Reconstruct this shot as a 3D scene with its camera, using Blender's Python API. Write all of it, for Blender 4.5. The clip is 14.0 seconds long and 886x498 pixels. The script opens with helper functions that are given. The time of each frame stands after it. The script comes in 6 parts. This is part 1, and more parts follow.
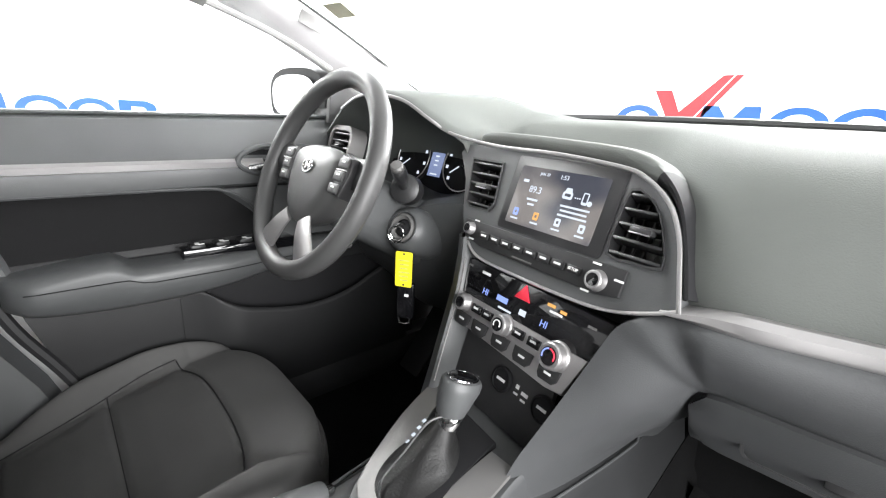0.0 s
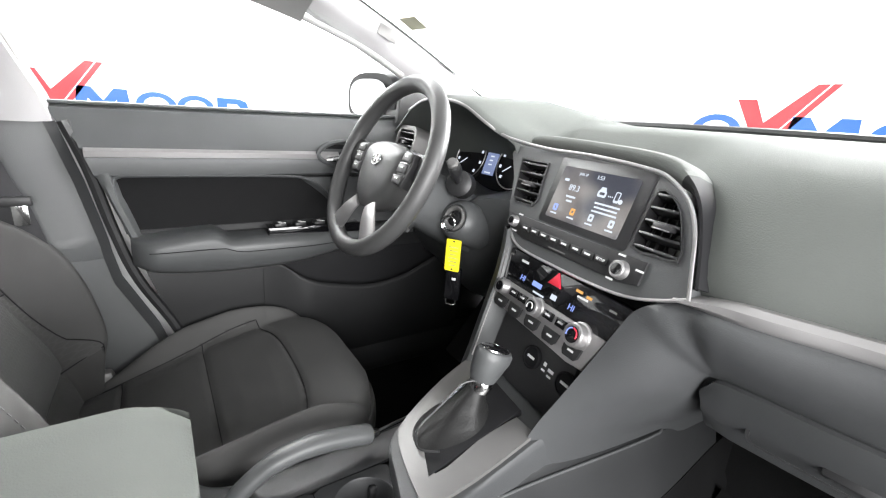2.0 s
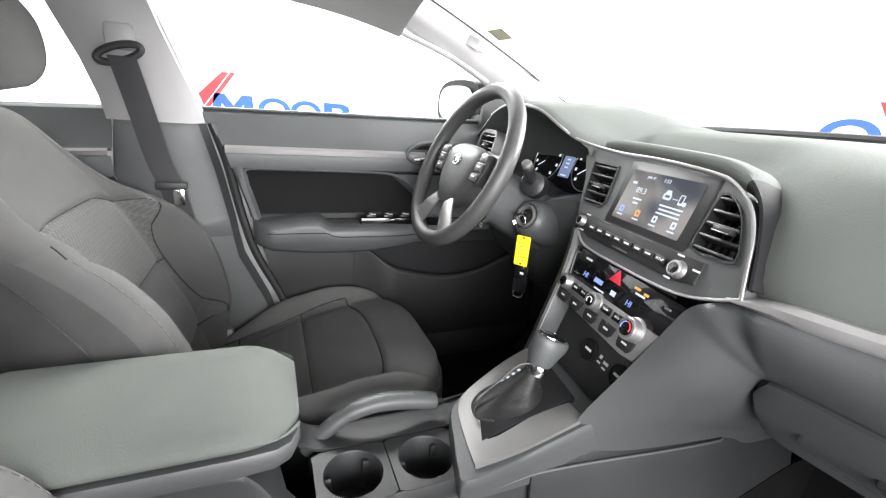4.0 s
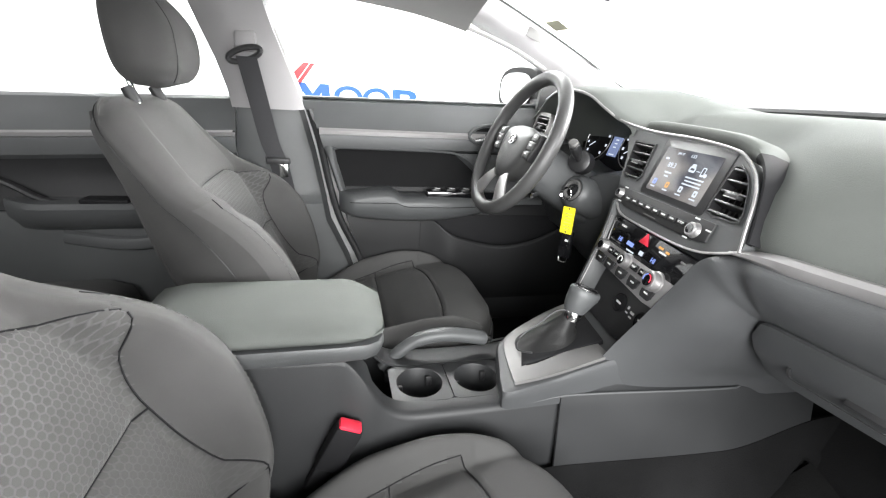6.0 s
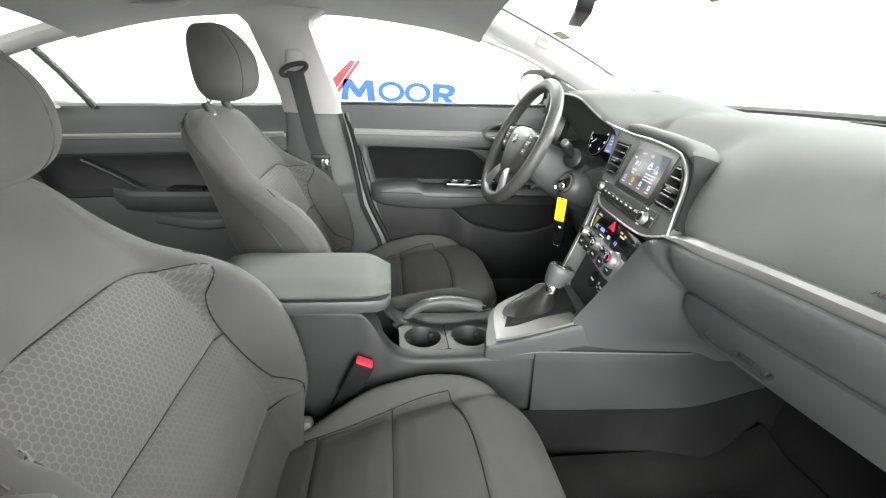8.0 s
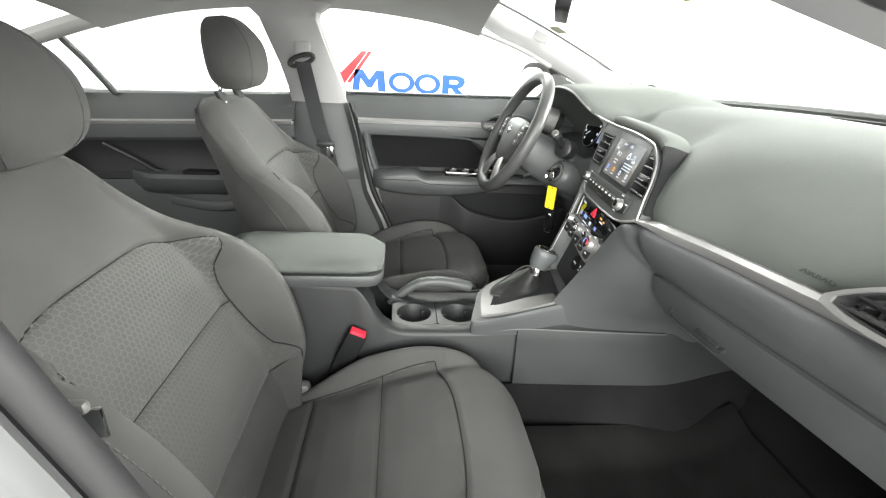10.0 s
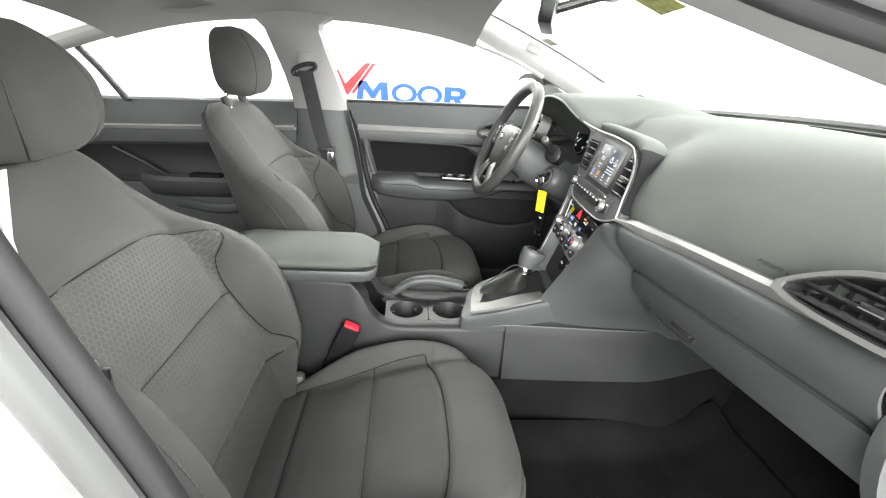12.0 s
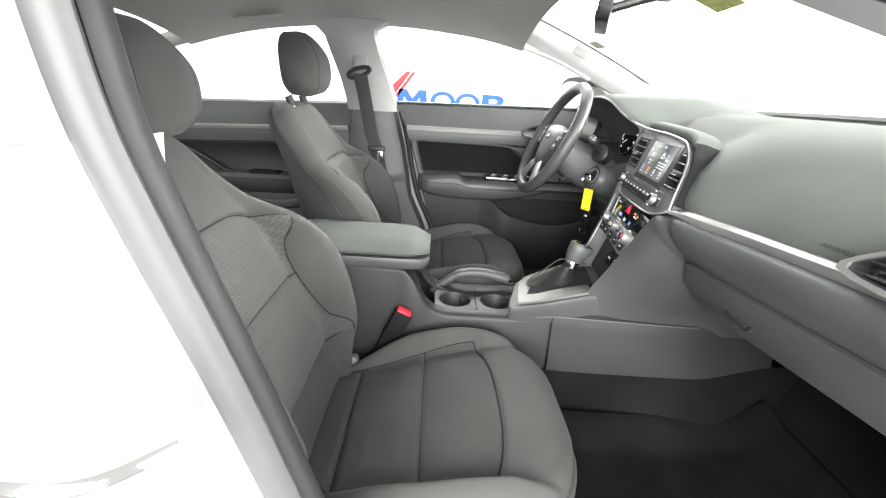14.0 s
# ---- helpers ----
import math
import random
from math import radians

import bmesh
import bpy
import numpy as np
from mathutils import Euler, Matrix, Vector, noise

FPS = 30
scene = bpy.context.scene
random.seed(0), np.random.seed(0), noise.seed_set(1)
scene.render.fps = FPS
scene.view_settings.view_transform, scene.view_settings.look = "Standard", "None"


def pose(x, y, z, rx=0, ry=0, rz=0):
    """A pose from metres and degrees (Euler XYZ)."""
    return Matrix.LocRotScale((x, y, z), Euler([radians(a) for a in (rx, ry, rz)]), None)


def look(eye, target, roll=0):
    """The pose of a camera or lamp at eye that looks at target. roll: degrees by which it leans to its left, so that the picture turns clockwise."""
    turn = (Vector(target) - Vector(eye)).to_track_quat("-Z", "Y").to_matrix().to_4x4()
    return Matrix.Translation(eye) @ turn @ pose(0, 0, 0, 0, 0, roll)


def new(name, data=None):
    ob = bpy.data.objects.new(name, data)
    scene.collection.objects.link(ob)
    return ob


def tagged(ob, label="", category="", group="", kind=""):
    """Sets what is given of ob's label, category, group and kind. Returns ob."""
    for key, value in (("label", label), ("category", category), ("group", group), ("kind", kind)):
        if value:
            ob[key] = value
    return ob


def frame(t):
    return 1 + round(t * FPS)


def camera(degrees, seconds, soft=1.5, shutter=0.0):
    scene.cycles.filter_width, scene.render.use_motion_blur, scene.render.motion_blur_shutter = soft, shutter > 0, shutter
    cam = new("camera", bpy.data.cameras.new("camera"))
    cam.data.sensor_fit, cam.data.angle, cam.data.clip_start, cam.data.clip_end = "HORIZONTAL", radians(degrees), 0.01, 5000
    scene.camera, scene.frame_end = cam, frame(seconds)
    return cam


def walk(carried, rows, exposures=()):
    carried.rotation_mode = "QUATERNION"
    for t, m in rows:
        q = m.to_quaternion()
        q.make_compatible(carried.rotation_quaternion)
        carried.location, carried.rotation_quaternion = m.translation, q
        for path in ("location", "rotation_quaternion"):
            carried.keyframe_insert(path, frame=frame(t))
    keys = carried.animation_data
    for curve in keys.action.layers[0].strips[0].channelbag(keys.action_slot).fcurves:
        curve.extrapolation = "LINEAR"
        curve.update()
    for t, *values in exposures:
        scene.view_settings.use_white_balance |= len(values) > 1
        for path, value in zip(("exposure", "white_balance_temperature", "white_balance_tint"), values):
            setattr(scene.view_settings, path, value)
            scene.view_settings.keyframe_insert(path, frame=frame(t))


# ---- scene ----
cam = camera(92.5, 14.0, soft=1.2)
PATH = [
    (0, (0.334, -0.203, 1.078), (-1.065, 1.102, 0.495), 3.4),
    (0.5, (0.354, -0.213, 1.074), (-1.087, 1.049, 0.498), 3.8),
    (1, (0.372, -0.224, 1.073), (-1.111, 0.987, 0.495), 4.0),
    (1.5, (0.391, -0.238, 1.076), (-1.134, 0.919, 0.496), 4.6),
    (2, (0.416, -0.243, 1.078), (-1.154, 0.848, 0.489), 5.0),
    (2.5, (0.435, -0.25, 1.077), (-1.182, 0.764, 0.477), 5.3),
    (3, (0.45, -0.26, 1.082), (-1.215, 0.663, 0.469), 5.7),
    (3.2, (0.456, -0.259, 1.078), (-1.231, 0.631, 0.478), 5.4),
    (5.3, (0.596, -0.291, 1.09), (-1.201, 0.27, 0.416), 5.2),
    (5.5, (0.613, -0.299, 1.084), (-1.191, 0.244, 0.414), 4.9),
    (6, (0.652, -0.308, 1.086), (-1.162, 0.176, 0.396), 4.4),
    (6.5, (0.716, -0.291, 1.093), (-1.108, 0.128, 0.388), 4.0),
    (7, (0.773, -0.282, 1.113), (-1.059, 0.072, 0.393), 3.6),
    (7.5, (0.813, -0.269, 1.13), (-1.02, 0.037, 0.393), 3.4),
    (8, (0.85, -0.251, 1.142), (-0.984, 0.021, 0.392), 3.3),
    (8.5, (0.874, -0.238, 1.149), (-0.955, 0.01, 0.378), 3.4),
    (9, (0.894, -0.232, 1.15), (-0.929, 0.003, 0.36), 3.7),
    (11.5, (0.969, -0.185, 1.14), (-0.87, 0.013, 0.381), 4.1),
    (12, (0.983, -0.186, 1.138), (-0.865, 0.016, 0.4), 4.3),
    (12.5, (0.997, -0.183, 1.137), (-0.859, 0.018, 0.42), 4.4),
    (13, (1.009, -0.177, 1.133), (-0.853, 0.008, 0.428), 4.4),
    (13.5, (1.021, -0.172, 1.125), (-0.847, -0.032, 0.424), 4.3),
    (14, (1.035, -0.241, 1.105), (-0.835, -0.175, 0.401), 4.2),
]
LIGHT = [(0, 1.5, 6480, 10), (3, 1.42, 6480, 10), (6.5, 1.45, 6500, 9), (9, 1.4, 6650, 4), (14, 1.4, 6620, 6)]
walk(cam, [(t, look(eye, target, roll)) for t, eye, target, roll in PATH], LIGHT)

# ---------------------------------------------------------------- light
world = bpy.data.worlds.new("studio_light")
scene.world = world
world.use_nodes = True
wbg = world.node_tree.nodes["Background"]
wbg.inputs[0].default_value = (1.0, 1.0, 1.0, 1)
wbg.inputs[1].default_value = 0.36


# unseen area lamps, added to brighten the cabin from right, left and front
def fill_lamp(name, x, y, z, sx, sy, power, target):
    lamp = bpy.data.lights.new(name, "AREA")
    lamp.shape, lamp.size, lamp.size_y, lamp.energy = "RECTANGLE", sx, sy, power
    ob = new(name, lamp)
    ob.matrix_world = look((x, y, z), target)
    return tagged(ob, "unseen area lamp added to brighten the cabin", "studio light")


fill_lamp("added_fill_lamp", 2.9, -0.35, 1.55, 3.0, 1.6, 125, (0.0, 0.0, 0.95))
fill_lamp("added_fill_lamp", -2.9, 0.2, 2.6, 2.6, 1.8, 95, (-0.2, -0.1, 0.7))
fill_lamp("added_fill_lamp", 0.7, 4.2, 2.7, 3.6, 2.0, 240, (0.0, -0.5, 0.9))


# ---------------------------------------------------------------- materials
def material(name, colour, rough=0.5, metal=0.0, grain=900.0, bump=0.12, vary=0.12, spec=0.5, coat=0.0, stain=7.0, wear=0.0, sheen=0.0):
    m = bpy.data.materials.new(name)
    m.use_nodes = True
    nt = m.node_tree
    b = nt.nodes["Principled BSDF"]
    N = nt.nodes.new
    tc = N("ShaderNodeTexCoord")
    big = N("ShaderNodeTexNoise")
    big.inputs["Scale"].default_value, big.inputs["Detail"].default_value = stain, 5
    nt.links.new(tc.outputs["Object"], big.inputs["Vector"])
    ramp = N("ShaderNodeMapRange")
    ramp.inputs["From Min"].default_value, ramp.inputs["From Max"].default_value = 0.3, 0.7
    ramp.inputs["To Min"].default_value, ramp.inputs["To Max"].default_value = 1 - vary, 1 + vary
    nt.links.new(big.outputs["Fac"], ramp.inputs["Value"])
    mul = N("ShaderNodeVectorMath")
    mul.operation = "SCALE"
    mul.inputs[0].default_value = colour
    nt.links.new(ramp.outputs[0], mul.inputs["Scale"])
    nt.links.new(mul.outputs[0], b.inputs["Base Color"])
    rr2 = N("ShaderNodeMapRange")
    rr2.inputs["From Min"].default_value, rr2.inputs["From Max"].default_value = 0.3, 0.7
    rr2.inputs["To Min"].default_value, rr2.inputs["To Max"].default_value = max(0.02, rough - 0.06 - wear), min(1, rough + 0.05)
    nt.links.new(big.outputs["Fac"], rr2.inputs["Value"])
    nt.links.new(rr2.outputs[0], b.inputs["Roughness"])
    b.inputs["Metallic"].default_value = metal
    b.inputs["Specular IOR Level"].default_value = spec
    b.inputs["Coat Weight"].default_value = coat
    b.inputs["Sheen Weight"].default_value = sheen
    if bump > 0:
        fine = N("ShaderNodeTexNoise")
        fine.inputs["Scale"].default_value, fine.inputs["Detail"].default_value = grain, 2
        nt.links.new(tc.outputs["Object"], fine.inputs["Vector"])
        bp = N("ShaderNodeBump")
        bp.inputs["Strength"].default_value, bp.inputs["Distance"].default_value = bump, 0.001
        nt.links.new(fine.outputs["Fac"], bp.inputs["Height"])
        nt.links.new(bp.outputs[0], b.inputs["Normal"])
    return m


def glow(name, colour, strength, base=(0.02, 0.02, 0.02)):
    m = bpy.data.materials.new(name)
    m.use_nodes = True
    b = m.node_tree.nodes["Principled BSDF"]
    b.inputs["Base Color"].default_value = (*base, 1)
    b.inputs["Emission Color"].default_value = (*colour, 1)
    b.inputs["Emission Strength"].default_value = strength
    b.inputs["Roughness"].default_value = 0.25
    return m


def hex_fabric(name, dark, light, size=0.011):
    """Woven fabric with a fine honeycomb of lighter threads, from three sets of stripes."""
    m = material(name, dark, 0.85, 0, 1800, 0.3, 0.1, 0.25, sheen=0.1)
    nt = m.node_tree
    b = nt.nodes["Principled BSDF"]
    N, L = nt.nodes.new, nt.links.new
    tc = N("ShaderNodeTexCoord")
    sep = N("ShaderNodeSeparateXYZ")
    L(tc.outputs["UV"], sep.inputs[0])

    def math_(op, a, c=None, d=None):
        n = N("ShaderNodeMath")
        n.operation = op
        for i, v in enumerate((a, c, d)):
            if v is None:
                continue
            if isinstance(v, (int, float)):
                n.inputs[i].default_value = v
            else:
                L(v, n.inputs[i])
        return n.outputs[0]

    # two shifted rectangular lattices give the nearest cell of a hexagon grid
    h = math.sqrt(3)

    def cell(ox, oy):
        px = math_("SUBTRACT", math_("MODULO", math_("ADD", math_("DIVIDE", sep.outputs[0], size), 500 + ox), 1.0), 0.5)
        py = math_("SUBTRACT", math_("MODULO", math_("ADD", math_("DIVIDE", sep.outputs[1], size), 500 * h + oy), h), h / 2)
        ax, ay = math_("ABSOLUTE", px), math_("ABSOLUTE", py)
        return math_("MAXIMUM", ax, math_("ADD", math_("MULTIPLY", ax, 0.5), math_("MULTIPLY", ay, h / 2)))

    edge = math_("MINIMUM", cell(0, 0), cell(0.5, h / 2))
    line = N("ShaderNodeMapRange")
    line.inputs["From Min"].default_value, line.inputs["From Max"].default_value = 0.36, 0.47
    L(edge, line.inputs["Value"])
    # the honeycomb fades out towards the bottom of the panel
    fade = N("ShaderNodeMapRange")
    fade.inputs["From Min"].default_value, fade.inputs["From Max"].default_value = 0.0, 0.2
    fade.inputs["To Min"].default_value, fade.inputs["To Max"].default_value = 0.25, 0.9
    L(sep.outputs[1], fade.inputs["Value"])
    mask = math_("MULTIPLY", line.outputs[0], fade.outputs[0])
    mix = N("ShaderNodeMix")
    mix.data_type = "RGBA"
    mix.inputs[6].default_value, mix.inputs[7].default_value = (*dark, 1), (*light, 1)
    L(mask, mix.inputs[0])
    L(mix.outputs[2], b.inputs["Base Color"])
    bump = N("ShaderNodeBump")
    bump.inputs["Strength"].default_value, bump.inputs["Distance"].default_value, bump.invert = 0.5, 0.001, True
    L(mask, bump.inputs["Height"])
    old = b.inputs["Normal"].links[0].from_node
    L(old.outputs[0], bump.inputs["Normal"])
    L(bump.outputs[0], b.inputs["Normal"])
    return m


ROLL = material("satin_dash_plastic", (0.056, 0.0578, 0.060), 0.5, grain=700, bump=0.3, vary=0.1, spec=0.4)
PLASTIC = material("grained_grey_plastic", (0.066, 0.0685, 0.070), 0.46, grain=700, bump=0.25, vary=0.08)
PAD = material("soft_dash_skin", (0.098, 0.104, 0.098), 0.78, grain=600, bump=0.4, vary=0.08, spec=0.16)
LOWPLASTIC = material("hard_lower_plastic", (0.026, 0.027, 0.028), 0.45, grain=700, bump=0.25, vary=0.1)
DARKPLASTIC = material("black_plastic", (0.02, 0.02, 0.021), 0.45, grain=800, bump=0.15)
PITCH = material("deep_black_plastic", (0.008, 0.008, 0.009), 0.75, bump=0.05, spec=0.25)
GLOSS = material("piano_black", (0.006, 0.006, 0.007), 0.08, bump=0, coat=0.6, vary=0.05)
SILVER = material("satin_silver_paint", (0.38, 0.37, 0.37), 0.38, 0.75, grain=1500, bump=0.05, vary=0.06)
DIMSILVER = material("dim_silver_paint", (0.17, 0.167, 0.164), 0.5, 0.5, grain=1500, bump=0.05, vary=0.06)
CHROME = material("chrome", (0.78, 0.78, 0.78), 0.1, 1.0, bump=0, vary=0.03)
FABRIC = material("charcoal_seat_cloth", (0.053, 0.0524, 0.0515), 0.9, grain=1500, bump=0.5, vary=0.18, spec=0.2, sheen=0.08)
INSERT = hex_fabric("honeycomb_seat_cloth", (0.055, 0.0545, 0.0535), (0.082, 0.082, 0.081), 0.0098)
PLAININSERT = material("charcoal_insert_cloth", (0.052, 0.0514, 0.0505), 0.88, grain=1200, bump=0.6, vary=0.16, spec=0.2, sheen=0.08)
SEAM = material("grey_stitching", (0.085, 0.085, 0.085), 0.8, grain=900, bump=0.3)
RUBBER = material("wheel_urethane", (0.055, 0.055, 0.055), 0.42, grain=900, bump=0.2, vary=0.06)
CARPET = material("black_carpet", (0.009, 0.009, 0.009), 0.97, grain=420, bump=1.0, vary=0.3, spec=0.05)
GREYCARPET = material("dark_grey_carpet", (0.010, 0.010, 0.0103), 0.97, grain=420, bump=1.0, vary=0.25, spec=0.05)
LINER = material("grey_headliner", (0.30, 0.295, 0.29), 0.95, grain=700, bump=0.4, vary=0.05, spec=0.2)
PILLAR = material("light_grey_trim", (0.27, 0.262, 0.266), 0.6, grain=700, bump=0.2, vary=0.05)
BELT = material("belt_webbing", (0.03, 0.03, 0.032), 0.75, grain=1500, bump=0.5, spec=0.3)
SEAL = material("black_rubber_seal", (0.018, 0.018, 0.019), 0.55, bump=0.1)
PAINT = material("white_car_paint", (0.82, 0.82, 0.82), 0.25, bump=0, vary=0.01, coat=0.5)
YELLOW = material("yellow_paper_tag", (0.85, 0.72, 0.02), 0.6, bump=0.05, vary=0.05)
INK = material("dark_ink", (0.03, 0.03, 0.03), 0.7, bump=0)
RED = material("red_plastic", (0.75, 0.03, 0.06), 0.35, bump=0)
REDSIGN = material("red_sign_film", (0.36, 0.01, 0.018), 0.4, bump=0, vary=0.03)
BLUESIGN = material("blue_sign_film", (0.006, 0.075, 0.36), 0.4, bump=0, vary=0.1, stain=1.5)
STICKER = material("tan_paper_sticker", (0.42, 0.40, 0.30), 0.7, bump=0.05)
OLIVE = material("olive_paper_sticker", (0.42, 0.42, 0.14), 0.7, bump=0.05, vary=0.3, stain=60)
FLANK = material("satin_console_plastic", (0.026, 0.0267, 0.0278), 0.48, grain=700, bump=0.2, vary=0.1, spec=0.35)
DOORCLOTH = material("black_door_cloth", (0.012, 0.012, 0.0125), 0.9, grain=1300, bump=0.4, vary=0.12, spec=0.12)
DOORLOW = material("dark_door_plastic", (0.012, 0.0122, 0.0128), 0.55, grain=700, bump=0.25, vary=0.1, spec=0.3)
LEATHER = material("black_boot_leather", (0.012, 0.012, 0.012), 0.5, grain=350, bump=0.4, spec=0.3)
VINYL = material("charcoal_vinyl", (0.060, 0.0594, 0.0585), 0.78, grain=1100, bump=0.25, vary=0.14, spec=0.22, sheen=0.04)
WHITEMARK = material("white_print", (0.75, 0.75, 0.75), 0.6, bump=0)
STUDIO = material("white_studio_wall", (0.85, 0.85, 0.85), 0.9, bump=0.02, vary=0.01)
FLOORPAINT = material("white_studio_floor", (0.70, 0.70, 0.70), 0.5, bump=0.02, vary=0.02)
GREYSEAL = material("grey_rubber_seal", (0.07, 0.07, 0.072), 0.5, bump=0.1)
SIDEGLASS = material("tinted_side_glass", (0.55, 0.57, 0.57), 0.05, 0.9, bump=0, vary=0.02)
LIT = glow("lit_white_icon", (0.8, 0.88, 1.0), 0.36)
LITBLUE = glow("lit_blue_digit", (0.30, 0.42, 1.0), 0.42)
LITAMBER = glow("lit_amber", (1.0, 0.5, 0.12), 0.35)
# emission stands in for lamplight on the white walls
WALLGLOW = glow("glowing_backdrop", (1, 1, 1), 0.5, (0.7, 0.7, 0.7))
GLASS = bpy.data.materials.new("window_glass")
GLASS.use_nodes = True
gb = GLASS.node_tree.nodes["Principled BSDF"]
gb.inputs["Transmission Weight"].default_value, gb.inputs["Roughness"].default_value, gb.inputs["IOR"].default_value = 1.0, 0.0, 1.05
gb.inputs["Base Color"].default_value = (0.97, 0.99, 0.98, 1)
MIRROR = bpy.data.materials.new("mirror_glass")
MIRROR.use_nodes = True
mb = MIRROR.node_tree.nodes["Principled BSDF"]
mb.inputs["Metallic"].default_value, mb.inputs["Roughness"].default_value = 1.0, 0.02
mb.inputs["Base Color"].default_value = (0.85, 0.86, 0.87, 1)


# ---------------------------------------------------------------- building helpers
def thing(name, label, category, group="", kind="", at=(0, 0, 0)):
    ob = new(name)
    ob.empty_display_size = 0.05
    ob.location = at
    return tagged(ob, label, category, group, kind)


def part(name, bm, mat, parent=None, label="", sharp=38):
    bmesh.ops.recalc_face_normals(bm, faces=bm.faces)
    lim = radians(sharp)
    for f in bm.faces:
        f.smooth = True
    for e in bm.edges:
        if len(e.link_faces) == 2 and e.calc_face_angle(0) > lim:
            e.smooth = False
    me = bpy.data.meshes.new(name)
    bm.to_mesh(me)
    bm.free()
    me.materials.append(mat)
    ob = new(name, me)
    if parent is not None:
        ob.parent = parent
        base = Matrix.Translation(parent.location) if parent.parent is None else Matrix.Translation(parent.parent.location)
        if parent.parent is None:
            ob.matrix_parent_inverse = base.inverted()
    if label:
        ob["label"] = label
    return ob


def sheet(rows, close_u=False, cap=False, uv=None):
    """A skin over rows of points; close_u joins each row's end to its start; cap fills the first and last row."""
    bm = bmesh.new()
    vs = [[bm.verts.new(p) for p in r] for r in rows]
    n = len(rows[0])
    layer = bm.loops.layers.uv.new() if uv else None
    for i in range(len(rows) - 1):
        for j in range(n if close_u else n - 1):
            k = (j + 1) % n
            f = bm.faces.new((vs[i][j], vs[i][k], vs[i + 1][k], vs[i + 1][j]))
            if uv:
                for lp, (a, c) in zip(f.loops, ((i, j), (i, k), (i + 1, k), (i + 1, j))):
                    lp[layer].uv = uv[a][c]
    if cap:
        bm.faces.new(vs[0])
        bm.faces.new(vs[-1])
    return bm


def thick(bm, d):
    """Gives a skin real thickness."""
    bmesh.ops.recalc_face_normals(bm, faces=bm.faces)
    bmesh.ops.solidify(bm, geom=list(bm.faces), thickness=d)
    return bm


def box(c, s, bev=0.004, m=None, seg=2):
    bm = bmesh.new()
    bmesh.ops.create_cube(bm, size=1)
    bmesh.ops.scale(bm, vec=s, verts=bm.verts)
    if bev:
        bmesh.ops.bevel(bm, geom=list(bm.edges), offset=min(bev, min(s) * 0.45), segments=seg, affect="EDGES", profile=0.5)
    bmesh.ops.translate(bm, vec=c, verts=bm.verts)
    if m:
        bmesh.ops.transform(bm, matrix=m, verts=bm.verts)
    return bm


def rr(cx, cy, w, h, r, n=5):
    out = []
    for sx, sy, a0 in ((1, 1, 0), (-1, 1, 90), (-1, -1, 180), (1, -1, 270)):
        for i in range(n + 1):
            a = radians(a0 + 90 * i / n)
            out.append((cx + sx * (w / 2 - r) + r * math.cos(a), cy + sy * (h / 2 - r) + r * math.sin(a)))
    return out


def smooth_loop(pts, n=6, closed=True):
    """A Catmull-Rom curve through the points."""
    pts = [Vector(p) for p in pts]
    out = []
    m = len(pts)
    for i in range(m if closed else m - 1):
        if closed:
            a, b, c, d = pts[i - 1], pts[i], pts[(i + 1) % m], pts[(i + 2) % m]
        else:
            a, b, c, d = pts[max(i - 1, 0)], pts[i], pts[i + 1], pts[min(i + 2, m - 1)]
        for k in range(n):
            t = k / n
            out.append(0.5 * (2 * b + (c - a) * t + (2 * a - 5 * b + 4 * c - d) * t * t + (3 * b - a - 3 * c + d) * t ** 3))
    if not closed:
        out.append(pts[-1])
    return out


def prism(outline, z0, z1, m=None, bev=0.0, taper=1.0):
    """A plate of that outline (x, y), from z0 to z1, its upper edge rounded by bev."""
    bm = bmesh.new()
    lo = [bm.verts.new((x, y, z0)) for x, y in outline]
    cx, cy = sum(p[0] for p in outline) / len(outline), sum(p[1] for p in outline) / len(outline)
    hi = [bm.verts.new((cx + (x - cx) * taper, cy + (y - cy) * taper, z1)) for x, y in outline]
    n = len(outline)
    for i in range(n):
        bm.faces.new((lo[i], lo[(i + 1) % n], hi[(i + 1) % n], hi[i]))
    bm.faces.new(lo)
    top = bm.faces.new(hi)
    if bev:
        bmesh.ops.bevel(bm, geom=list(top.edges), offset=bev, segments=2, affect="EDGES", profile=0.5, clamp_overlap=True)
    if m:
        bmesh.ops.transform(bm, matrix=m, verts=bm.verts)
    return bm


def frame_plate(outer, inner, z0, z1, m=None):
    """A plate with an opening through it; both outlines have the same number of points."""
    n = len(outer)
    rows = [[(x, y, z0) for x, y in outer], [(x, y, z1) for x, y in outer], [(x, y, z1) for x, y in inner], [(x, y, z0) for x, y in inner], [(x, y, z0) for x, y in outer]]
    bm = sheet(rows, close_u=True)
    bmesh.ops.remove_doubles(bm, verts=bm.verts, dist=1e-6)
    if m:
        bmesh.ops.transform(bm, matrix=m, verts=bm.verts)
    return bm


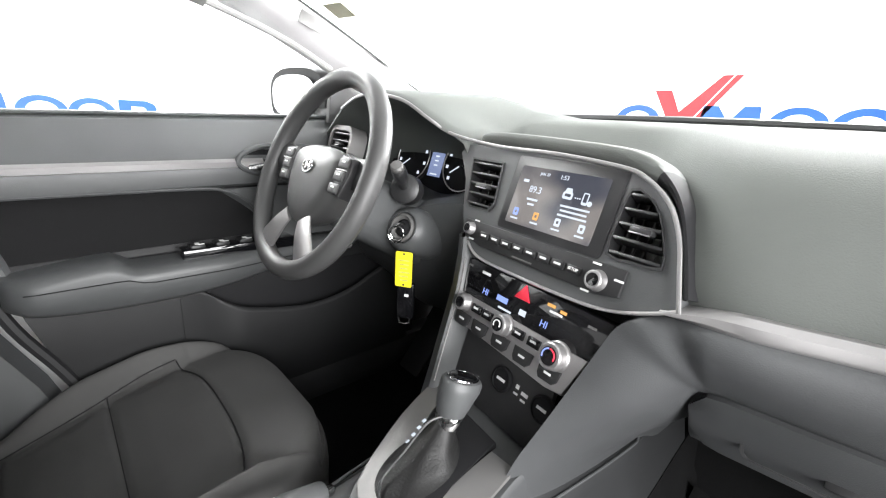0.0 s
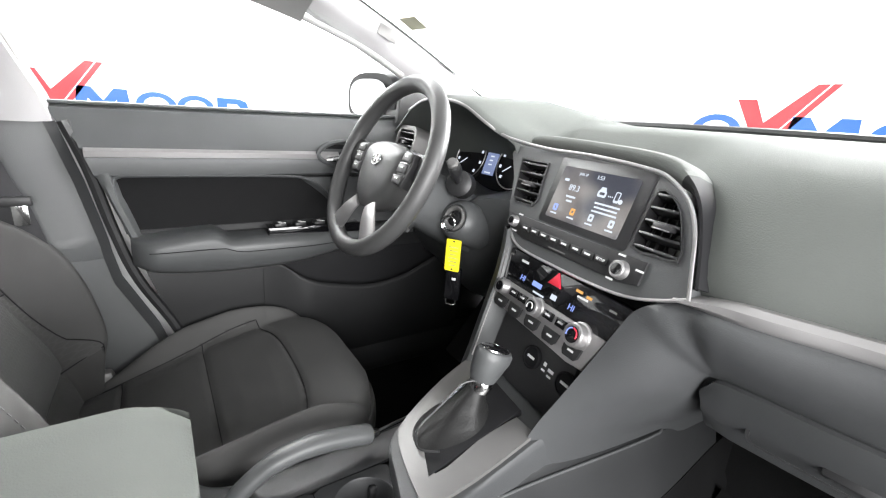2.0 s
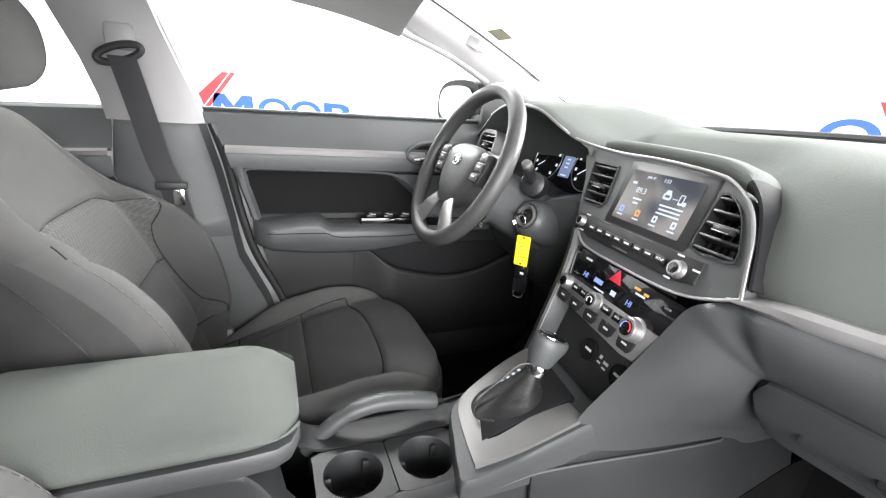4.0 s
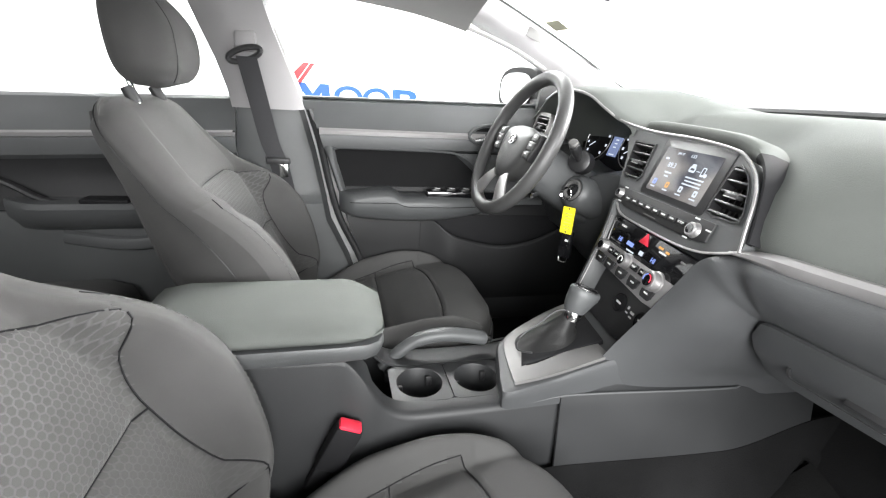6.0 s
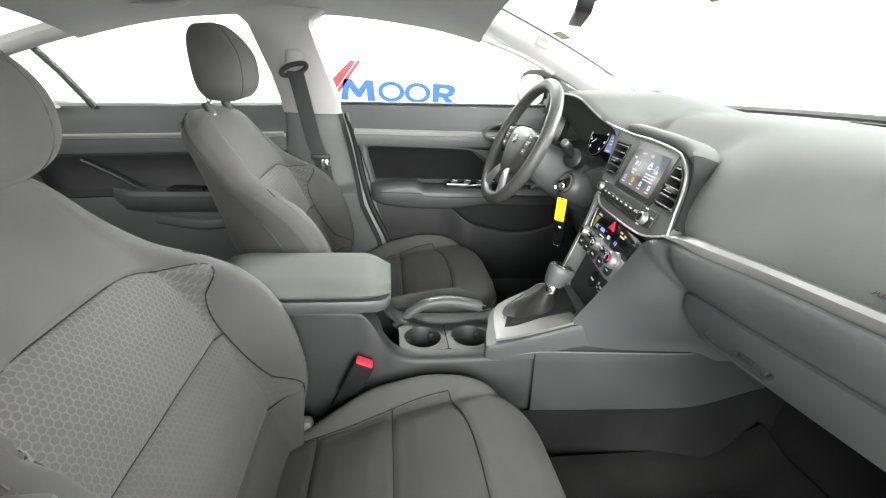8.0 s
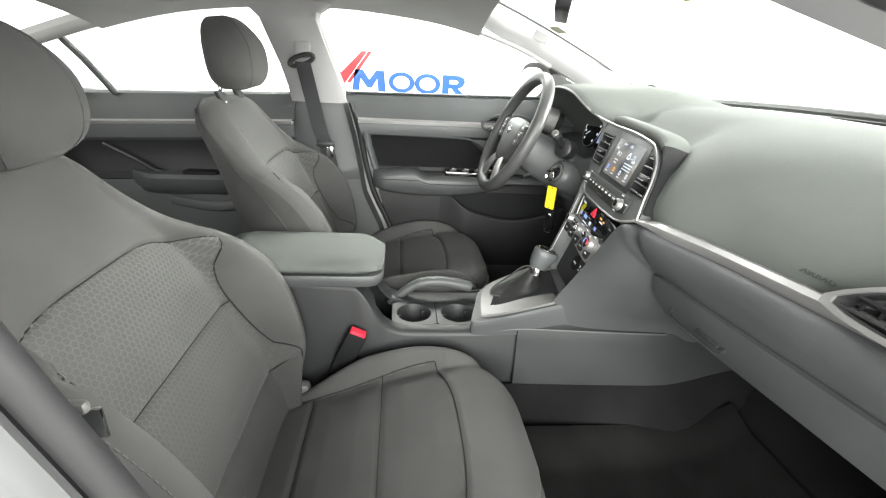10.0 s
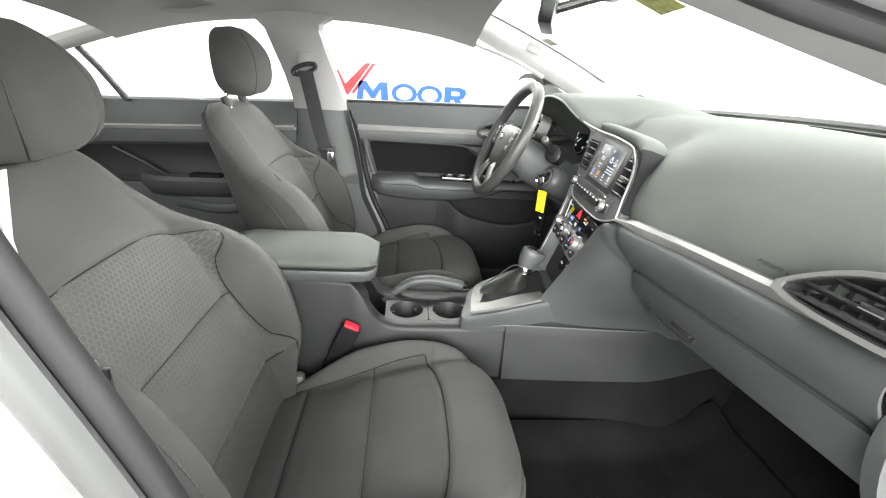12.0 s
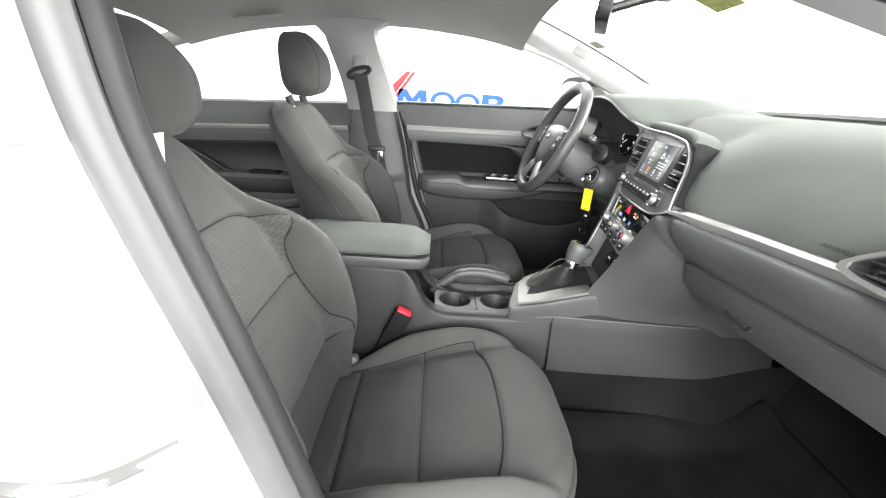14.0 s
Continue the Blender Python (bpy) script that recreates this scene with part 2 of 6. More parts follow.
def holed_plate(outer, holes, z0, z1, m=None):
    """A plate with openings of any shape through it, open at the back."""
    from mathutils.geometry import delaunay_2d_cdt
    pts, edges, loops = [], [], []
    for lp in [outer, *holes]:
        k = len(pts)
        n = len(lp)
        pts += [Vector(p) for p in lp]
        edges += [(k + i, k + (i + 1) % n) for i in range(n)]
    v2, _, f2, *_ = delaunay_2d_cdt(pts, edges, [], 1, 1e-7)

    def within(p, lp):
        c = False
        for i in range(len(lp)):
            (xa, ya), (xb, yb) = lp[i - 1], lp[i]
            if (ya > p[1]) != (yb > p[1]) and p[0] < (xb - xa) * (p[1] - ya) / (yb - ya) + xa:
                c = not c
        return c

    bm = bmesh.new()
    vs = [bm.verts.new((p.x, p.y, z1)) for p in v2]
    for f in f2:
        c = sum((v2[i] for i in f), Vector((0, 0))) / len(f)
        if not any(within(c, h) for h in holes):
            bm.faces.new([vs[i] for i in f])
    rim = [e for e in bm.edges if len(e.link_faces) == 1]
    got = bmesh.ops.extrude_edge_only(bm, edges=rim)
    bmesh.ops.translate(bm, vec=(0, 0, z0 - z1), verts=[g for g in got["geom"] if isinstance(g, bmesh.types.BMVert)])
    if m:
        bmesh.ops.transform(bm, matrix=m, verts=bm.verts)
    return bm


def lathe(profile, seg=24, m=None):
    """Turned round z: profile of (radius, z)."""
    rows = [[(r * math.cos(2 * math.pi * i / seg), r * math.sin(2 * math.pi * i / seg), z) for i in range(seg)] for r, z in profile]
    bm = sheet(rows, close_u=True, cap=True)
    if m:
        bmesh.ops.transform(bm, matrix=m, verts=bm.verts)
    return bm


def tube(path, rx, ry=None, seg=12, closed=False, up=(0, 0, 1), sizes=None, power=2.0):
    """A rod along the path; rx across, ry along 'up'; power above 2 squares its section; sizes scales it per point."""
    ry = ry or rx
    path = [Vector(p) for p in path]
    rows = []
    n = len(path)
    for i, p in enumerate(path):
        if closed:
            d = path[(i + 1) % n] - path[i - 1]
        else:
            d = path[min(i + 1, n - 1)] - path[max(i - 1, 0)]
        d.normalize()
        s = d.cross(Vector(up)).normalized()
        u = s.cross(d).normalized()
        k = sizes[i] if sizes else 1
        row = []
        for j in range(seg):
            a = 2 * math.pi * j / seg
            ca, sa = math.cos(a), math.sin(a)
            q = (abs(ca) ** power + abs(sa) ** power) ** (-1 / power)
            row.append(p + s * rx * k * ca * q + u * ry * k * sa * q)
        rows.append(row)
    if closed:
        rows.append(rows[0])
    bm = sheet(rows, close_u=True, cap=not closed)
    if closed:
        bmesh.ops.remove_doubles(bm, verts=bm.verts, dist=1e-6)
    return bm


def join(*bms):
    out = bmesh.new()
    for b in bms:
        me = bpy.data.meshes.new("tmp")
        b.to_mesh(me)
        b.free()
        out.from_mesh(me)
        bpy.data.meshes.remove(me)
    return out


def words(name, text, size, m, mat, parent, depth=0.0003):
    cu = bpy.data.curves.new(name, "FONT")
    cu.body, cu.size, cu.extrude, cu.align_x, cu.align_y = text, size, depth, "CENTER", "CENTER"
    tmp = bpy.data.objects.new("tmp", cu)
    scene.collection.objects.link(tmp)
    me = bpy.data.meshes.new_from_object(tmp.evaluated_get(bpy.context.evaluated_depsgraph_get()))
    bpy.data.objects.remove(tmp)
    bm = bmesh.new()
    bm.from_mesh(me)
    bpy.data.meshes.remove(me)
    bmesh.ops.transform(bm, matrix=m, verts=bm.verts)
    return part(name, bm, mat, parent)


def ss(a, b, x):
    t = min(1, max(0, (x - a) / (b - a)))
    return t * t * (3 - 2 * t)


def lerp_table(table, x):
    """Values by a table of (x, value...), straight between its rows."""
    if x <= table[0][0]:
        return table[0][1:]
    for a, b in zip(table, table[1:]):
        if x <= b[0]:
            t = (x - a[0]) / (b[0] - a[0])
            return tuple(p + (q - p) * t for p, q in zip(a[1:], b[1:]))
    return table[-1][1:]


def smooth_table(table, n=6):
    """The same table with rows put between along a smooth curve."""
    k = len(table[0])
    cols = []
    out = []
    for i in range(len(table) - 1):
        a, b, c, d = (np.array(table[max(i - 1, 0)]), np.array(table[i]), np.array(table[i + 1]), np.array(table[min(i + 2, len(table) - 1)]))
        for s in range(n):
            t = s / n
            v = 0.5 * (2 * b + (c - a) * t + (2 * a - 5 * b + 4 * c - d) * t * t + (3 * b - a - 3 * c + d) * t ** 3)
            out.append(tuple(float(q) for q in v))
    out.append(tuple(table[-1]))
    return out


# ---------------------------------------------------------------- studio
def studio():
    g = part("ground", prism([(-60, -60), (60, -60), (60, 60), (-60, 60)], -0.1, 0.0), FLOORPAINT)
    tagged(g, "seamless white painted studio floor", "floor", kind="structure")
    # both walls glow themselves; their brightness is put into the material
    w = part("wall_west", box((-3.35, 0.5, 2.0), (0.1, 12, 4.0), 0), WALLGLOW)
    tagged(w, "plain white studio wall, glowing in place of lamplight", "wall", kind="structure")
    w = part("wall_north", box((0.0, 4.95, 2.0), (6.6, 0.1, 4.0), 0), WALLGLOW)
    tagged(w, "plain white studio wall, glowing in place of lamplight", "wall", kind="structure")


def sign(m, s=1.0):
    """Wall sign of plain shapes: a red tick and six blue shapes, each a flat plate."""
    t = thing("wall_sign", "wall sign of a red tick and blue shapes", "sign", "studio wall signs")

    def put(name, outline, mat, z=0.006):
        part(name, prism([(x * s, y * s) for x, y in outline], 0.0, z, m), mat, t)

    def ring(cx, w, h):
        o = [(cx + w / 2 * math.cos(a), h / 2 + h / 2 * math.sin(a)) for a in np.linspace(0, 2 * math.pi, 40, endpoint=False)]
        i = [(cx + w * 0.31 * math.cos(a), h / 2 + h * 0.31 * math.sin(a)) for a in np.linspace(0, 2 * math.pi, 40, endpoint=False)]
        part("blue_shape", frame_plate([(x * s, y * s) for x, y in o], [(x * s, y * s) for x, y in i], 0.0, 0.006, m), BLUESIGN, t)

    ring(0.13, 0.30, 0.2)
    put("red_tick", [(0.22, 0.29), (0.325, 0.29), (0.39, 0.16), (0.60, 0.372), (0.655, 0.372), (0.42, 0.05), (0.36, 0.05)], REDSIGN)
    put("red_tick", [(0.665, 0.372), (0.705, 0.372), (0.485, 0.07), (0.445, 0.07)], REDSIGN)
    put("blue_shape", [(0.50, 0), (0.57, 0), (0.585, 0.12), (0.655, 0.03), (0.70, 0.03), (0.755, 0.12), (0.765, 0), (0.845, 0), (0.825, 0.2), (0.745, 0.2), (0.675, 0.11), (0.61, 0.2), (0.53, 0.2)], BLUESIGN)
    ring(1.005, 0.27, 0.2)
    ring(1.275, 0.27, 0.2)
    o = [(1.43, 0.0), (1.43, 0.2), (1.60, 0.2), (1.655, 0.18), (1.67, 0.14), (1.64, 0.09), (1.60, 0.075), (1.68, 0.0), (1.59, 0.0), (1.53, 0.07), (1.50, 0.07), (1.50, 0.0)]
    put("blue_shape", o, BLUESIGN)
    put("white_slot", [(1.505, 0.155), (1.505, 0.115), (1.58, 0.115), (1.60, 0.135), (1.58, 0.155)], WHITEMARK, 0.008)


studio()
sign(Matrix(((0, 0, 1, -3.298), (1, 0, 0, -1.090), (0, 1, 0, 0.905), (0, 0, 0, 1))), 0.89)
sign(Matrix(((1, 0, 0, -2.20), (0, 0, -1, 4.898), (0, 1, 0, 1.03), (0, 0, 0, 1))), 1.69)


# ---------------------------------------------------------------- car shell
BELTZ = [(-1.45, 0.992), (-1.14, 1.006), (-0.58, 1.033), (-0.40, 1.036), (0.2, 1.052), (0.5, 1.062)]
RAIL = smooth_table([(-1.55, -0.50, 1.02), (-1.235, -0.565, 1.157), (-0.934, -0.57, 1.249), (-0.665, -0.57, 1.290), (-0.40, -0.57, 1.304), (-0.20, -0.57, 1.295), (-0.037, -0.575, 1.275), (0.173, -0.585, 1.224), (0.32, -0.60, 1.165), (0.46, -0.615, 1.10), (0.56, -0.62, 1.05)], 5)


def shell():
    # floor pan and bulkhead
    f = part("floor", box((0, -0.25, 0.30), (1.36, 2.5, 0.04), 0), CARPET)
    tagged(f, "black carpeted car floor", "floor", kind="structure")
    rows = []
    for x in np.linspace(-0.64, 0.66, 14):
        rows.append([(x, 0.40, 0.322), (x, 0.52, 0.34), (x, 0.66, 0.42), (x, 0.76, 0.55), (x, 0.80, 0.75), (x, 0.80, 1.02)])
    b = part("bulkhead", thick(sheet(rows), 0.02), GREYCARPET)
    tagged(b, "dark grey carpeted toe board", "toe board", kind="structure")
    # roof lining, one arched sheet between the two rails
    rows = []
    for y, x, z in RAIL:
        if y > 0.06 or y < -1.13:
            continue
        row = []
        for i in range(25):
            u = -1 + 2 * i / 24
            row.append((u * 0.60, y, z + 0.012 + 0.085 * (1 - abs(u) ** 2.6) * ss(-1.7, -0.8, y)))
        rows.append(row)
    c = part("ceiling", thick(sheet(rows), 0.025), LINER)
    tagged(c, "grey woven headliner of the car roof", "headliner", kind="structure")
    rows = []
    for y, x, z in RAIL:
        if y > 0.08 or y < -1.16:
            continue
        rows.append([(u * 0.66, y, z + 0.055 + 0.09 * (1 - abs(u) ** 2.6)) for u in np.linspace(-1, 1, 17)])
    c = part("roof_panel", thick(sheet(rows), 0.01), PAINT)
    tagged(c, "white painted steel car roof", "car roof", kind="structure")
    for side in (-1, 1):
        # inner roof rail, from the rear over the doors down the windscreen post
        path = [(side * -x * 1.0, y, z) for y, x, z in RAIL if y < 0.05]
        r = part("roof_rail", tube([(p[0] + side * 0.02, p[1], p[2] + 0.02) for p in path], 0.035, 0.024, 12), LINER if side < 0 else PILLAR)
        tagged(r, "light grey trim along the roof edge", "roof rail", kind="structure")
        # windscreen post trim
        lo = [(0.02, 0.60, 1.293), (0.165, 0.62, 1.234), (0.294, 0.635, 1.180), (0.407, 0.645, 1.130), (0.52, 0.65, 1.07)]
        hi = [(-0.02, 0.575, 1.383), (0.19, 0.618, 1.316), (0.40, 0.647, 1.236), (0.60, 0.667, 1.148), (0.78, 0.680, 1.062)]
        if side > 0:
            lo = [(-0.10, 0.645, 1.255), (0.052, 0.655, 1.212), (0.198, 0.658, 1.181), (0.35, 0.665, 1.14), (0.52, 0.67, 1.09)]
            hi = [(-0.15, 0.55, 1.275), (0.029, 0.57, 1.223), (0.314, 0.585, 1.152), (0.50, 0.61, 1.105), (0.70, 0.65, 1.06)]
        lo, hi = smooth_loop(lo, 4, False), smooth_loop(hi, 4, False)
        rows = []
        for a, b in zip(lo, hi):
            row = []
            for k in range(9):
                t = k / 8
                q = a.lerp(b, t)
                bulge = 0.022 * math.sin(math.pi * t)
                row.append((side * (q.y - bulge), q.x, q.z))
            row = ([(side * (a.y + 0.03), a.x, a.z + 0.0)] if side < 0 else []) + row + [(side * (b.y + 0.03), b.x + 0.01, b.z + 0.01)]
            rows.append(row)
        p = part("windscreen_post", thick(sheet(rows), 0.012), PILLAR)
        tagged(p, "light grey plastic trim of the windscreen post", "pillar trim", kind="structure")
        if side < 0:
            p = part("windscreen_seal", tube([(side * (q.y + 0.004), q.x + 0.003, q.z + 0.003) for q in hi], 0.0035, 0.0035, 6, up=(1, 0, 0)), SEAL)
            tagged(p, "thin black seal along the windscreen post", "windscreen seal", kind="structure")
    # seals round the open passenger doorway
    seal = smooth_loop([(0.68, -0.29, 0.42), (0.70, -0.345, 0.65), (0.70, -0.40, 0.83), (0.70, -0.446, 0.966), (0.70, -0.473, 1.056), (0.695, -0.490, 1.146), (0.67, -0.52, 1.25), (0.65, -0.47, 1.32), (0.645, -0.3, 1.33), (0.655, -0.1, 1.268), (0.664, 0.05, 1.216), (0.668, 0.2, 1.186), (0.675, 0.35, 1.148), (0.685, 0.5, 1.095), (0.695, 0.62, 1.0), (0.69, 0.66, 0.8), (0.67, 0.6, 0.5), (0.66, 0.4, 0.40), (0.66, -0.2, 0.39)], 6)
    s = part("door_seal", tube(seal, 0.014, 0.016, 10, True, up=(1, 0, 0.001)), SEAL)
    tagged(s, "black rubber seal round the open doorway", "door seal", kind="structure")
    s = part("door_flange", tube([(p[0] + 0.03, p[1] + (0.01 if p[1] > 0 else -0.006), p[2] + 0.012) for p in seal], 0.016, 0.012, 10, True, up=(1, 0, 0.001)), GREYSEAL)
    tagged(s, "grey rubber edge of the door opening", "door frame", kind="structure")
    # sill under the open doorway
    s = part("door_sill", box((0.66, 0.05, 0.36), (0.10, 1.1, 0.07), 0.02), DARKPLASTIC)
    tagged(s, "black plastic sill plate of the open doorway", "door sill", kind="structure")
    for sx in (-1, 1):
        s = part("kick_panel", box((sx * 0.665, 0.66 if sx > 0 else 0.60, 0.66), (0.03, 0.34 if sx > 0 else 0.5, 0.74), 0.01), DARKPLASTIC)
        tagged(s, "black plastic side panel of the footwell", "kick panel", kind="structure")
    s = part("sill_trim", box((-0.64, -0.1, 0.38), (0.10, 1.6, 0.12), 0.02), DARKPLASTIC)
    tagged(s, "black plastic sill trim under the closed doors", "door sill", kind="structure")
    # rear wall of the cabin
    rows = []
    for x in np.linspace(-0.62, 0.62, 10):
        rows.append([(x, -1.55, 0.30), (x, -1.60, 0.70), (x, -1.62, 0.98), (x, -1.9, 1.0)])
    s = part("rear_shelf", thick(sheet(rows), 0.02), GREYCARPET)
    tagged(s, "dark carpeted shelf behind the rear seat", "parcel shelf", kind="structure")


def side_pillars():
    for side in (-1, 1):
        # lower part of the middle post, stepped towards the cabin
        rows = []
        back, out = (0.082, 0.022) if side > 0 else (0.0, 0.0)
        for z, y0, y1, x in ((0.36, -0.70, -0.20, 0.60), (0.50, -0.67, -0.245, 0.605), (0.58, -0.65, -0.27, 0.605), (0.70, -0.62, -0.325, 0.607), (0.755, -0.61, -0.335, 0.605), (0.775, -0.605, -0.34, 0.628), (0.80, -0.60, -0.345, 0.632), (0.90, -0.585, -0.365, 0.635), (1.015, -0.575, -0.395, 0.64)):
            y0, y1, x = y0 - back, y1 - back, x + out
            rows.append([(side * (x + 0.04), y0, z), (side * (x + 0.006), y0 + 0.012, z), (side * x, y0 + 0.04, z), (side * x, (y0 + y1) / 2, z), (side * x, y1 - 0.035, z), (side * (x + 0.008), y1 - 0.012, z), (side * (x + 0.05), y1, z)])
        p = part("pillar_lower", thick(sheet(rows), 0.01), PLASTIC)
        tagged(p, "dark grey plastic cover of the middle post", "pillar trim", kind="structure")
        rows = []
        for z, y0, y1, x in ((1.012, -0.575, -0.395, 0.642), (1.06, -0.582, -0.408, 0.636), (1.13, -0.60, -0.435, 0.622), (1.20, -0.625, -0.46, 0.605), (1.26, -0.645, -0.478, 0.588), (1.285, -0.67, -0.47, 0.575), (1.31, -0.72, -0.42, 0.555)):
            y0, y1, x = y0 - back, y1 - back, x + out
            rows.append([(side * (x + 0.05), y0, z), (side * (x + 0.008), y0 + 0.008, z), (side * x, y0 + 0.025, z), (side * (x - 0.004), (y0 + y1) / 2, z), (side * x, y1 - 0.022, z), (side * (x + 0.008), y1 - 0.006, z), (side * (x + 0.05), y1, z)])
        p = part("pillar_upper", thick(sheet(rows), 0.01), PILLAR)
        tagged(p, "light grey plastic upper cover of the middle post", "pillar trim", kind="structure")
        if side > 0:
            continue
        # black rubber edge along the front of the post
        p = part("pillar_seal", tube(smooth_loop([(side * 0.61, -0.185, 0.40), (side * 0.615, -0.235, 0.57), (side * 0.617, -0.295, 0.70), (side * 0.632, -0.325, 0.80), (side * 0.640, -0.352, 0.93), (side * 0.646, -0.378, 1.015)], 5, False), 0.010, 0.012, 8, up=(1, 0, 0)), SEAL)
        tagged(p, "black rubber door seal on the middle post", "door seal", kind="structure")
        p = part("window_edge", tube(smooth_loop([(side * 0.662, -0.40, 1.03), (side * 0.645, -0.432, 1.13), (side * 0.622, -0.465, 1.22), (side * 0.602, -0.482, 1.27), (side * 0.592, -0.455, 1.297), (side * 0.59, -0.34, 1.303), (side * 0.59, -0.20, 1.296), (side * 0.595, -0.03, 1.276), (side * 0.602, 0.17, 1.224), (side * 0.615, 0.30, 1.172)], 5, False), 0.007, 0.007, 8, up=(1, 0, 0)), LINER)
        tagged(p, "grey edge trim round the front side window", "window trim", kind="structure")
        # rear quarter post
        p = part("rear_post", thick(sheet([[(side * 0.60, -1.20, 1.0), (side * 0.60, -1.29, 0.99), (side * 0.57, -1.6, 0.98)], [(side * 0.59, -1.26, 1.05), (side * 0.58, -1.36, 1.05), (side * 0.55, -1.6, 1.02)], [(side * 0.565, -1.30, 1.165), (side * 0.56, -1.42, 1.14), (side * 0.53, -1.6, 1.06)]]), 0.015), LINER)
        tagged(p, "grey trim of the rear roof post", "pillar trim", kind="structure")
        if side < 0:
            d = part("quarter_divider", tube([(side * 0.60, -1.245, 1.175), (side * 0.625, -1.195, 1.10), (side * 0.645, -1.135, 1.0)], 0.010, 0.012, 8, up=(1, 0, 0)), SEAL)
            tagged(d, "black bar dividing the rear side window", "window bar", kind="structure")


def windscreen():
    rows = []
    for i in range(13):
        t = i / 12
        rows.append([(u * (0.60 + 0.06 * t), -0.03 + 0.82 * t + 0.06 * (1 - u * u) * (1 - 0.3 * t), 1.412 - 0.335 * t - 0.02 * u * u * (1 - t)) for u in np.linspace(-1, 1, 17)])
    g = part("windscreen", thick(sheet(rows), 0.004), GLASS)
    g.visible_shadow = False
    tagged(g, "clear curved windscreen glass", "windscreen", kind="structure")
    bm = tube([(u * 0.66, 0.815 + 0.05 * (1 - u * u), 1.092 + 0.014 * (1 - u * u)) for u in np.linspace(-1, 1, 25)], 0.018, 0.010, 8)
    g = part("cowl_seal", bm, SEAL)
    tagged(g, "black rubber strip below the windscreen", "windscreen seal", kind="structure")


shell()
side_pillars()
windscreen()


# ---------------------------------------------------------------- doors
def front_door():
    d = thing("front_door", "closed driver's door with grey panel and silver strip", "car door", "car doors", at=(-0.66, 0.1, 0.36))
    REAR_EDGE = [(0.40, -0.170), (0.568, -0.235), (0.661, -0.265), (0.788, -0.300), (0.899, -0.334), (1.01, -0.370), (1.03, -0.40), (1.1, -0.41)]

    def skin(profile, mat, name, y0, y1, label="", n=24):
        rows = []
        for t in np.linspace(0, 1, n):
            row = []
            for x, z in profile:
                ys_ = max(y0, lerp_table(REAR_EDGE, z)[0])
                y = ys_ + (y1 - ys_) * t
                row.append((x, y, z + (0.03 * (y + 0.1) if z > 1.0 else 0.012 * (y + 0.1))))
            rows.append(row)
        return part(name, thick(sheet(rows), 0.006), mat, d, label)

    skin([(-0.70, 1.050), (-0.672, 1.052), (-0.655, 1.046), (-0.645, 1.02), (-0.628, 0.985), (-0.618, 0.972)], PLASTIC, "upper_panel", -0.40, 0.56)
    skin([(-0.620, 0.956), (-0.618, 0.945), (-0.622, 0.925), (-0.634, 0.918)], PLASTIC, "middle_band", -0.385, 0.56)
    skin([(-0.630, 0.922), (-0.638, 0.905), (-0.642, 0.86), (-0.640, 0.815), (-0.634, 0.78)], DOORCLOTH, "recessed_insert", -0.385, 0.50, "black cloth-covered recess above the armrest")
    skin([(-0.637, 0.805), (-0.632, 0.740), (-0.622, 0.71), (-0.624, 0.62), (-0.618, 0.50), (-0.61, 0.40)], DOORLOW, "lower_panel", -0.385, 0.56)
    # band that frames the recess at its rear end
    rows = []
    for z in np.linspace(0.922, 0.715, 14):
        ya, yb = lerp_table(REAR_EDGE, z)[0] + 0.002, max(-0.318 + 0.13 * (0.916 - z), lerp_table(REAR_EDGE, z)[0] + 0.014)
        rows.append([(-0.640, ya, z), (-0.622, ya + 0.002, z), (-0.6185, ya + (yb - ya) * 0.4, z), (-0.6185, ya + (yb - ya) * 0.8, z), (-0.624, yb, z), (-0.640, yb + 0.006, z)])
    part("rear_band", thick(sheet(rows), 0.004), PLASTIC, d)
    # recess outline with its rounded front end
    path = smooth_loop([(-0.622, -0.302, 0.80), (-0.622, -0.312, 0.86), (-0.622, -0.316, 0.902), (-0.622, -0.305, 0.916), (-0.622, -0.26, 0.918), (-0.622, 0.0, 0.917), (-0.622, 0.06, 0.908), (-0.622, 0.10, 0.885), (-0.622, 0.130, 0.845), (-0.620, 0.15, 0.80)], 6, False)
    part("recess_edge", tube(path, 0.004, 0.005, 8, up=(1, 0, 0)), PLASTIC, d)
    rows = []
    for k in range(13):
        t = k / 12
        z = 0.915 - 0.12 * t
        y = 0.045 + 0.105 * math.sin(t * math.pi / 2)
        rows.append([(-0.634, y, z), (-0.624, y + 0.012, z), (-0.620, y + 0.05, z), (-0.620, 0.5, z)])
    part("front_band", thick(sheet(rows), 0.004), PLASTIC, d)
    # silver strip ending in the door handle bowl
    bm = sheet([[(-0.6155, y, 0.974 + 0.012 * (y + 0.1)), (-0.608, y, 0.968 + 0.012 * (y + 0.1)), (-0.610, y, 0.957 + 0.012 * (y + 0.1)), (-0.618, y, 0.954 + 0.012 * (y + 0.1))] for y in np.linspace(-0.352, 0.135, 20)])
    part("silver_strip", thick(bm, 0.004), SILVER, d, "satin silver strip")
    bowl = smooth_loop([(-0.612, 0.085, 0.965), (-0.612, 0.10, 0.99), (-0.615, 0.15, 1.003), (-0.618, 0.24, 1.0), (-0.618, 0.27, 0.97), (-0.615, 0.22, 0.95), (-0.612, 0.13, 0.945)], 6)
    part("handle_bowl", tube(bowl, 0.006, 0.007, 8, True, up=(1, 0, 0)), PLASTIC, d)
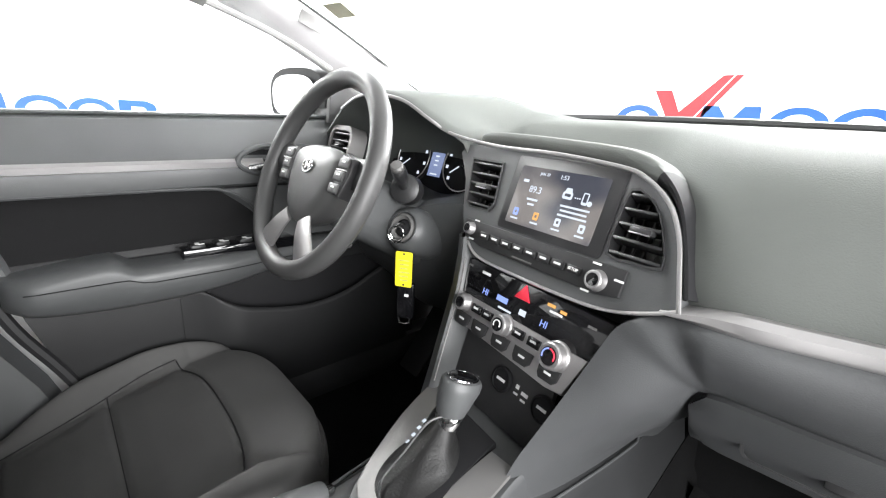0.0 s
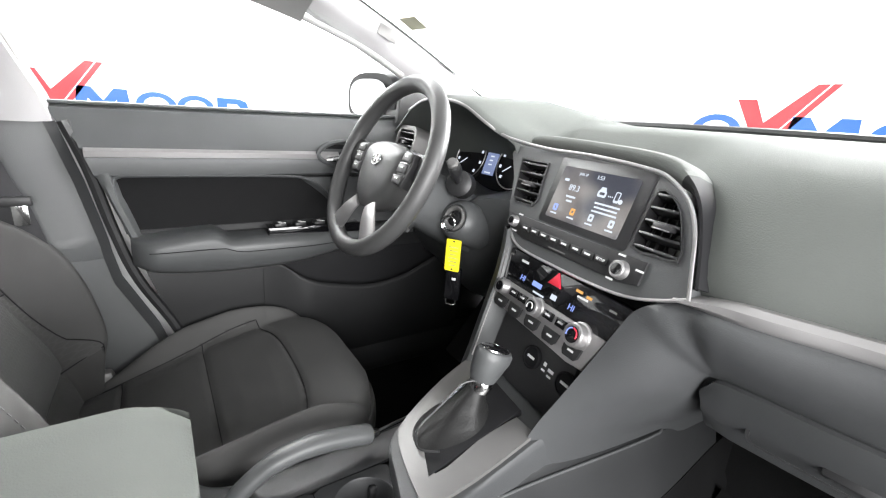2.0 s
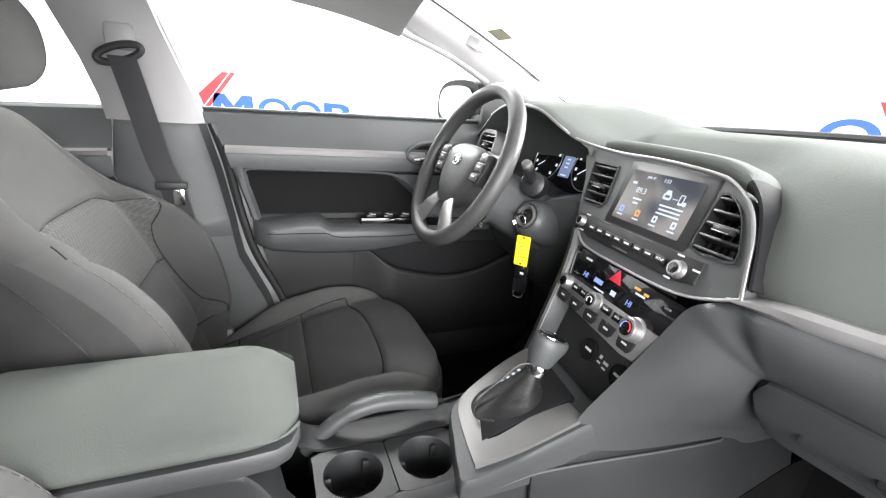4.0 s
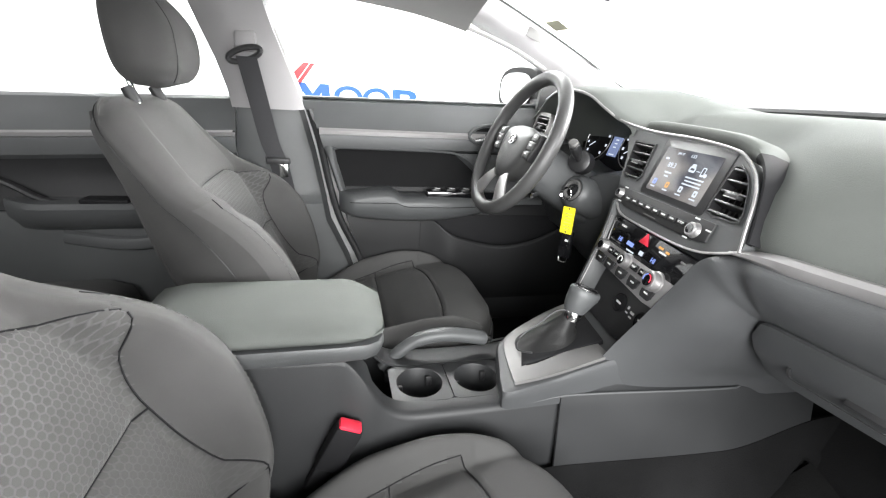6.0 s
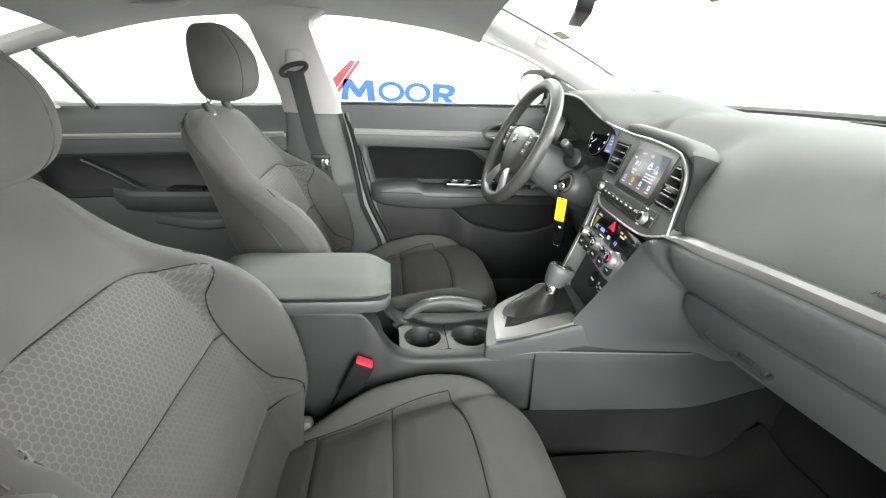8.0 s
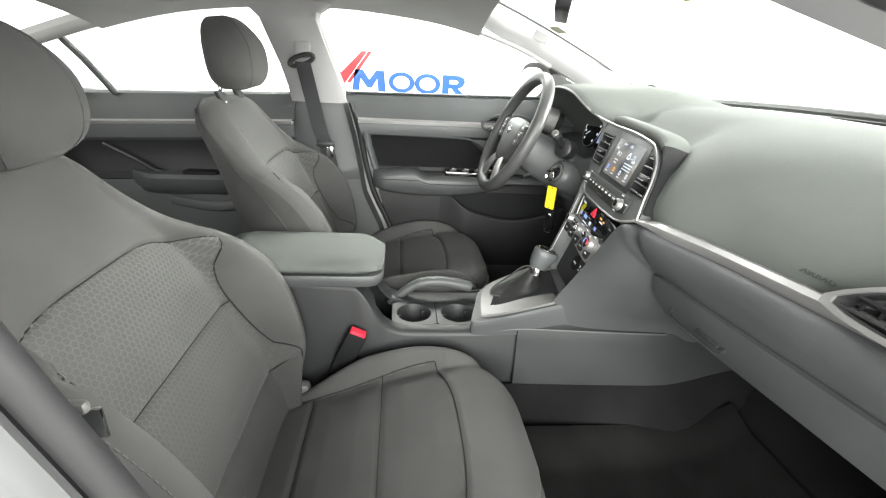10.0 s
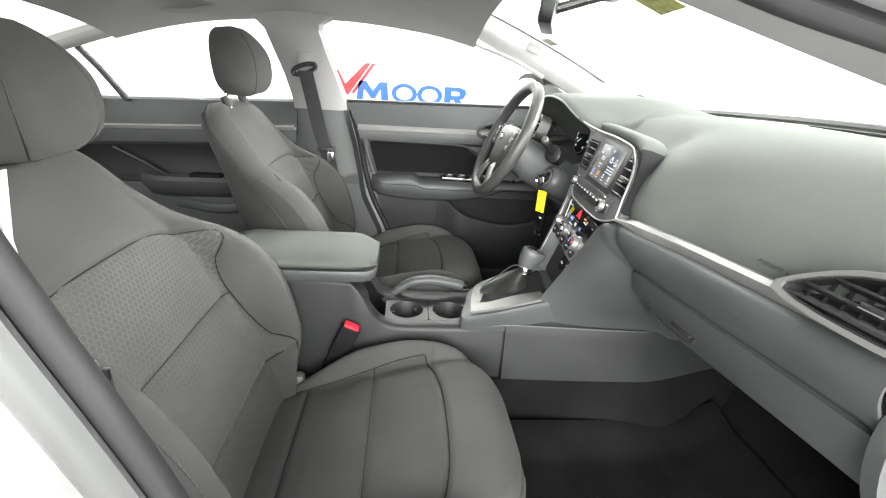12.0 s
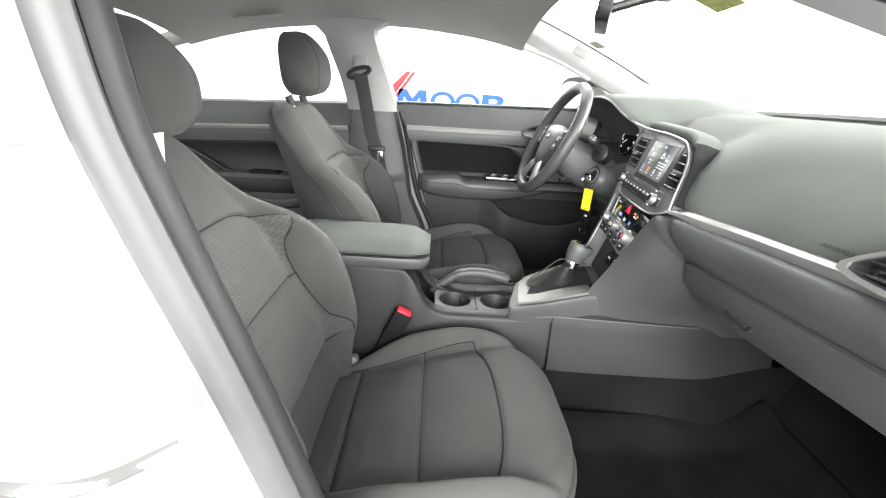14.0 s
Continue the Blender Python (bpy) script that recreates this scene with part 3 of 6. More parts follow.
    part("handle_bowl_back", box((-0.628, 0.18, 0.972), (0.008, 0.15, 0.045), 0.004), PITCH, d)
    part("door_handle", tube(smooth_loop([(-0.612, 0.105, 0.958), (-0.602, 0.14, 0.962), (-0.600, 0.19, 0.966), (-0.612, 0.235, 0.97)], 6, False), 0.007, 0.010, 10, up=(1, 0, 0)), CHROME, d, "chrome inner door handle")
    # armrest: a raised elbow pad at the rear, a step down to the switches, the grip below
    low_edge = smooth_table([(-0.30, 0.735), (-0.25, 0.722), (-0.14, 0.712), (0.0, 0.714), (0.136, 0.733), (0.22, 0.756), (0.34, 0.765)], 4)
    rows = []
    for y in np.linspace(-0.300, 0.34, 44):
        w = 0.062 * ss(-0.325, -0.26, y) * (1 - 0.35 * ss(0.02, 0.20, y)) + 0.014
        top = 0.789 + 0.014 * ss(-0.30, -0.16, y) * (1 - ss(-0.150, -0.118, y)) - 0.004 * ss(-0.150, -0.118, y)
        low = lerp_table(low_edge, y)[0]
        xo = -0.632
        rows.append([(xo, y, top + 0.004), (xo + w * 0.5, y, top + 0.004), (xo + w * 0.82, y, top + 0.001), (xo + w * 0.95, y, top - 0.006), (xo + w, y, top - 0.018), (xo + w * 0.99, y, top * 0.45 + low * 0.55), (xo + w * 0.92, y, low + 0.012), (xo + w * 0.72, y, low + 0.001), (xo + w * 0.3, y, low - 0.004), (xo, y, low - 0.006)])
    part("armrest", sheet(rows, cap=True), PLASTIC, d, "padded dark grey armrest", sharp=60)
    part("armrest_seam", tube([(-0.632 + 0.062 * ss(-0.325, -0.26, y) * (1 - 0.35 * ss(0.02, 0.20, y)) + 0.0142, y, 0.772 - 0.012 * ss(-0.14, -0.10, y)) for y in np.linspace(-0.27, 0.30, 30)], 0.0011, 0.0011, 6), PITCH, d)
    # switch panel with four switches
    sw = part("switch_panel", box((-0.600, 0.070, 0.793), (0.046, 0.225, 0.024), 0.004), GLOSS, d, "glossy black window switch panel")
    for i in range(4):
        y = -0.012 + i * 0.046 - (0.006 if i == 3 else 0)
        part("switch", box((-0.598, y, 0.806), (0.024, 0.026, 0.010), 0.003), DARKPLASTIC, sw)
        part("switch_mark", box((-0.598, y, 0.8116), (0.010, 0.008, 0.0012), 0), WHITEMARK, sw)
        part("switch_mark", box((-0.590, y + 0.006, 0.8116), (0.003, 0.012, 0.0012), 0), WHITEMARK, sw)
    # map pocket: its rim dips forward from the armrest
    rim = smooth_table([(-0.06, 0.730), (-0.015, 0.710), (0.044, 0.668), (0.10, 0.647), (0.21, 0.627), (0.316, 0.640), (0.40, 0.676), (0.46, 0.700), (0.52, 0.71)], 4)
    rows = []
    for y in np.linspace(-0.05, 0.52, 30):
        k = -0.040 * (1 - ss(-0.06, 0.06, y))
        zr = lerp_table(rim, y)[0]
        rows.append([(-0.612, y, 0.40), (-0.585 + k, y, 0.44), (-0.576 + k, y, 0.55), (-0.573 + k, y, zr - 0.010), (-0.575 + k, y, zr - 0.002), (-0.581 + k, y, zr + 0.001), (-0.588 + k, y, zr - 0.005), (-0.592 + k, y, zr - 0.06)])
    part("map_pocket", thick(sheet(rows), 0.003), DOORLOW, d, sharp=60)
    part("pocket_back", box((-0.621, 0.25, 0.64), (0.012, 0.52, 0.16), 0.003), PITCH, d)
    # window glass and outer skin
    g = [[(-0.668, y, 1.03) for y in np.linspace(-0.40, 0.50, 10)], [(-0.645, y, 1.14) for y in np.linspace(-0.44, 0.36, 10)], [(-0.60, y, 1.29 - 0.4 * max(0, y + 0.05) ** 1.6) for y in np.linspace(-0.48, 0.14, 10)]]
    gl = part("window_pane", thick(sheet(g), 0.004), GLASS, d)
    gl.visible_shadow = False
    part("outer_skin", box((-0.735, 0.08, 0.70), (0.03, 1.0, 0.66), 0.012), PAINT, d, "white painted outer door skin")
    part("belt_seal", tube([(-0.672, y, 1.056 + 0.03 * (y + 0.1)) for y in np.linspace(-0.40, 0.5, 12)], 0.007, 0.004, 8), PLASTIC, d)
    # triangle behind the mirror
    part("mirror_triangle", prism([(0.30, 1.055), (0.50, 1.065), (0.50, 1.085), (0.335, 1.15), (0.31, 1.145)], 0.0, 0.016, Matrix(((0, 0, 1, -0.645), (1, 0, 0, 0), (0, 1, 0, 0), (0, 0, 0, 1))), 0.003), DARKPLASTIC, d, "black triangular mirror cover")


def rear_door():
    d = thing("rear_door", "closed rear door with grey panel and silver strip", "car door", "car doors", at=(-0.66, -1.0, 0.4))

    def skin(profile, mat, name, y0, y1, label="", n=16):
        rows = [[(x, y, z + 0.05 * (y + 0.58)) for x, z in profile] for y in np.linspace(y0, y1, n)]
        return part(name, thick(sheet(rows), 0.006), mat, d, label)

    skin([(-0.70, 1.036), (-0.672, 1.038), (-0.655, 1.030), (-0.645, 1.0), (-0.63, 0.958), (-0.62, 0.95)], PLASTIC, "upper_panel", -1.40, -0.57)
    skin([(-0.618, 0.935), (-0.618, 0.92), (-0.622, 0.895), (-0.634, 0.885)], PLASTIC, "middle_band", -1.40, -0.57)
    skin([(-0.634, 0.89), (-0.645, 0.87), (-0.648, 0.82), (-0.642, 0.77), (-0.62, 0.75)], DARKPLASTIC, "recessed_insert", -1.40, -0.60, "black cloth-covered recess above the armrest")
    skin([(-0.62, 0.75), (-0.612, 0.68), (-0.62, 0.55), (-0.61, 0.40)], PLASTIC, "lower_panel", -1.40, -0.60)
    bm = sheet([[(-0.6155, y, 0.952 + 0.05 * (y + 0.58)), (-0.608, y, 0.947 + 0.05 * (y + 0.58)), (-0.610, y, 0.937 + 0.05 * (y + 0.58)), (-0.618, y, 0.933 + 0.05 * (y + 0.58))] for y in np.linspace(-1.38, -0.575, 16)])
    part("silver_strip", thick(bm, 0.004), SILVER, d, "satin silver strip")
    rows = []
    for y in np.linspace(-1.12, -0.66, 18):
        w = 0.07 * ss(-1.14, -1.02, y) + 0.015
        top = 0.765 + 0.02 * (y + 0.7)
        rows.append([(-0.63, y, top), (-0.63 + w * 0.88, y, top), (-0.63 + w, y, top - 0.012), (-0.63 + w * 0.95, y, top - 0.035), (-0.63 + w * 0.5, y, top - 0.075), (-0.63, y, top - 0.09)])
    part("armrest", sheet(rows, cap=True), PLASTIC, d, "padded dark grey armrest")
    part("pull_cup", box((-0.585, -0.88, 0.765), (0.05, 0.11, 0.012), 0.005), PITCH, d)
    part("diagonal_edge", tube(smooth_loop([(-0.628, -1.20, 0.84), (-0.622, -1.10, 0.79), (-0.605, -1.02, 0.755), (-0.60, -0.9, 0.75)], 5, False), 0.010, 0.008, 8), DARKPLASTIC, d)
    g = [[(-0.668, y, 1.02) for y in np.linspace(-1.25, -0.58, 8)], [(-0.64, y, 1.14) for y in np.linspace(-1.25, -0.60, 8)], [(-0.60, y, 1.285 - 0.35 * max(0, -0.75 - y) ** 1.5) for y in np.linspace(-1.22, -0.63, 8)]]
    gl = part("window_pane", thick(sheet(g), 0.004), GLASS, d)
    gl.visible_shadow = False
    part("outer_skin", box((-0.735, -1.0, 0.70), (0.03, 0.95, 0.62), 0.012), PAINT, d, "white painted outer door skin")
    path = smooth_loop([(-0.605, -0.72, 0.66), (-0.585, -0.85, 0.645), (-0.60, -1.0, 0.66)], 6, False)
    part("map_pocket", tube(path, 0.012, 0.02, 8), PLASTIC, d)


def passenger_rear_door():
    d = thing("outer_rear_door", "closed rear door of the car, white outside", "car door", "car doors", at=(0.78, -0.95, 0.4))
    rows = []
    for z, x, ye in ((0.32, 0.74, -0.28), (0.45, 0.765, -0.30), (0.6, 0.78, -0.335), (0.75, 0.782, -0.372), (0.90, 0.775, -0.412), (0.955, 0.768, -0.426), (1.0, 0.758, -0.436), (1.05, 0.735, -0.445)):
        rows.append([(x + 0.012 * math.sin(3 * (y + 1)) - 0.03 * ss(-0.47, -0.43, y) * 0, y, z) for y in np.linspace(-1.40, ye - 0.07, 16)])
    part("outer_skin", thick(sheet(rows), 0.02), PAINT, d, "white painted outer door skin")
    jamb = [[(r[-1][0] - a, r[-1][1] + b, r[-1][2]) for a, b in ((-0.002, -0.004), (0.02, 0.012), (0.05, 0.02), (0.09, 0.022), (0.12, 0.022))] for r in rows]
    part("door_edge", thick(sheet(jamb), 0.004), PAINT, d, "white painted edge of the door")
    part("inner_panel", box((0.66, -0.98, 0.68), (0.04, 0.80, 0.66), 0.02), PLASTIC, d)
    part("silver_strip", box((0.636, -0.98, 0.94), (0.008, 0.76, 0.014), 0.003), SILVER, d)
    h = part("door_handle", tube(smooth_loop([(0.785, -0.57, 0.84), (0.825, -0.54, 0.845), (0.83, -0.46, 0.845), (0.79, -0.42, 0.84)], 6, False), 0.010, 0.012, 10), CHROME, d, "chrome outer door handle")
    part("handle_cup", box((0.784, -0.50, 0.842), (0.012, 0.16, 0.05), 0.005), PAINT, d)


def wing_mirror():
    d = thing("wing_mirror", "black wing mirror with a white-reflecting glass", "wing mirror", at=(-0.85, 0.35, 1.06))
    sec = []
    for k, (dy, s) in enumerate(((-0.012, 0.93), (0.0, 1.0), (0.03, 0.97), (0.06, 0.80), (0.085, 0.5), (0.095, 0.2))):
        row = []
        for i in range(24):
            a = 2 * math.pi * i / 24
            ca, sa = math.cos(a), math.sin(a)
            q = (abs(ca) ** 3 + abs(sa) ** 3) ** (-1 / 3)
            row.append((-0.845 + 0.118 * s * ca * q, 0.33 + dy + 0.25 * 0.118 * s * ca * q, 1.114 + 0.080 * s * sa * q))
        sec.append(row)
    part("housing", sheet(sec, close_u=True, cap=True), DARKPLASTIC, d)
    row = []
    for i in range(24):
        a = 2 * math.pi * i / 24
        ca, sa = math.cos(a), math.sin(a)
        q = (abs(ca) ** 3 + abs(sa) ** 3) ** (-1 / 3)
        row.append((0.088 * ca * q, 0.054 * sa * q))
    m = Matrix.Translation((-0.845, 0.312, 1.116)) @ Matrix.Rotation(radians(14), 4, "Z") @ Matrix.Rotation(radians(90), 4, "X")
    part("mirror_glass", prism(row, 0, 0.004, m), MIRROR, d, "bright mirror glass")
    part("arm", box((-0.73, 0.36, 1.075), (0.10, 0.05, 0.03), 0.01), DARKPLASTIC, d)


front_door()
rear_door()
passenger_rear_door()
wing_mirror()


# ---------------------------------------------------------------- dashboard
def brow(x):
    """Height of the edge of the instrument hood."""
    return lerp_table(BROW, x)[0]


BROW = smooth_table([(-0.64, 1.035), (-0.58, 1.062), (-0.50, 1.098), (-0.43, 1.114), (-0.37, 1.117), (-0.30, 1.107), (-0.26, 1.084), (-0.225, 1.061), (-0.19, 1.046), (-0.13, 1.043)], 5)


BROWY = smooth_table([(-0.64, 0.30), (-0.52, 0.275), (-0.43, 0.264), (-0.34, 0.266), (-0.28, 0.280), (-0.24, 0.300), (-0.21, 0.322), (-0.18, 0.338)], 5)


def face_shift(x):
    return 0.09 * max(0, x - 0.2)


def swell(x):
    """The dash face comes forward beside the display frame."""
    return 0.022 * math.exp(-((x - 0.25) / 0.08) ** 2) * ss(0.15, 0.2, x)


def dash_row(x):
    s = face_shift(x)
    ped = [(0.835, 1.070), (0.76, 1.092), (0.66, 1.096), (0.56, 1.092), (0.47, 1.079), (0.39, 1.056), (0.338, 1.025), (0.302, 0.985), (0.284, 0.95), (0.279, 0.93), (0.280, 0.915), (0.285, 0.90), (0.36, 0.88)]
    near = swell(x) - 0.06 * (1 - ss(0.05, 0.17, x))
    ped = [(y + s * (1 if y < 0.5 else 0.3) - (near if y < 0.4 else 0), z) for y, z in ped]
    zt = brow(min(x, -0.13))
    yb = lerp_table(BROWY, x)[0]
    drv = [(0.835, 1.070), (0.76, 1.090), (0.66, 1.10 + 0.3 * (zt - 1.05)), (0.52, 1.10 + 0.55 * (zt - 1.05)), (0.44, zt + 0.016), (yb + 0.076, zt + 0.013), (yb + 0.021, zt + 0.008), (yb + 0.002, zt + 0.002), (yb, zt - 0.004), (yb + 0.011, zt - 0.009), (yb + 0.05, zt - 0.012), (max(0.40, yb + 0.08), zt - 0.03), (0.46, 0.93)]
    t = 1 - ss(-0.205, -0.165, x)
    return [(x, a[0] * t + b[0] * (1 - t), a[1] * t + b[1] * (1 - t)) for a, b in zip(drv, ped)]


C7, S7, C2, S2 = math.cos(radians(7)), math.sin(radians(7)), math.cos(radians(19)), math.sin(radians(19))
STACK = Matrix(((C7, S7 * S2, -S7 * C2, -0.002), (-S7, C7 * S2, -C7 * C2, 0.27), (0, C2, S2, 0.908), (0, 0, 0, 1)))


def on_stack(u, w, d=0.0):
    return STACK @ Vector((u, w, d))


def vent(parent, outline, slats, m, tab, bars=5):
    """An air vent: dark box, slats along its width, bars behind, and a tab with a bright edge."""
    xs, ys = [p[0] for p in outline], [p[1] for p in outline]
    cx, cy, w, h = (min(xs) + max(xs)) / 2, (min(ys) + max(ys)) / 2, max(xs) - min(xs), max(ys) - min(ys)
    v = part("air_vent", prism(outline, -0.05, -0.022, m), PITCH, parent, "black louvred air vent")
    inner = [(cx + (x - cx) * 0.93, cy + (y - cy) * 0.93) for x, y in outline]
    part("vent_rim", frame_plate(outline, inner, -0.03, 0.003, m), DARKPLASTIC, v)

    def span(y):
        lo, hi = [], []
        n = len(outline)
        for i in range(n):
            (xa, ya), (xb, yb) = outline[i], outline[(i + 1) % n]
            if (ya - y) * (yb - y) <= 0 and ya != yb:
                lo.append(xa + (xb - xa) * (y - ya) / (yb - ya))
        return (min(lo), max(lo)) if len(lo) > 1 else (cx - w / 4, cx + w / 4)

    for i in range(slats):
        y = min(ys) + h * (i + 0.5) / slats
        a, b = span(y)
        part("slat", box(((a + b) / 2, y, -0.007), (b - a - 0.006, 0.0042, 0.020), 0.0015, m @ Matrix.Translation((0, y, 0)) @ Matrix.Rotation(radians(-14), 4, "X") @ Matrix.Translation((0, -y, 0))), DARKPLASTIC, v)
    for i in range(bars):
        x = min(xs) + w * (i + 0.7) / (bars + 0.4)
        cut = []
        for k in range(len(outline)):
            (xa, ya), (xb, yb) = outline[k - 1], outline[k]
            if (xa - x) * (xb - x) <= 0 and xa != xb:
                cut.append(ya + (yb - ya) * (x - xa) / (xb - xa))
        if len(cut) > 1:
            part("bar", box((x, (min(cut) + max(cut)) / 2, -0.020), (0.002, (max(cut) - min(cut)) * 0.86, 0.006), 0, m), DARKPLASTIC, v)
    part("tab", box((tab[0], tab[1], 0.004), (0.026, 0.007, 0.014), 0.002, m), DARKPLASTIC, v)
    part("tab_edge", box((tab[0], tab[1] - 0.0036, 0.0105), (0.024, 0.0016, 0.003), 0.0005, m), SILVER, v)
    return v


def knob(parent, name, u, w, r, h, m=None, label="silver-ringed rotary knob"):
    mm = (m or STACK) @ Matrix.Translation((u, w, 0))
    k = part(name, lathe([(r * 1.12, 0.0), (r * 1.12, 0.004), (r, 0.006), (r * 0.97, h * 0.9), (r * 0.86, h), (r * 0.66, h)], 28, mm), SILVER, parent, label)
    part("knob_face", lathe([(r * 0.68, h - 0.002), (r * 0.66, h + 0.0006), (0.0005, h + 0.001)], 24, mm), GLOSS, k)
    return k


def dashboard():
    d = thing("dashboard", "dark grey soft-skinned dashboard with silver trim", "dashboard", at=(0, 0.5, 0.9))
    xs = sorted(set([round(v, 4) for v in np.concatenate([np.linspace(-0.64, -0.20, 30), np.linspace(-0.20, -0.11, 14), np.linspace(-0.10, 0.70, 34)])]))
    part("top_pad", thick(sheet([dash_row(x) for x in xs]), 0.008), PAD, d, sharp=60)
    # raised lip over the middle, following the display frame
    lip = smooth_loop([on_stack(-0.205, 0.150, -0.045), on_stack(-0.185, 0.158, -0.012), on_stack(-0.13, 0.160, 0.0), on_stack(0.0, 0.158, 0.0), on_stack(0.10, 0.152, 0.0), on_stack(0.146, 0.134, 0.0), on_stack(0.176, 0.106, 0.0), on_stack(0.199, 0.06, 0.0), on_stack(0.217, 0.012, 0.0)], 6, False)
    rows = []
    for i, p in enumerate(lip):
        dn = (lip[min(i + 1, len(lip) - 1)] - lip[max(i - 1, 0)]).normalized()
        nrm = STACK.to_3x3() @ Vector((0, 0, 1))
        outw = dn.cross(nrm).normalized()
        if sum((q - lip[0]).length for q in (lip[1],)) and (lip[20] + (lip[21] - lip[19]).cross(nrm) * 2 - on_stack(0.02, 0.05)).length < (lip[20] - on_stack(0.02, 0.05)).length:
            outw = -outw
        k = ss(0, 5, i)
        back = Vector((0, 1, 0.0))
        w = 1 - 0.6 * ss(26, 34, i)
        outw = outw * w
        rows.append([p - outw * 0.020 - nrm * 0.010, p - outw * 0.012 - nrm * 0.001, p - outw * 0.004 + nrm * 0.003 * k, p + outw * 0.003 + nrm * 0.002, p + outw * 0.006 - nrm * 0.005, p + outw * 0.010 - nrm * 0.016, p + outw * 0.012 - nrm * 0.05])
    part("hood_lip", thick(sheet(rows[:31]), 0.004), PAD, d, sharp=60)
    # same lip, coloured black here to stand for the shadow beside the vent
    part("hood_lip", thick(sheet(rows[30:]), 0.003), PITCH, d, "lip edge beside the vent, blackened for the shaded groove", sharp=60)
    # silver line round the display and along the instrument hood
    line = [on_stack(0.216, -0.004, 0.006), on_stack(0.205, 0.03, 0.008), on_stack(0.190, 0.07, 0.008), on_stack(0.168, 0.102, 0.008), on_stack(0.135, 0.124, 0.008), on_stack(0.10, 0.133, 0.008), on_stack(0.0, 0.139, 0.008), on_stack(-0.12, 0.140, 0.006)]
    line = line + [Vector((x, lerp_table(BROWY, x)[0] - 0.001, brow(x) - 0.001)) for x in (-0.215, -0.25, -0.30, -0.37, -0.44, -0.52)]
    part("silver_line", tube(smooth_loop(line, 5, False), 0.0022, 0.003, 8), SILVER, d, "thin silver line")
    # grey surround inside the line
    outer = [(p.x, p.y) for p in smooth_loop([Vector(q) for q in ((-0.205, 0.138, 0), (0.0, 0.137, 0), (0.10, 0.131, 0), (0.135, 0.122, 0), (0.166, 0.10, 0), (0.188, 0.07, 0), (0.203, 0.03, 0), (0.212, 0.0, 0), (0.19, -0.012, 0), (0.15, -0.026, 0), (0.10, -0.034, 0), (0.0, -0.036, 0), (-0.09, -0.034, 0), (-0.13, -0.012, 0), (-0.155, 0.02, 0), (-0.18, 0.08, 0))], 3)]
    lv = [(-0.176, 0.118), (-0.100, 0.118), (-0.089, 0.050), (-0.098, 0.038), (-0.143, 0.036), (-0.156, 0.044)]
    rv = [(p.x, p.y) for p in smooth_loop([Vector(q) for q in ((0.118, 0.112, 0), (0.140, 0.108, 0), (0.160, 0.090, 0), (0.176, 0.060, 0), (0.184, 0.032, 0), (0.150, 0.029, 0), (0.116, 0.030, 0), (0.115, 0.07, 0))], 2)]
    part("display_surround", holed_plate(outer, [lv, rv], -0.06, 0.0, STACK), PLASTIC, d)
    part("display_bezel", prism(rr(0.0185, 0.0775, 0.182, 0.112, 0.006), -0.003, 0.0012, STACK, 0.001), DARKPLASTIC, d)
    scr = part("display", prism(rr(0.0165, 0.0755, 0.149, 0.086, 0.003), 0.0, 0.0022, STACK), SCREEN, d, "lit touch display showing radio station and icons")

    def on(u, w):
        return STACK @ Matrix.Translation((u, w, 0.0028))

    words("clock", "1:53", 0.0085, on(0.022, 0.110), LIT, scr)
    words("date", "JAN. 27", 0.0055, on(-0.012, 0.110), LIT, scr)
    words("station", "89.3", 0.0135, on(-0.020, 0.086), LIT, scr)
    for u, w, a, b in ((-0.020, 0.072, 0.020, 0.003), (-0.020, 0.065, 0.012, 0.003), (-0.042, 0.097, 0.010, 0.004)):
        part("text_bar", box((0, 0, 0), (a, b, 0.0004), 0, on(u, w)), LIT, scr)
    for i in range(3):
        part("text_bar", box((0, 0, 0), (0.046 - 0.004 * (i == 1), 0.0026, 0.0004), 0, on(0.053, 0.0735 - i * 0.0062)), LIT, scr)
    # icons: a car, dots, a phone
    part("car_icon", frame_plate(rr(0, 0, 0.016, 0.010, 0.003), rr(0, 0.0005, 0.010, 0.004, 0.0015), 0, 0.0004, on(0.036, 0.088)), LIT, scr)
    part("car_icon", prism([(-0.006, 0.005), (0.006, 0.005), (0.004, 0.010), (-0.004, 0.010)], 0, 0.0004, on(0.036, 0.088)), LIT, scr)
    for i in range(3):
        part("dot", lathe([(0.0011, 0), (0.0011, 0.0004)], 10, on(0.049 + i * 0.0035, 0.087)), LIT, scr)
    part("phone_icon", frame_plate(rr(0, 0, 0.009, 0.016, 0.002), rr(0, 0.001, 0.006, 0.011, 0.001), 0, 0.0004, on(0.064, 0.088)), LIT, scr)
    part("phone_icon", lathe([(0.0035, 0), (0.0035, 0.0005)], 14, on(0.072, 0.083)), LIT, scr)
    for i, mat in enumerate((LITBLUE, LITAMBER, LIT, LIT)):
        u = -0.042 + i * 0.0385
        part("menu_icon", frame_plate(rr(0, 0, 0.0095, 0.011, 0.002), rr(0, 0, 0.004, 0.004, 0.001), 0, 0.0004, on(u, 0.0505)), mat, scr)
        part("menu_bar", box((0, 0, 0), (0.014, 0.0024, 0.0004), 0, on(u, 0.0405)), LIT, scr)
    # vents beside the display
    vent(d, lv, 5, STACK, (-0.125, 0.074))
    vent(d, rv, 5, STACK, (0.150, 0.066))
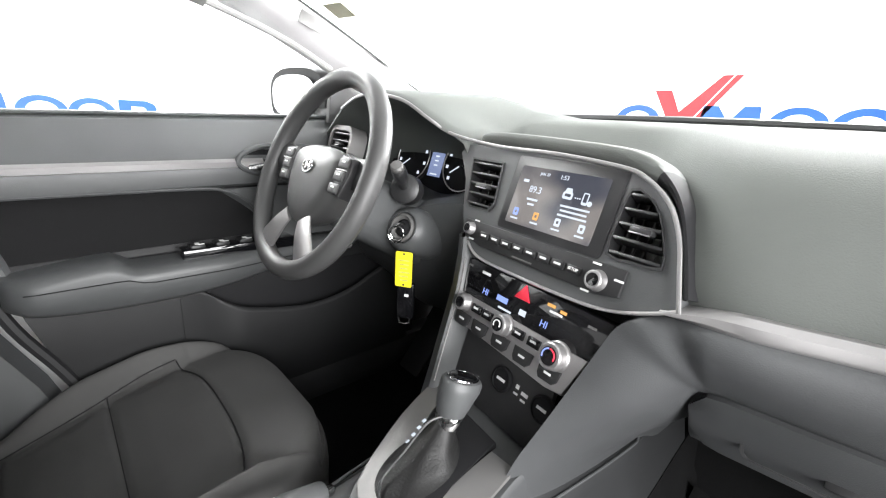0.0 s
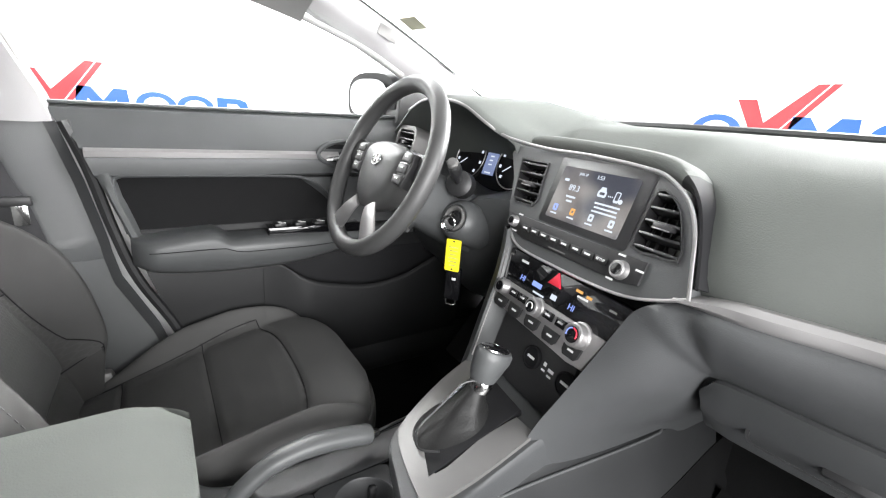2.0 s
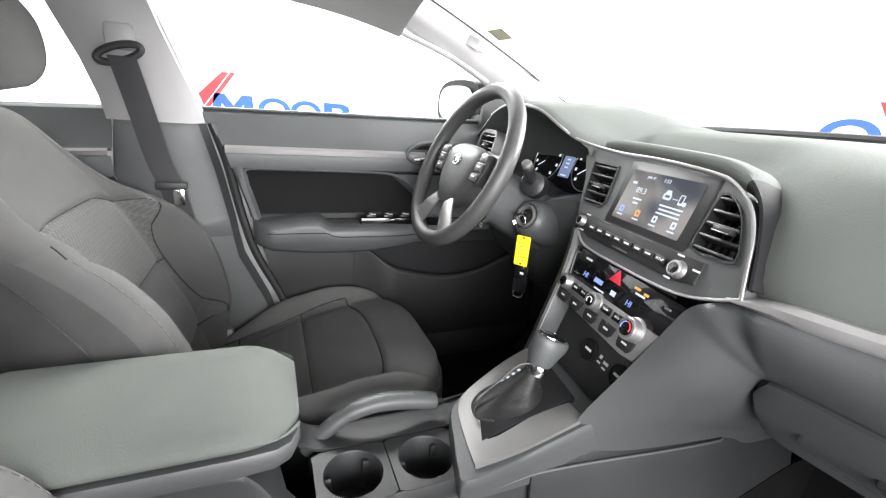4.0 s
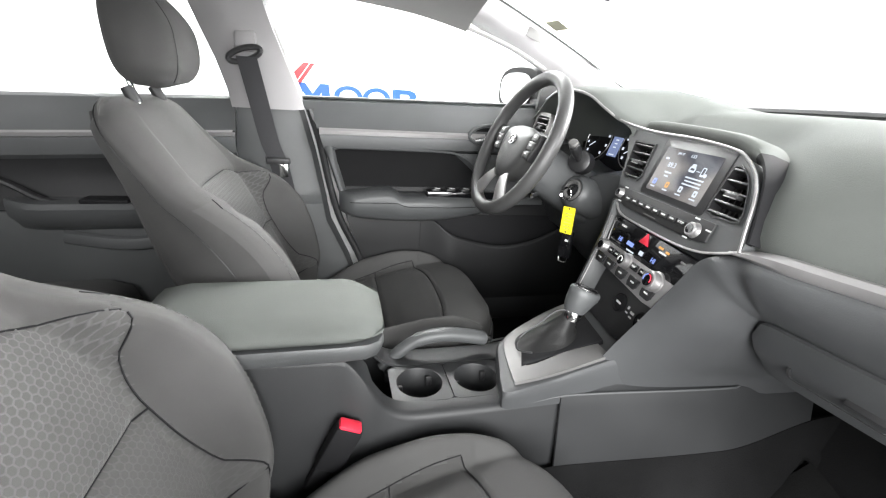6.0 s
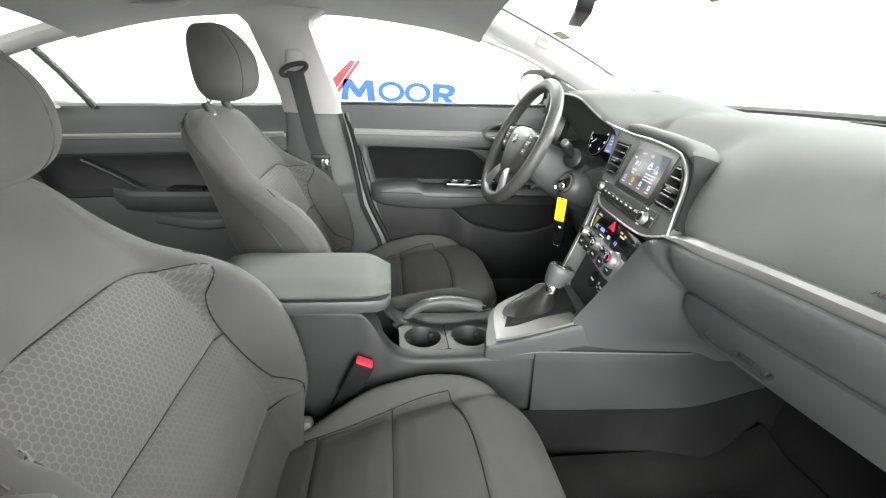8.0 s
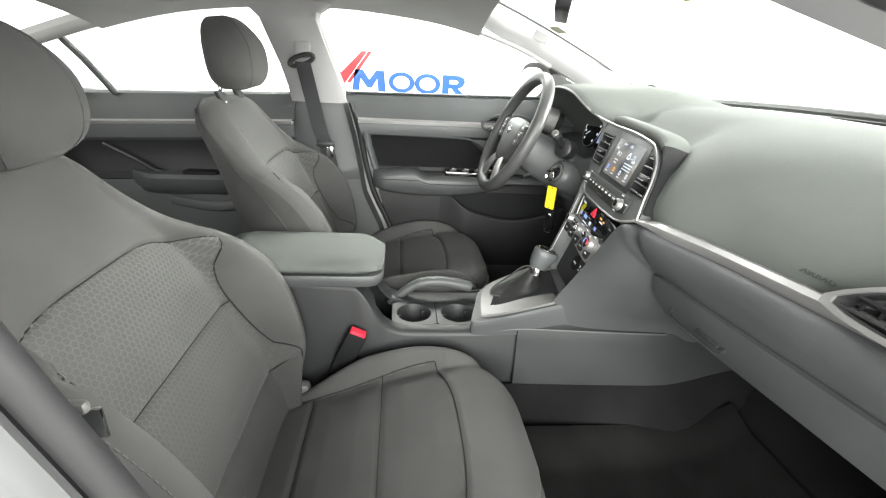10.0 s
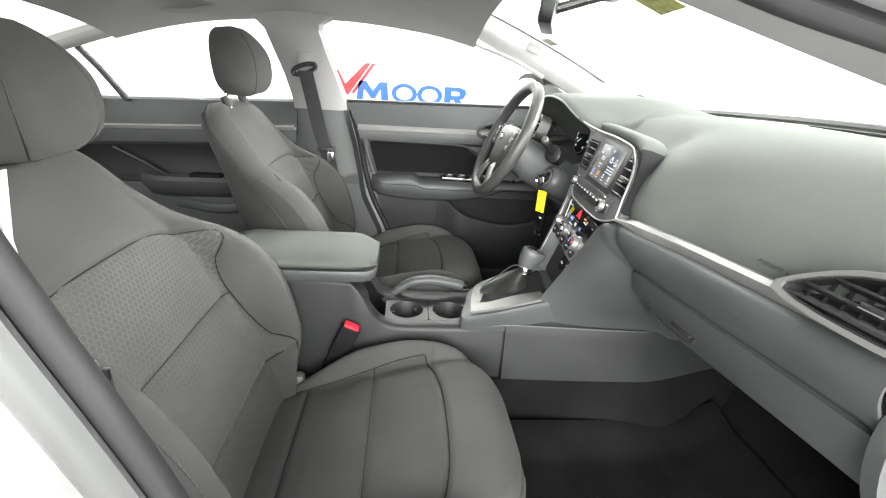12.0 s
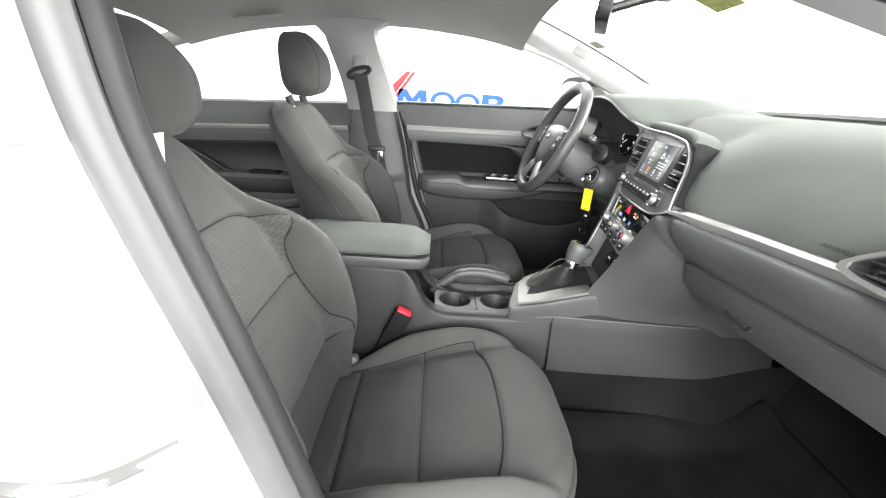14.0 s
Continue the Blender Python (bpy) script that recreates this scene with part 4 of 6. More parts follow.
    # audio control bar
    part("audio_bar", prism([(-0.142, 0.018), (0.150, 0.020), (0.150, -0.012), (0.120, -0.018), (-0.09, -0.018), (-0.128, -0.010)], 0.0, 0.004, STACK, 0.002), DARKPLASTIC, d)
    knob(d, "volume_knob", -0.121, 0.004, 0.0095, 0.014)
    knob(d, "tuning_knob", 0.119, -0.002, 0.0118, 0.015)
    for i, u in enumerate((-0.085, -0.061, -0.037, -0.013, 0.011, 0.036, 0.060, 0.085)):
        b = part("audio_button", box((u, 0.000, 0.005), (0.021, 0.010, 0.004), 0.001, STACK), DARKPLASTIC, d)
        if i == 7:
            words("button_text", "SETUP", 0.0055, STACK @ Matrix.Translation((u, 0.0005, 0.0076)), WHITEMARK, b)
        else:
            part("button_mark", box((u, 0.0005, 0.0074), (0.011, 0.0028, 0.0004), 0, STACK), WHITEMARK, b)
    for u, w in ((-0.112, 0.019), (-0.113, -0.011), (0.112, 0.017), (0.108, -0.018), (0.145, 0.006)):
        part("panel_mark", box((u, w, 0.0046), (0.012, 0.0026, 0.0004), 0, STACK), WHITEMARK, d)
    part("panel_mark", box((0.0, -0.013, 0.0046), (0.038, 0.0022, 0.0004), 0, STACK), DIMSILVER, d)
    # passenger trim strip, rising into the display frame
    rows = []
    for i, x in enumerate(np.linspace(0.192, 0.70, 34)):
        y = 0.268 + face_shift(x) - swell(x) - 0.012 * (1 - ss(0.19, 0.25, x))
        z = 0.905 - 0.012 * (1 - ss(0.14, 0.24, x)) + 0.012 * ss(0.3, 0.7, x)
        k = 0.25 + 0.75 * ss(0.19, 0.27, x)
        rows.append([(x, y + 0.03, z + 0.014 * k), (x, y + 0.004, z + 0.0125 * k), (x, y - 0.003, z + 0.006 * k), (x, y - 0.004, z - 0.004 * k), (x, y + 0.001, z - 0.012 * k), (x, y + 0.03, z - 0.014 * k)])
    part("trim_strip", sheet(rows, close_u=True, cap=True), SILVER, d, "satin silver trim strip")
    rows = []
    part("trim_strip", tube(smooth_loop([on_stack(*q, 0.001) for q in ((-0.13, -0.012), (-0.09, -0.034), (0.0, -0.037), (0.10, -0.035), (0.15, -0.028), (0.19, -0.014), (0.214, -0.002))], 5, False), 0.0025, 0.0022, 8), SILVER, d)
    # padded roll that rises along the stack's edge and runs on under the trim strip
    path, turn = [], []
    for u, w in ((0.088, -0.35), (0.098, -0.285), (0.104, -0.245), (0.112, -0.215), (0.122, -0.18), (0.133, -0.14), (0.144, -0.10), (0.152, -0.07)):
        path.append(on_stack(u + 0.003, w, 0.0))
        turn.append(0.0)
    path += [on_stack(0.163, -0.045, 0.0), on_stack(0.180, -0.028, 0.0), Vector((0.205, 0.252, 0.892))]
    turn += [0.2, 0.5, 0.8]
    for x in np.linspace(0.235, 0.684, 22):
        path.append(Vector((x, 0.262 + face_shift(x) - swell(x), 0.893 + 0.010 * ss(0.3, 0.7, x))))
        turn.append(1.0)
    vals = smooth_table([(p.x, p.y, p.z, a) for p, a in zip(path, turn)], 3)
    deep = [(0.130, 0.430, 0.590), (0.150, 0.420, 0.635), (0.170, 0.385, 0.670), (0.185, 0.355, 0.700), (0.200, 0.328, 0.732), (0.213, 0.303, 0.765), (0.222, 0.291, 0.792), (0.228, 0.286, 0.806), (0.232, 0.284, 0.812), (0.236, 0.283, 0.815), (0.242, 0.284, 0.816)]
    deep += [(max(p.x, 0.248 + 0.004 * i), 0.283 + face_shift(p.x), 0.816 + 0.010 * ss(0.3, 0.7, p.x)) for i, p in enumerate(path[11:])]
    deep = smooth_table(deep, 3)
    rows = []
    for (px, py, pz, a), q in zip(vals, deep):
        p, q = Vector((px, py, pz)), Vector(q)
        out = Vector((0.55 * (1 - a), -0.85, 0.25 * a)).normalized()
        row = [p + Vector((-0.004 * (1 - a), 0.04, 0))]
        for u in np.linspace(0, 1, 12):
            row.append(p.lerp(q, u) + out * (0.019 * math.sin(math.pi * u ** 0.85) * (1 - 0.25 * (1 - a))))
        row += [q + Vector((0.004, 0.012, -0.001)), q + Vector((0.02 * (1 - a), 0.06, 0.0)), q + Vector((0.03 * (1 - a), 0.20, 0.0))]
        rows.append(row)
    part("padded_roll", thick(sheet(rows), 0.004), ROLL, d, sharp=70)
    rows = []
    for x in np.linspace(0.224, 0.684, 30):
        s = face_shift(x)
        prof = [(0.285, 0.822), (0.292, 0.806), (0.318, 0.762), (0.345, 0.722), (0.362, 0.706), (0.40, 0.698), (0.50, 0.70), (0.62, 0.72)]
        rows.append([(x, y + s, z + 0.010 * ss(0.3, 0.7, x)) for y, z in prof])
    part("lower_face", thick(sheet(rows), 0.006), ROLL, d, sharp=60)

    def lid_point(x, z, out=0.0):
        return Vector((x, 0.283 + (0.82 - z) * 0.58 + face_shift(x) - out, z + 0.008 * ss(0.3, 0.7, x)))

    # glovebox lid with its latch recess and lock
    rows = []
    for x in np.linspace(0.230, 0.680, 30):
        e_ = min(1, (x - 0.230) / 0.03)
        r = math.sqrt(max(0, 1 - (1 - e_) ** 2))
        zt, zb = 0.816 - (1 - r) * 0.03, 0.722 + (1 - r) * 0.03
        rows.append([lid_point(x, zt + (zb - zt) * k / 8, 0.003 + 0.005 * math.sin(math.pi * k / 8)) for k in range(9)])
    gap = [lid_point(x, z, 0.002) for x, z in ((0.680, 0.819), (0.5, 0.819), (0.35, 0.819), (0.27, 0.819), (0.245, 0.816), (0.232, 0.806), (0.226, 0.79), (0.227, 0.75), (0.236, 0.728), (0.26, 0.72), (0.3, 0.718))]
    part("lid_gap", tube(smooth_loop(gap, 4, False), 0.0022, 0.0022, 6), PITCH, d)
    gb_ = part("glovebox_lid", thick(sheet(rows), 0.010), ROLL, d, "dark grey glovebox lid")
    gm = Matrix.Translation(lid_point(0.345, 0.768, 0.006)) @ Matrix.Rotation(radians(5), 4, "Z") @ Matrix.Rotation(radians(60), 4, "X")
    part("latch_recess", frame_plate(rr(0, 0, 0.130, 0.052, 0.012), rr(0, -0.002, 0.122, 0.044, 0.009), -0.004, 0.003, gm), DARKPLASTIC, gb_)
    part("latch_handle", box((0.030, -0.012, 0.002), (0.050, 0.014, 0.006), 0.003, gm), DARKPLASTIC, gb_, "small dark latch")
    part("lid_lock", lathe([(0.0065, -0.004), (0.0065, 0.003), (0.005, 0.004), (0.0045, 0.001), (0.0005, 0.0005)], 18, gm @ Matrix.Translation((0.004, 0.012, 0.002))), PITCH, gb_, "round black lid lock")
    # end panel of the dashboard, beside the open doorway
    ep = smooth_loop([(0.305, 0.845, 0), (0.330, 0.868, 0), (0.42, 0.885, 0), (0.60, 0.89, 0), (0.62, 0.72, 0), (0.56, 0.60, 0), (0.46, 0.60, 0), (0.375, 0.68, 0), (0.32, 0.77, 0)], 4)
    part("end_panel", prism([(p.x, p.y) for p in ep], 0.686, 0.704, Matrix(((0, 0, 1, 0), (1, 0, 0, 0), (0, 1, 0, 0), (0, 0, 0, 1))), 0.006), ROLL, d, "dark grey end cover of the dashboard")
    # corner vent at the passenger end
    m = Matrix.Translation((0.635, 0.300, 0.950)) @ Matrix.Rotation(radians(4), 4, "Z") @ Matrix.Rotation(radians(72), 4, "X")
    ov = [(p.x, p.y) for p in smooth_loop([Vector(q) for q in ((-0.085, -0.022, 0), (-0.055, 0.008, 0), (0.0, 0.032, 0), (0.07, 0.036, 0), (0.075, -0.02, 0), (0.0, -0.03, 0))], 3)]
    ring = [(x * 1.12, y * 1.22) for x, y in ov]
    part("vent_frame", frame_plate(ring, ov, -0.03, 0.008, m), SILVER, d, "satin silver vent frame")
    vent(d, ov, 4, m, (0.01, 0.0), 8)
    words("airbag_text", "AIRBAG", 0.013, Matrix.Translation((0.505, 0.3085, 0.940)) @ Matrix.Rotation(radians(5), 4, "Z") @ Matrix.Rotation(radians(58), 4, "X"), LOWPLASTIC, d)
    # instrument cluster under the hood
    cl = part("gauge_panel", box((-0.392, 0.46, 0.965), (0.34, 0.05, 0.17), 0.01), PITCH, d, "black instrument panel with two dials")
    cm = Matrix.Translation((-0.375, 0.43, 0.985)) @ Matrix.Rotation(radians(72), 4, "X")
    for cx in (-0.082, 0.082):
        part("dial", lathe([(0.060, 0), (0.060, 0.006), (0.057, 0.008), (0.054, 0.004)], 36, cm @ Matrix.Translation((cx, 0.004, 0))), PITCH, cl)
        part("dial_ring", tube([(cx + 0.056 * math.cos(a), 0.004 + 0.056 * math.sin(a), 0.008) for a in np.linspace(0, 2 * math.pi, 40, endpoint=False)], 0.0014, 0.0014, 6, True), SILVER, cl).data.transform(cm)
        for k in range(9):
            a = radians(225 - k * 34)
            part("dial_tick", box((cx + 0.045 * math.cos(a), 0.004 + 0.045 * math.sin(a), 0.008), (0.007, 0.007, 0.0006), 0, cm), LIT, cl)
        a = radians(215)
        nb = box((0.018, 0, 0.010), (0.036, 0.0022, 0.001), 0, Matrix.Translation((cx, 0.004, 0)) @ Matrix.Rotation(a, 4, "Z"))
        bmesh.ops.transform(nb, matrix=cm, verts=nb.verts)
        part("needle", nb, LIT, cl)
        part("needle_hub", lathe([(0.007, 0.008), (0.007, 0.013), (0.001, 0.014)], 16, cm @ Matrix.Translation((cx, 0.004, 0))), PITCH, cl)
    part("trip_display", box((0, 0.004, 0.006), (0.040, 0.070, 0.002), 0, cm), CLUSTERSCREEN, cl)
    for w, a in ((0.032, 0.024), (0.014, 0.012), (0.004, 0.012), (-0.006, 0.012), (-0.026, 0.022)):
        part("trip_bar", box((0, w, 0.0074), (a, 0.003, 0.0004), 0, cm), LIT, cl)
    # lower edge of the hood opening, and the driver's lower panel
    rows = []
    for x in np.linspace(-0.62, -0.14, 24):
        z = 0.965 - 0.045 * math.exp(-((x + 0.37) / 0.12) ** 2) + 0.0
        rows.append([(x, 0.44, z + 0.0), (x, 0.34, z - 0.012), (x, 0.31, z - 0.022), (x, 0.305, z - 0.05), (x, 0.33, z - 0.13), (x, 0.40, z - 0.26), (x, 0.55, z - 0.33)])
    part("driver_lower_panel", thick(sheet(rows), 0.006), PLASTIC, d, sharp=60)
    # vent at the driver's end
    vm = Matrix.Translation((-0.545, 0.285, 1.012)) @ Matrix.Rotation(radians(-8), 4, "Z") @ Matrix.Rotation(radians(75), 4, "X")
    vent(d, rr(0, 0, 0.11, 0.062, 0.02), 4, vm, (0.0, 0.0))
    part("vent_frame", frame_plate(rr(0, 0, 0.13, 0.082, 0.028), rr(0, 0, 0.11, 0.062, 0.02), -0.03, 0.006, vm), DIMSILVER, d)
    return d


SCREEN = bpy.data.materials.new("lit_display")
SCREEN.use_nodes = True
_nt = SCREEN.node_tree
_b = _nt.nodes["Principled BSDF"]
_b.inputs["Base Color"].default_value = (0.01, 0.01, 0.012, 1)
_b.inputs["Roughness"].default_value = 0.12
_n = _nt.nodes.new("ShaderNodeTexNoise")
_n.inputs["Scale"].default_value, _n.inputs["Detail"].default_value = 2.2, 0
_r = _nt.nodes.new("ShaderNodeValToRGB")
_r.color_ramp.elements[0].color, _r.color_ramp.elements[1].color = (0.06, 0.065, 0.085, 1), (0.24, 0.22, 0.21, 1)
_r.color_ramp.elements[0].position, _r.color_ramp.elements[1].position = 0.35, 0.68
_nt.links.new(_n.outputs["Fac"], _r.inputs[0])
_nt.links.new(_r.outputs[0], _b.inputs["Emission Color"])
_b.inputs["Emission Strength"].default_value = 0.4
CLUSTERSCREEN = glow("dim_blue_display", (0.16, 0.20, 0.34), 0.5)


def climate_stack():
    """The lower stack: climate panel, buttons, sockets and the cheeks on both sides."""
    d = thing("climate_console", "black and silver climate control stack with knobs", "climate controls", at=(0, 0.3, 0.66))
    part("panel", prism([(-0.105, -0.040), (0.158, -0.042), (0.142, -0.098), (-0.095, -0.106)], -0.03, 0.0, STACK, 0.002), GLOSS, d, "glossy black climate display panel")
    part("silver_panel", prism([(-0.095, -0.094), (0.143, -0.094), (0.126, -0.147), (0.10, -0.149), (-0.075, -0.140), (-0.090, -0.128)], -0.03, 0.002, STACK, 0.002), SILVER, d, "satin silver control strip")
    for u, r, h in ((-0.078, 0.0125, 0.016), (0.009, 0.0145, 0.017), (0.103, 0.0175, 0.019)):
        knob(d, "climate_knob", u, -0.107, r, h)
    part("knob_arc", tube([(STACK @ Vector((0.103 + 0.009 * math.cos(a), -0.107 + 0.009 * math.sin(a), 0.0205))) for a in np.linspace(-0.3, 1.6, 10)], 0.001, 0.001, 6), RED, d)
    part("knob_arc", tube([(STACK @ Vector((0.103 + 0.009 * math.cos(a), -0.107 + 0.009 * math.sin(a), 0.0205))) for a in np.linspace(1.8, 3.6, 10)], 0.001, 0.001, 6), LITBLUE, d)
    part("knob_arc", tube([(STACK @ Vector((0.009 + 0.006 * math.cos(a), -0.107 + 0.006 * math.sin(a), 0.0185))) for a in np.linspace(-0.3, 3.8, 14)], 0.0009, 0.0009, 6), WHITEMARK, d)
    for u in (-0.050, -0.026, 0.038, 0.066):
        b = part("climate_button", box((u, -0.107, 0.003), (0.021, 0.013, 0.005), 0.0015, STACK), GLOSS, d)
        part("button_mark", box((u, -0.106, 0.0058), (0.010, 0.003, 0.0004), 0, STACK), WHITEMARK, b)
    for i, u in enumerate((-0.073, -0.033, 0.012, 0.056, 0.101)):
        b = part("climate_button", prism([(u - 0.017, -0.122), (u + 0.017, -0.122), (u + 0.015, -0.136), (u + 0.009, -0.142), (u - 0.012, -0.142), (u - 0.016, -0.136)], 0.0, 0.005, STACK, 0.0015), DARKPLASTIC, d)
        part("button_mark", box((u, -0.131, 0.0054), (0.011, 0.003, 0.0004), 0, STACK), WHITEMARK, b)
    part("hazard_button", prism([(0.008, -0.0635), (0.036, -0.0635), (0.022, -0.043)], 0.0, 0.003, STACK, 0.001), RED, d, "red hazard warning triangle")
    words("temperature_left", "HI", 0.013, STACK @ Matrix.Translation((-0.048, -0.078, 0.0006)), LITBLUE, d)
    words("temperature_right", "HI", 0.013, STACK @ Matrix.Translation((0.068, -0.080, 0.0006)), LITBLUE, d)
    for u, w, a, b, mat in ((-0.012, -0.076, 0.022, 0.008, LITBLUE), (0.030, -0.080, 0.012, 0.008, LIT), (-0.002, -0.088, 0.026, 0.0028, LIT), (-0.058, -0.052, 0.018, 0.004, WHITEMARK), (0.070, -0.053, 0.013, 0.004, LITAMBER), (0.090, -0.055, 0.010, 0.004, LITAMBER), (0.080, -0.060, 0.020, 0.003, WHITEMARK), (0.133, -0.056, 0.012, 0.003, DIMSILVER), (-0.096, -0.050, 0.008, 0.003, DIMSILVER)):
        part("display_mark", box((u, w, 0.0006), (a, b, 0.0005), 0, STACK), mat, d)
    # recess with sockets
    part("socket_panel", box((0.006, -0.20, -0.036), (0.185, 0.10, 0.012), 0.003, STACK), DARKPLASTIC, d)
    for u in (0.014, 0.092):
        mm = STACK @ Matrix.Translation((u, -0.187, -0.03))
        s = part("power_socket", lathe([(0.019, 0), (0.019, 0.004), (0.016, 0.006), (0.0155, 0.004), (0.001, 0.0045)], 26, mm), PITCH, d, "round black power socket cover")
        part("socket_mark", box((0, 0, 0.005), (0.016, 0.004, 0.0008), 0, mm), WHITEMARK, s)
    for u, w, a, b in ((0.043, -0.183, 0.006, 0.006), (0.043, -0.193, 0.008, 0.003), (0.058, -0.187, 0.012, 0.005), (0.058, -0.196, 0.009, 0.003)):
        part("socket_mark", box((u, w, -0.0292), (a, b, 0.0006), 0, STACK), WHITEMARK, d)
    # cheeks: skins from the stack's edges round to the sides
    for side in (-1,):
        rows = []
        edge = [(0.165, -0.030), (0.160, -0.045), (0.145, -0.095), (0.130, -0.15), (0.117, -0.20), (0.104, -0.245), (0.098, -0.29)] if side > 0 else [(-0.125, -0.015), (-0.113, -0.045), (-0.101, -0.095), (-0.096, -0.15), (-0.092, -0.20), (-0.088, -0.245), (-0.086, -0.29)]
        for k, (u, w) in enumerate(edge):
            e = on_stack(u, w, 0.0)
            g = 1.0 - 0.10 * k
            inn = on_stack(u - side * 0.004, w, -0.045)
            rows.append([inn, on_stack(u - side * 0.001, w, -0.002), on_stack(u + side * 0.004, w + 0.001, 0.003), e + Vector((side * 0.014, 0.002, 0.0)), e + Vector((side * 0.030, 0.016, 0)), e + Vector((side * 0.045 * g, 0.045, 0)), e + Vector((side * 0.055 * g, 0.10, 0)), e + Vector((side * 0.062 * g, 0.20, 0)), e + Vector((side * 0.065 * g, 0.40, 0))])
        part("cheek", thick(sheet(rows), 0.004), PLASTIC, d, sharp=60)
        part("edge_line", tube([on_stack(u - side * 0.001, w, 0.0035) for u, w in edge[1:6]], 0.0013, 0.0013, 6), SILVER, d)
    return d


dashboard()
climate_stack()


# ---------------------------------------------------------------- steering
def steering():
    a = radians(24)
    m = Matrix.Translation((-0.358, 0.133, 0.978)) @ Matrix.Rotation(radians(90) - a, 4, "X")
    d = thing("steering_wheel", "dark grey three-spoke steering wheel with silver lower spoke", "steering wheel", at=(-0.368, 0.118, 0.985))
    rim = []
    for i in range(64):
        t = 2 * math.pi * i / 64
        r = 0.173
        y = r * math.sin(t)
        rim.append(m @ Vector((r * math.cos(t), y, 0.004)))
    part("rim", tube(rim, 0.0165, 0.0175, 16, True, up=tuple(m.to_3x3() @ Vector((0, 0, 1)))), RUBBER, d, sharp=80)
    hub = [(p.x, p.y) for p in smooth_loop([Vector(q) for q in ((-0.085, 0.030, 0), (-0.05, 0.046, 0), (0, 0.05, 0), (0.05, 0.046, 0), (0.085, 0.030, 0), (0.082, -0.015, 0), (0.060, -0.062, 0), (0.028, -0.088, 0), (0, -0.092, 0), (-0.028, -0.088, 0), (-0.060, -0.062, 0), (-0.082, -0.015, 0))], 4)]
    rows = []
    for z, k in ((-0.045, 0.85), (-0.02, 0.98), (-0.006, 1.0), (0.004, 0.97), (0.010, 0.88), (0.014, 0.7), (0.017, 0.4), (0.018, 0.1)):
        rows.append([m @ Vector((x * k, y * k - 0.004 * (1 - k), z)) for x, y in hub])
    part("airbag_cover", sheet(rows, close_u=True, cap=True), RUBBER, d, "smooth dark grey airbag cover")
    for s in (-1, 1):
        sp = [m @ Vector(p) for p in ((s * 0.075, 0.012, -0.010), (s * 0.11, 0.014, -0.012), (s * 0.165, 0.018, -0.004))]
        part("spoke", tube(smooth_loop(sp, 5, False), 0.012, 0.030, 12, up=tuple(m.to_3x3() @ Vector((0, 1, 0))), power=3, sizes=[1.15, 1.1, 1.05, 1, 0.95, 0.92, 0.9, 0.9, 0.92, 0.95, 1.0]), DARKPLASTIC, d)
        pad = part("button_pad", prism([(s * 0.082, 0.038), (s * 0.118, 0.034), (s * 0.122, 0.012), (s * 0.112, -0.030), (s * 0.082, -0.026)][:: s], -0.012, 0.011, m, 0.004), DARKPLASTIC, d)
        for k in range(3):
            part("button", box((s * (0.100 - 0.003 * k), 0.024 - k * 0.021, 0.012), (0.028, 0.016, 0.005), 0.002, m), RUBBER, pad)
            part("button_mark", box((s * (0.100 - 0.003 * k), 0.026 - k * 0.021, 0.0148), (0.010, 0.0028, 0.0006), 0, m), WHITEMARK, pad)
        part("button_edge", box((s * 0.100, 0.0125, 0.0135), (0.030, 0.002, 0.003), 0.0008, m), SILVER, pad)
        low = [m @ Vector(p) for p in ((s * 0.030, -0.082, 0.006), (s * 0.048, -0.108, 0.008), (s * 0.078, -0.148, 0.006))]
        part("lower_spoke", tube(smooth_loop(low, 5, False), 0.006, 0.025, 10, up=tuple(m.to_3x3() @ Vector((1, 0, 0))), power=3, sizes=[0.7, 0.72, 0.75, 0.8, 0.85, 0.9, 0.95, 1.0, 1.05, 1.1, 1.1]), SILVER, d, "satin silver lower spoke")
    part("emblem", tube([m @ Vector((0.0165 * math.cos(t), 0.006 + 0.011 * math.sin(t), 0.0195)) for t in np.linspace(0, 2 * math.pi, 32, endpoint=False)], 0.0017, 0.0017, 6, True), CHROME, d, "chrome oval emblem")
    part("emblem_bar", join(box((-0.006, 0.006, 0.0195), (0.004, 0.014, 0.002), 0.0005, m), box((0.006, 0.006, 0.0195), (0.004, 0.014, 0.002), 0.0005, m), box((0, 0.006, 0.0195), (0.010, 0.004, 0.002), 0.0005, m)), CHROME, d)
    # column, stalks, ignition
    c = thing("steering_column", "dark grey steering column shroud with stalks and ignition", "steering column", at=(-0.36, 0.25, 0.92))
    mc = Matrix.Translation((-0.362, 0.118, 0.972)) @ Matrix.Rotation(radians(90) - a, 4, "X")
    rows = []
    for z, w, h, oy in ((-0.045, 0.055, 0.050, 0.0), (-0.06, 0.062, 0.058, -0.004), (-0.10, 0.066, 0.062, -0.010), (-0.16, 0.068, 0.065, -0.014), (-0.24, 0.070, 0.068, -0.02), (-0.33, 0.07, 0.068, -0.02)):
        row = []
        for i in range(28):
            t = 2 * math.pi * i / 28
            ca, sa = math.cos(t), math.sin(t)
            q = (abs(ca) ** 3 + abs(sa) ** 3) ** (-1 / 3)
            row.append(mc @ Vector((w * ca * q, oy + h * sa * q, z)))
        rows.append(row)
    part("shroud", sheet(rows, close_u=True, cap=True), PLASTIC, c)
    mi = Matrix.Translation((-0.262, 0.256, 0.884)) @ Matrix.Rotation(radians(14), 4, "Z") @ Matrix.Rotation(radians(68), 4, "X")
